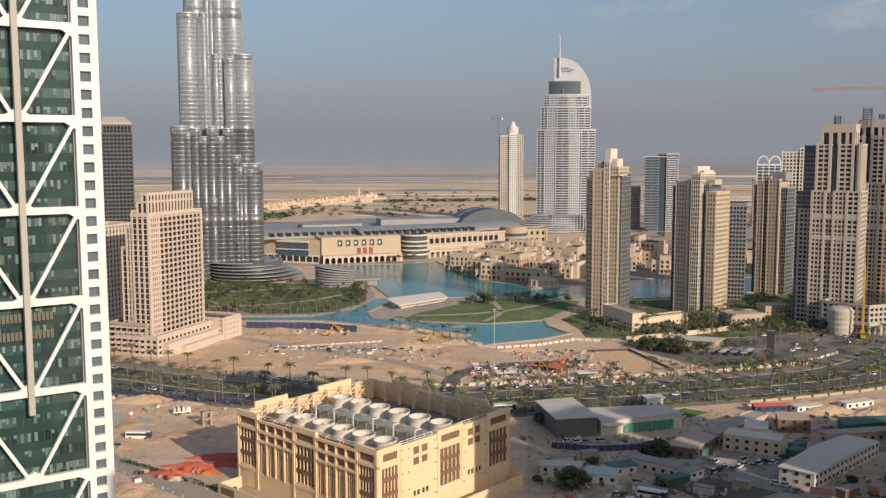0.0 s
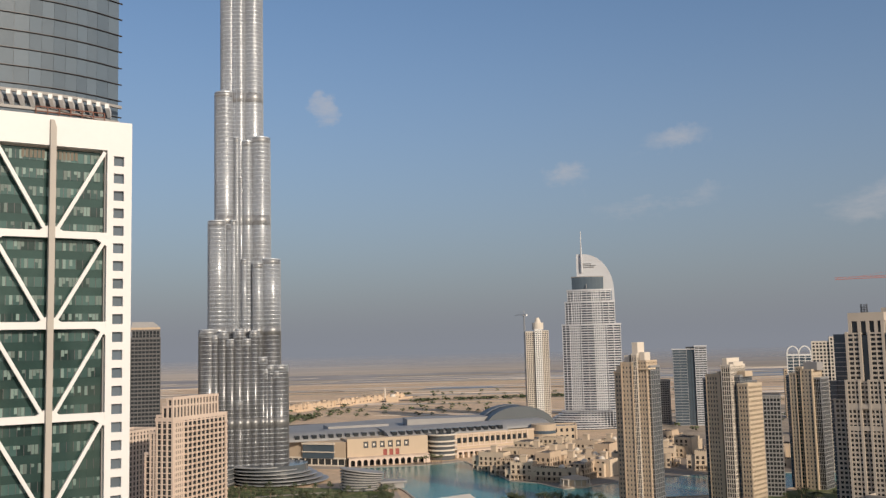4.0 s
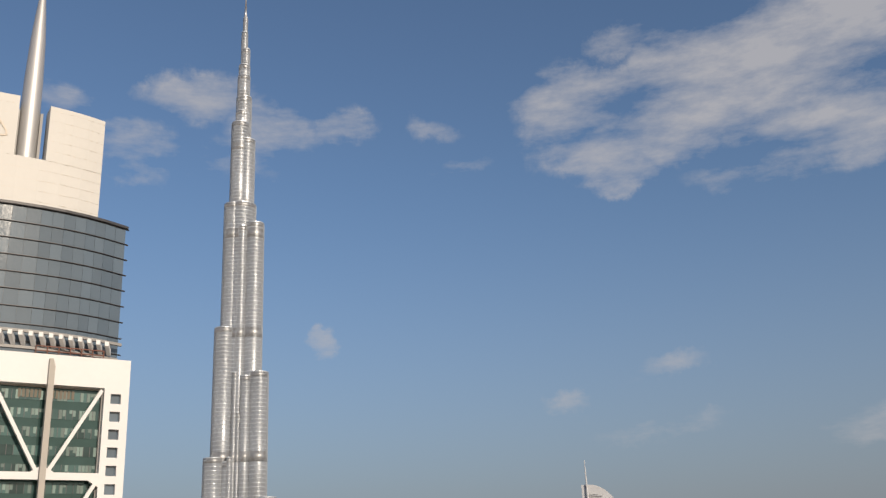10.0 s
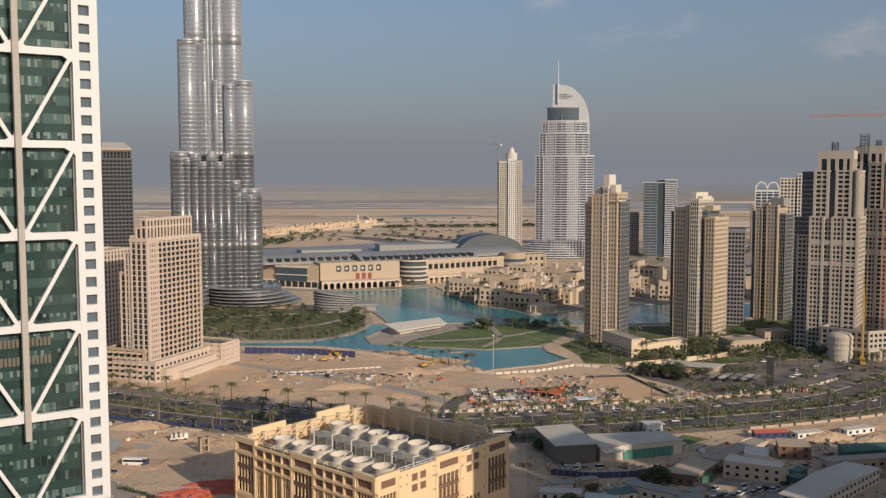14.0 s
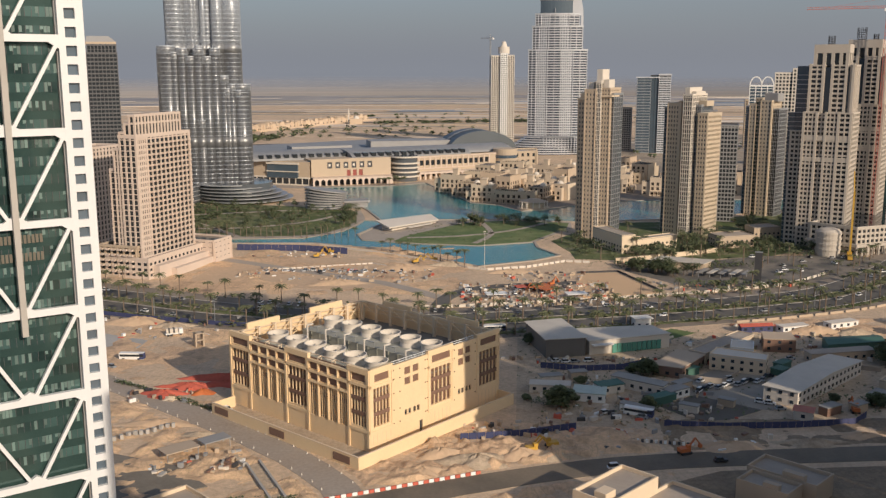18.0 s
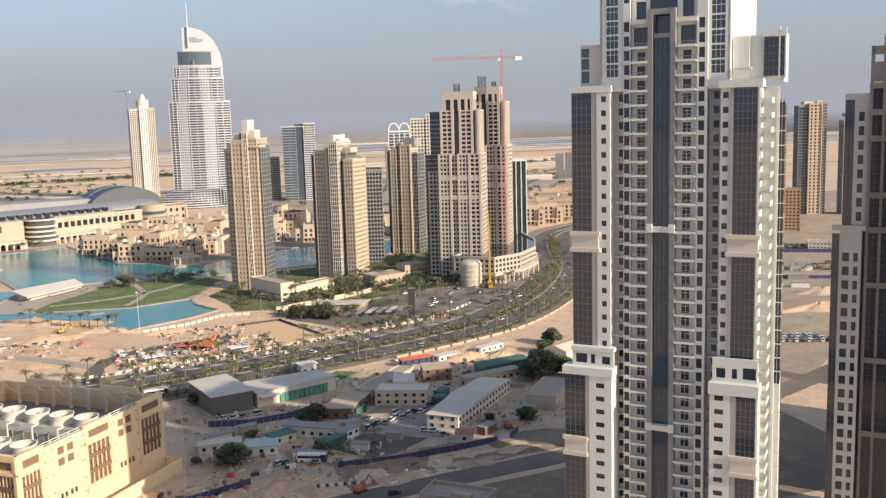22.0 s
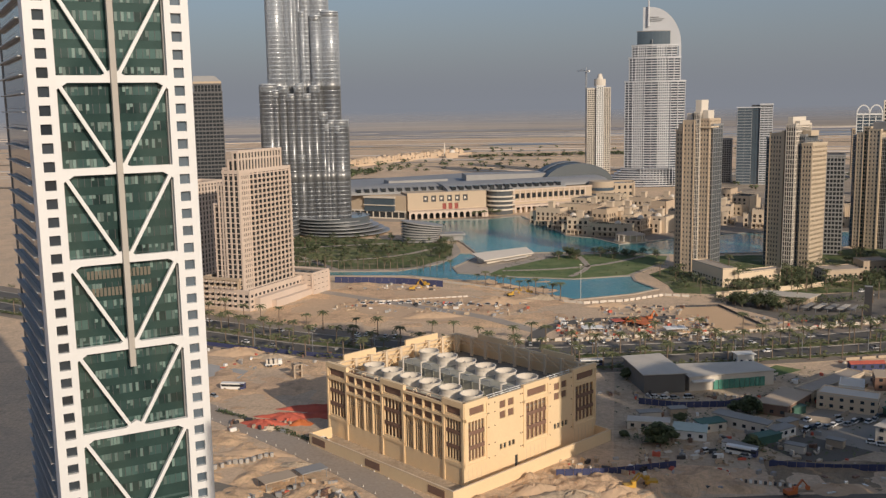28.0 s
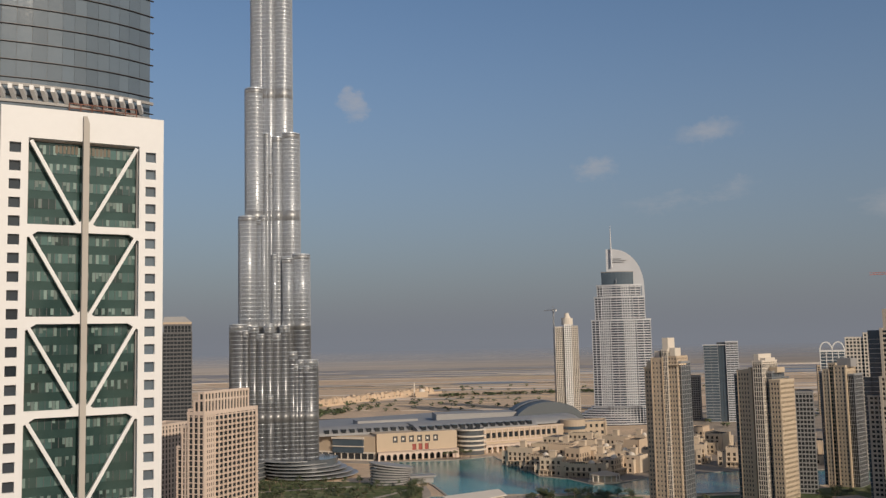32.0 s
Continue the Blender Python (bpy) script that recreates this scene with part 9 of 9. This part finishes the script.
for k in range(420):
    q = r.random()
    x, y = (r.uniform(118, 210), r.uniform(596, 612)) if q < 0.2 else (r.uniform(140, 160) + r.uniform(0, 60), r.uniform(545, 552)) if q < 0.3 else (r.uniform(100, 275), r.uniform(640, 700)) if q < 0.75 else (r.uniform(225, 300), r.uniform(640, 668))
    leaves(gt, r, x, y, 2.2, 2.4, 1.6, 16, 0.7)
part("garden_scrub", gt, LEAF, None, "dense green garden scrub round the lakeside towers", "stuff", category="shrubs")

flat("lawn", [(96, 632), (150, 622), (232, 640), (270, 668), (262, 706), (180, 712), (96, 700)], 0.1, PARKG, "dark planted garden ground round the lakeside towers", "lawn")

fence("hoarding", [(90, 586), (117, 590), (132, 534)], 1.3, DARKM, "dark mesh fence round the levelled plot", 4)

# ring of barriers, huts and low walls in the yards
for k in range(18):
    a = 2 * math.pi * k / 18
    t = thing("road_barrier", 63 + 5 * math.cos(a), 317 + 4 * math.sin(a), 0.1, math.degrees(a) + 90, "red and white plastic road barrier" if k % 2 else "white plastic road barrier", "barrier", "road barriers")
    part("barrier", MB().prism([(-0.75, -0.3), (0.75, -0.3), (0.75, 0.3), (-0.75, 0.3)], 0, 0.9, [(-0.75, -0.12), (0.75, -0.12), (0.75, 0.12), (-0.75, 0.12)]), RED if k % 2 else PALE, t)
for x, y, w, d, h, a, m, lab in ((100, 366, 8, 4, 3, 35, TAN, "small tan yard hut"), (108, 384, 7, 4, 3, 35, GREENR, "small green yard hut"), (150, 392, 8, 4, 2.8, 40, GREENR, "green parking shade"), (146, 384, 6, 5, 2.6, 40, GREENR, "green parking shade"), (160, 340, 6, 4, 3, 30, TAN, "small tan yard hut"), (148, 337, 8, 4, 3.2, 30, BROWN, "brown yard hut"), (172, 350, 10, 5, 3.4, 45, TAN, "tan yard hut"), (48, 375, 9, 4, 3, 12, PALE, "pale yard hut"), (60, 380, 7, 4, 3, 12, TAN, "small tan yard hut"), (96, 340, 7, 3, 2.8, -30, PALE, "pale yard hut"), (112, 346, 6, 3, 2.8, -35, TAN, "small tan yard hut")):
    shed("yard_hut", rect(x, y, w / 2, d / 2, a), h, m, (GREYROOF, GREENR)[m is GREENR], lab + " with a flat sheet roof", 0.3, windows=False, category="hut")
for pts in ([(102, 378), (118, 372), (128, 382)], [(150, 372), (176, 392), (190, 386)], [(186, 350), (206, 374), (224, 372)]):
    t = thing("yard_wall", 0, 0, 0, 0, "low dusty concrete yard wall", "wall")
    for (xa, ya), (xb, yb) in zip(pts, pts[1:]):
        d = Vector((xb - xa, yb - ya))
        part("wall", MB().obox((xa + xb) / 2, (ya + yb) / 2, math.degrees(math.atan2(d.y, d.x)), d.length / 2, 0.15, 0, 2.2), PAVING, t)
ys = MB()
for k in range(260):
    x, y = r.choice(((46, 346), (88, 384), (80, 342), (168, 346), (118, 396), (64, 374), (206, 384), (150, 352)))
    leaves(ys, r, x + r.gauss(0, 5), y + r.gauss(0, 4), 1.2, 1.3, 1.0, 7, 0.45)
part("yard_scrub", ys, LEAF, None, "dusty bushes in the yards", "stuff", category="shrubs")

# ---- plots beyond the near towers ----
t = thing("apartment_block", 678, 764, 0, -42, "unfinished orange-brown apartment block far off", "apartment block")
vol(t, -7, 7, -8, 8, 0, 42, material("raw_block_wall", (0.50, 0.33, 0.19), 0.9, vary=0.15, scale=0.1), GLASS_DARK, bay=3.2, band=1.8, pier=1.4)
t = thing("villa", 606, 648, 0, -42, "pale low villa with a row of arches", "house")
vol(t, -9, 9, -6, 6, 0, 7, PALE, GLASS_DARK, bay=3, band=2.2, pier=1.2)
part("turret", MB().box(-4, -1, -6.5, -3, 7, 10).box(3, 5, -6.5, -3, 7, 9), PALE, t)
fence("hoarding", [(555, 662), (610, 626), (660, 600)], 3.2, BLUEH, "dark blue hoarding along the far road", 8)
fence("hoarding", [(470, 560), (520, 530), (560, 500)], 2.6, BLUEH, "dark blue hoarding round a site", 8)
for x, y, w, d, h, m in ((520, 575, 16, 5, 3.4, WHITE), (545, 560, 12, 5, 3.4, PALE), (490, 545, 14, 4, 3.2, GREYCLAD), (470, 520, 12, 4, 3.2, WHITE), (560, 585, 10, 5, 3.2, BROWN)):
    shed("site_cabin", rect(x, y, w / 2, d / 2, -36), h, m, GREYROOF, "long site cabin on the far plots", 0.2, windows=False)
for k in range(26):
    copy_thing(fars[(0, 1, 0, 2)[k % 4]], pose(352 + 3.1 * (k % 9) + 1.2 * (k // 9), 402 + 2 * (k // 9) * 3 - 1.6 * (k % 9), 0.1, 0, 0, 60 + 8 * math.sin(k)))
fw = MB()
for k in range(260):
    f = r.random()
    x, y = (440 + 130 * f + r.uniform(-4, 4), 600 - 40 * f + r.uniform(-8, 8)) if k < 120 else (560 + 120 * f, 690 - 70 * f + r.uniform(-6, 6))
    leaves(fw, r, x, y, 2.4, 2.6, 1.8, 10, 1.0)
part("roadside_scrub", fw, LEAF, None, "dark scrub and trees along the far road", "stuff", category="trees")
flat("plot", [(420, 420), (560, 500), (720, 640), (640, 760), (500, 640), (380, 480)], 0.07, WORNDIRT, "grey-brown trodden plot", "plot")
flat("plot", [(262, 326), (300, 330), (345, 362), (420, 420), (380, 480), (330, 440)], 0.055, WORNDIRT, "trodden grey-brown plot beside the road", "plot")
flat("plot", [(640, 764), (724, 642), (1000, 800), (1200, 1150), (800, 1000)], 0.06, WORNDIRT, "grey-brown plots beyond the far road", "plot")
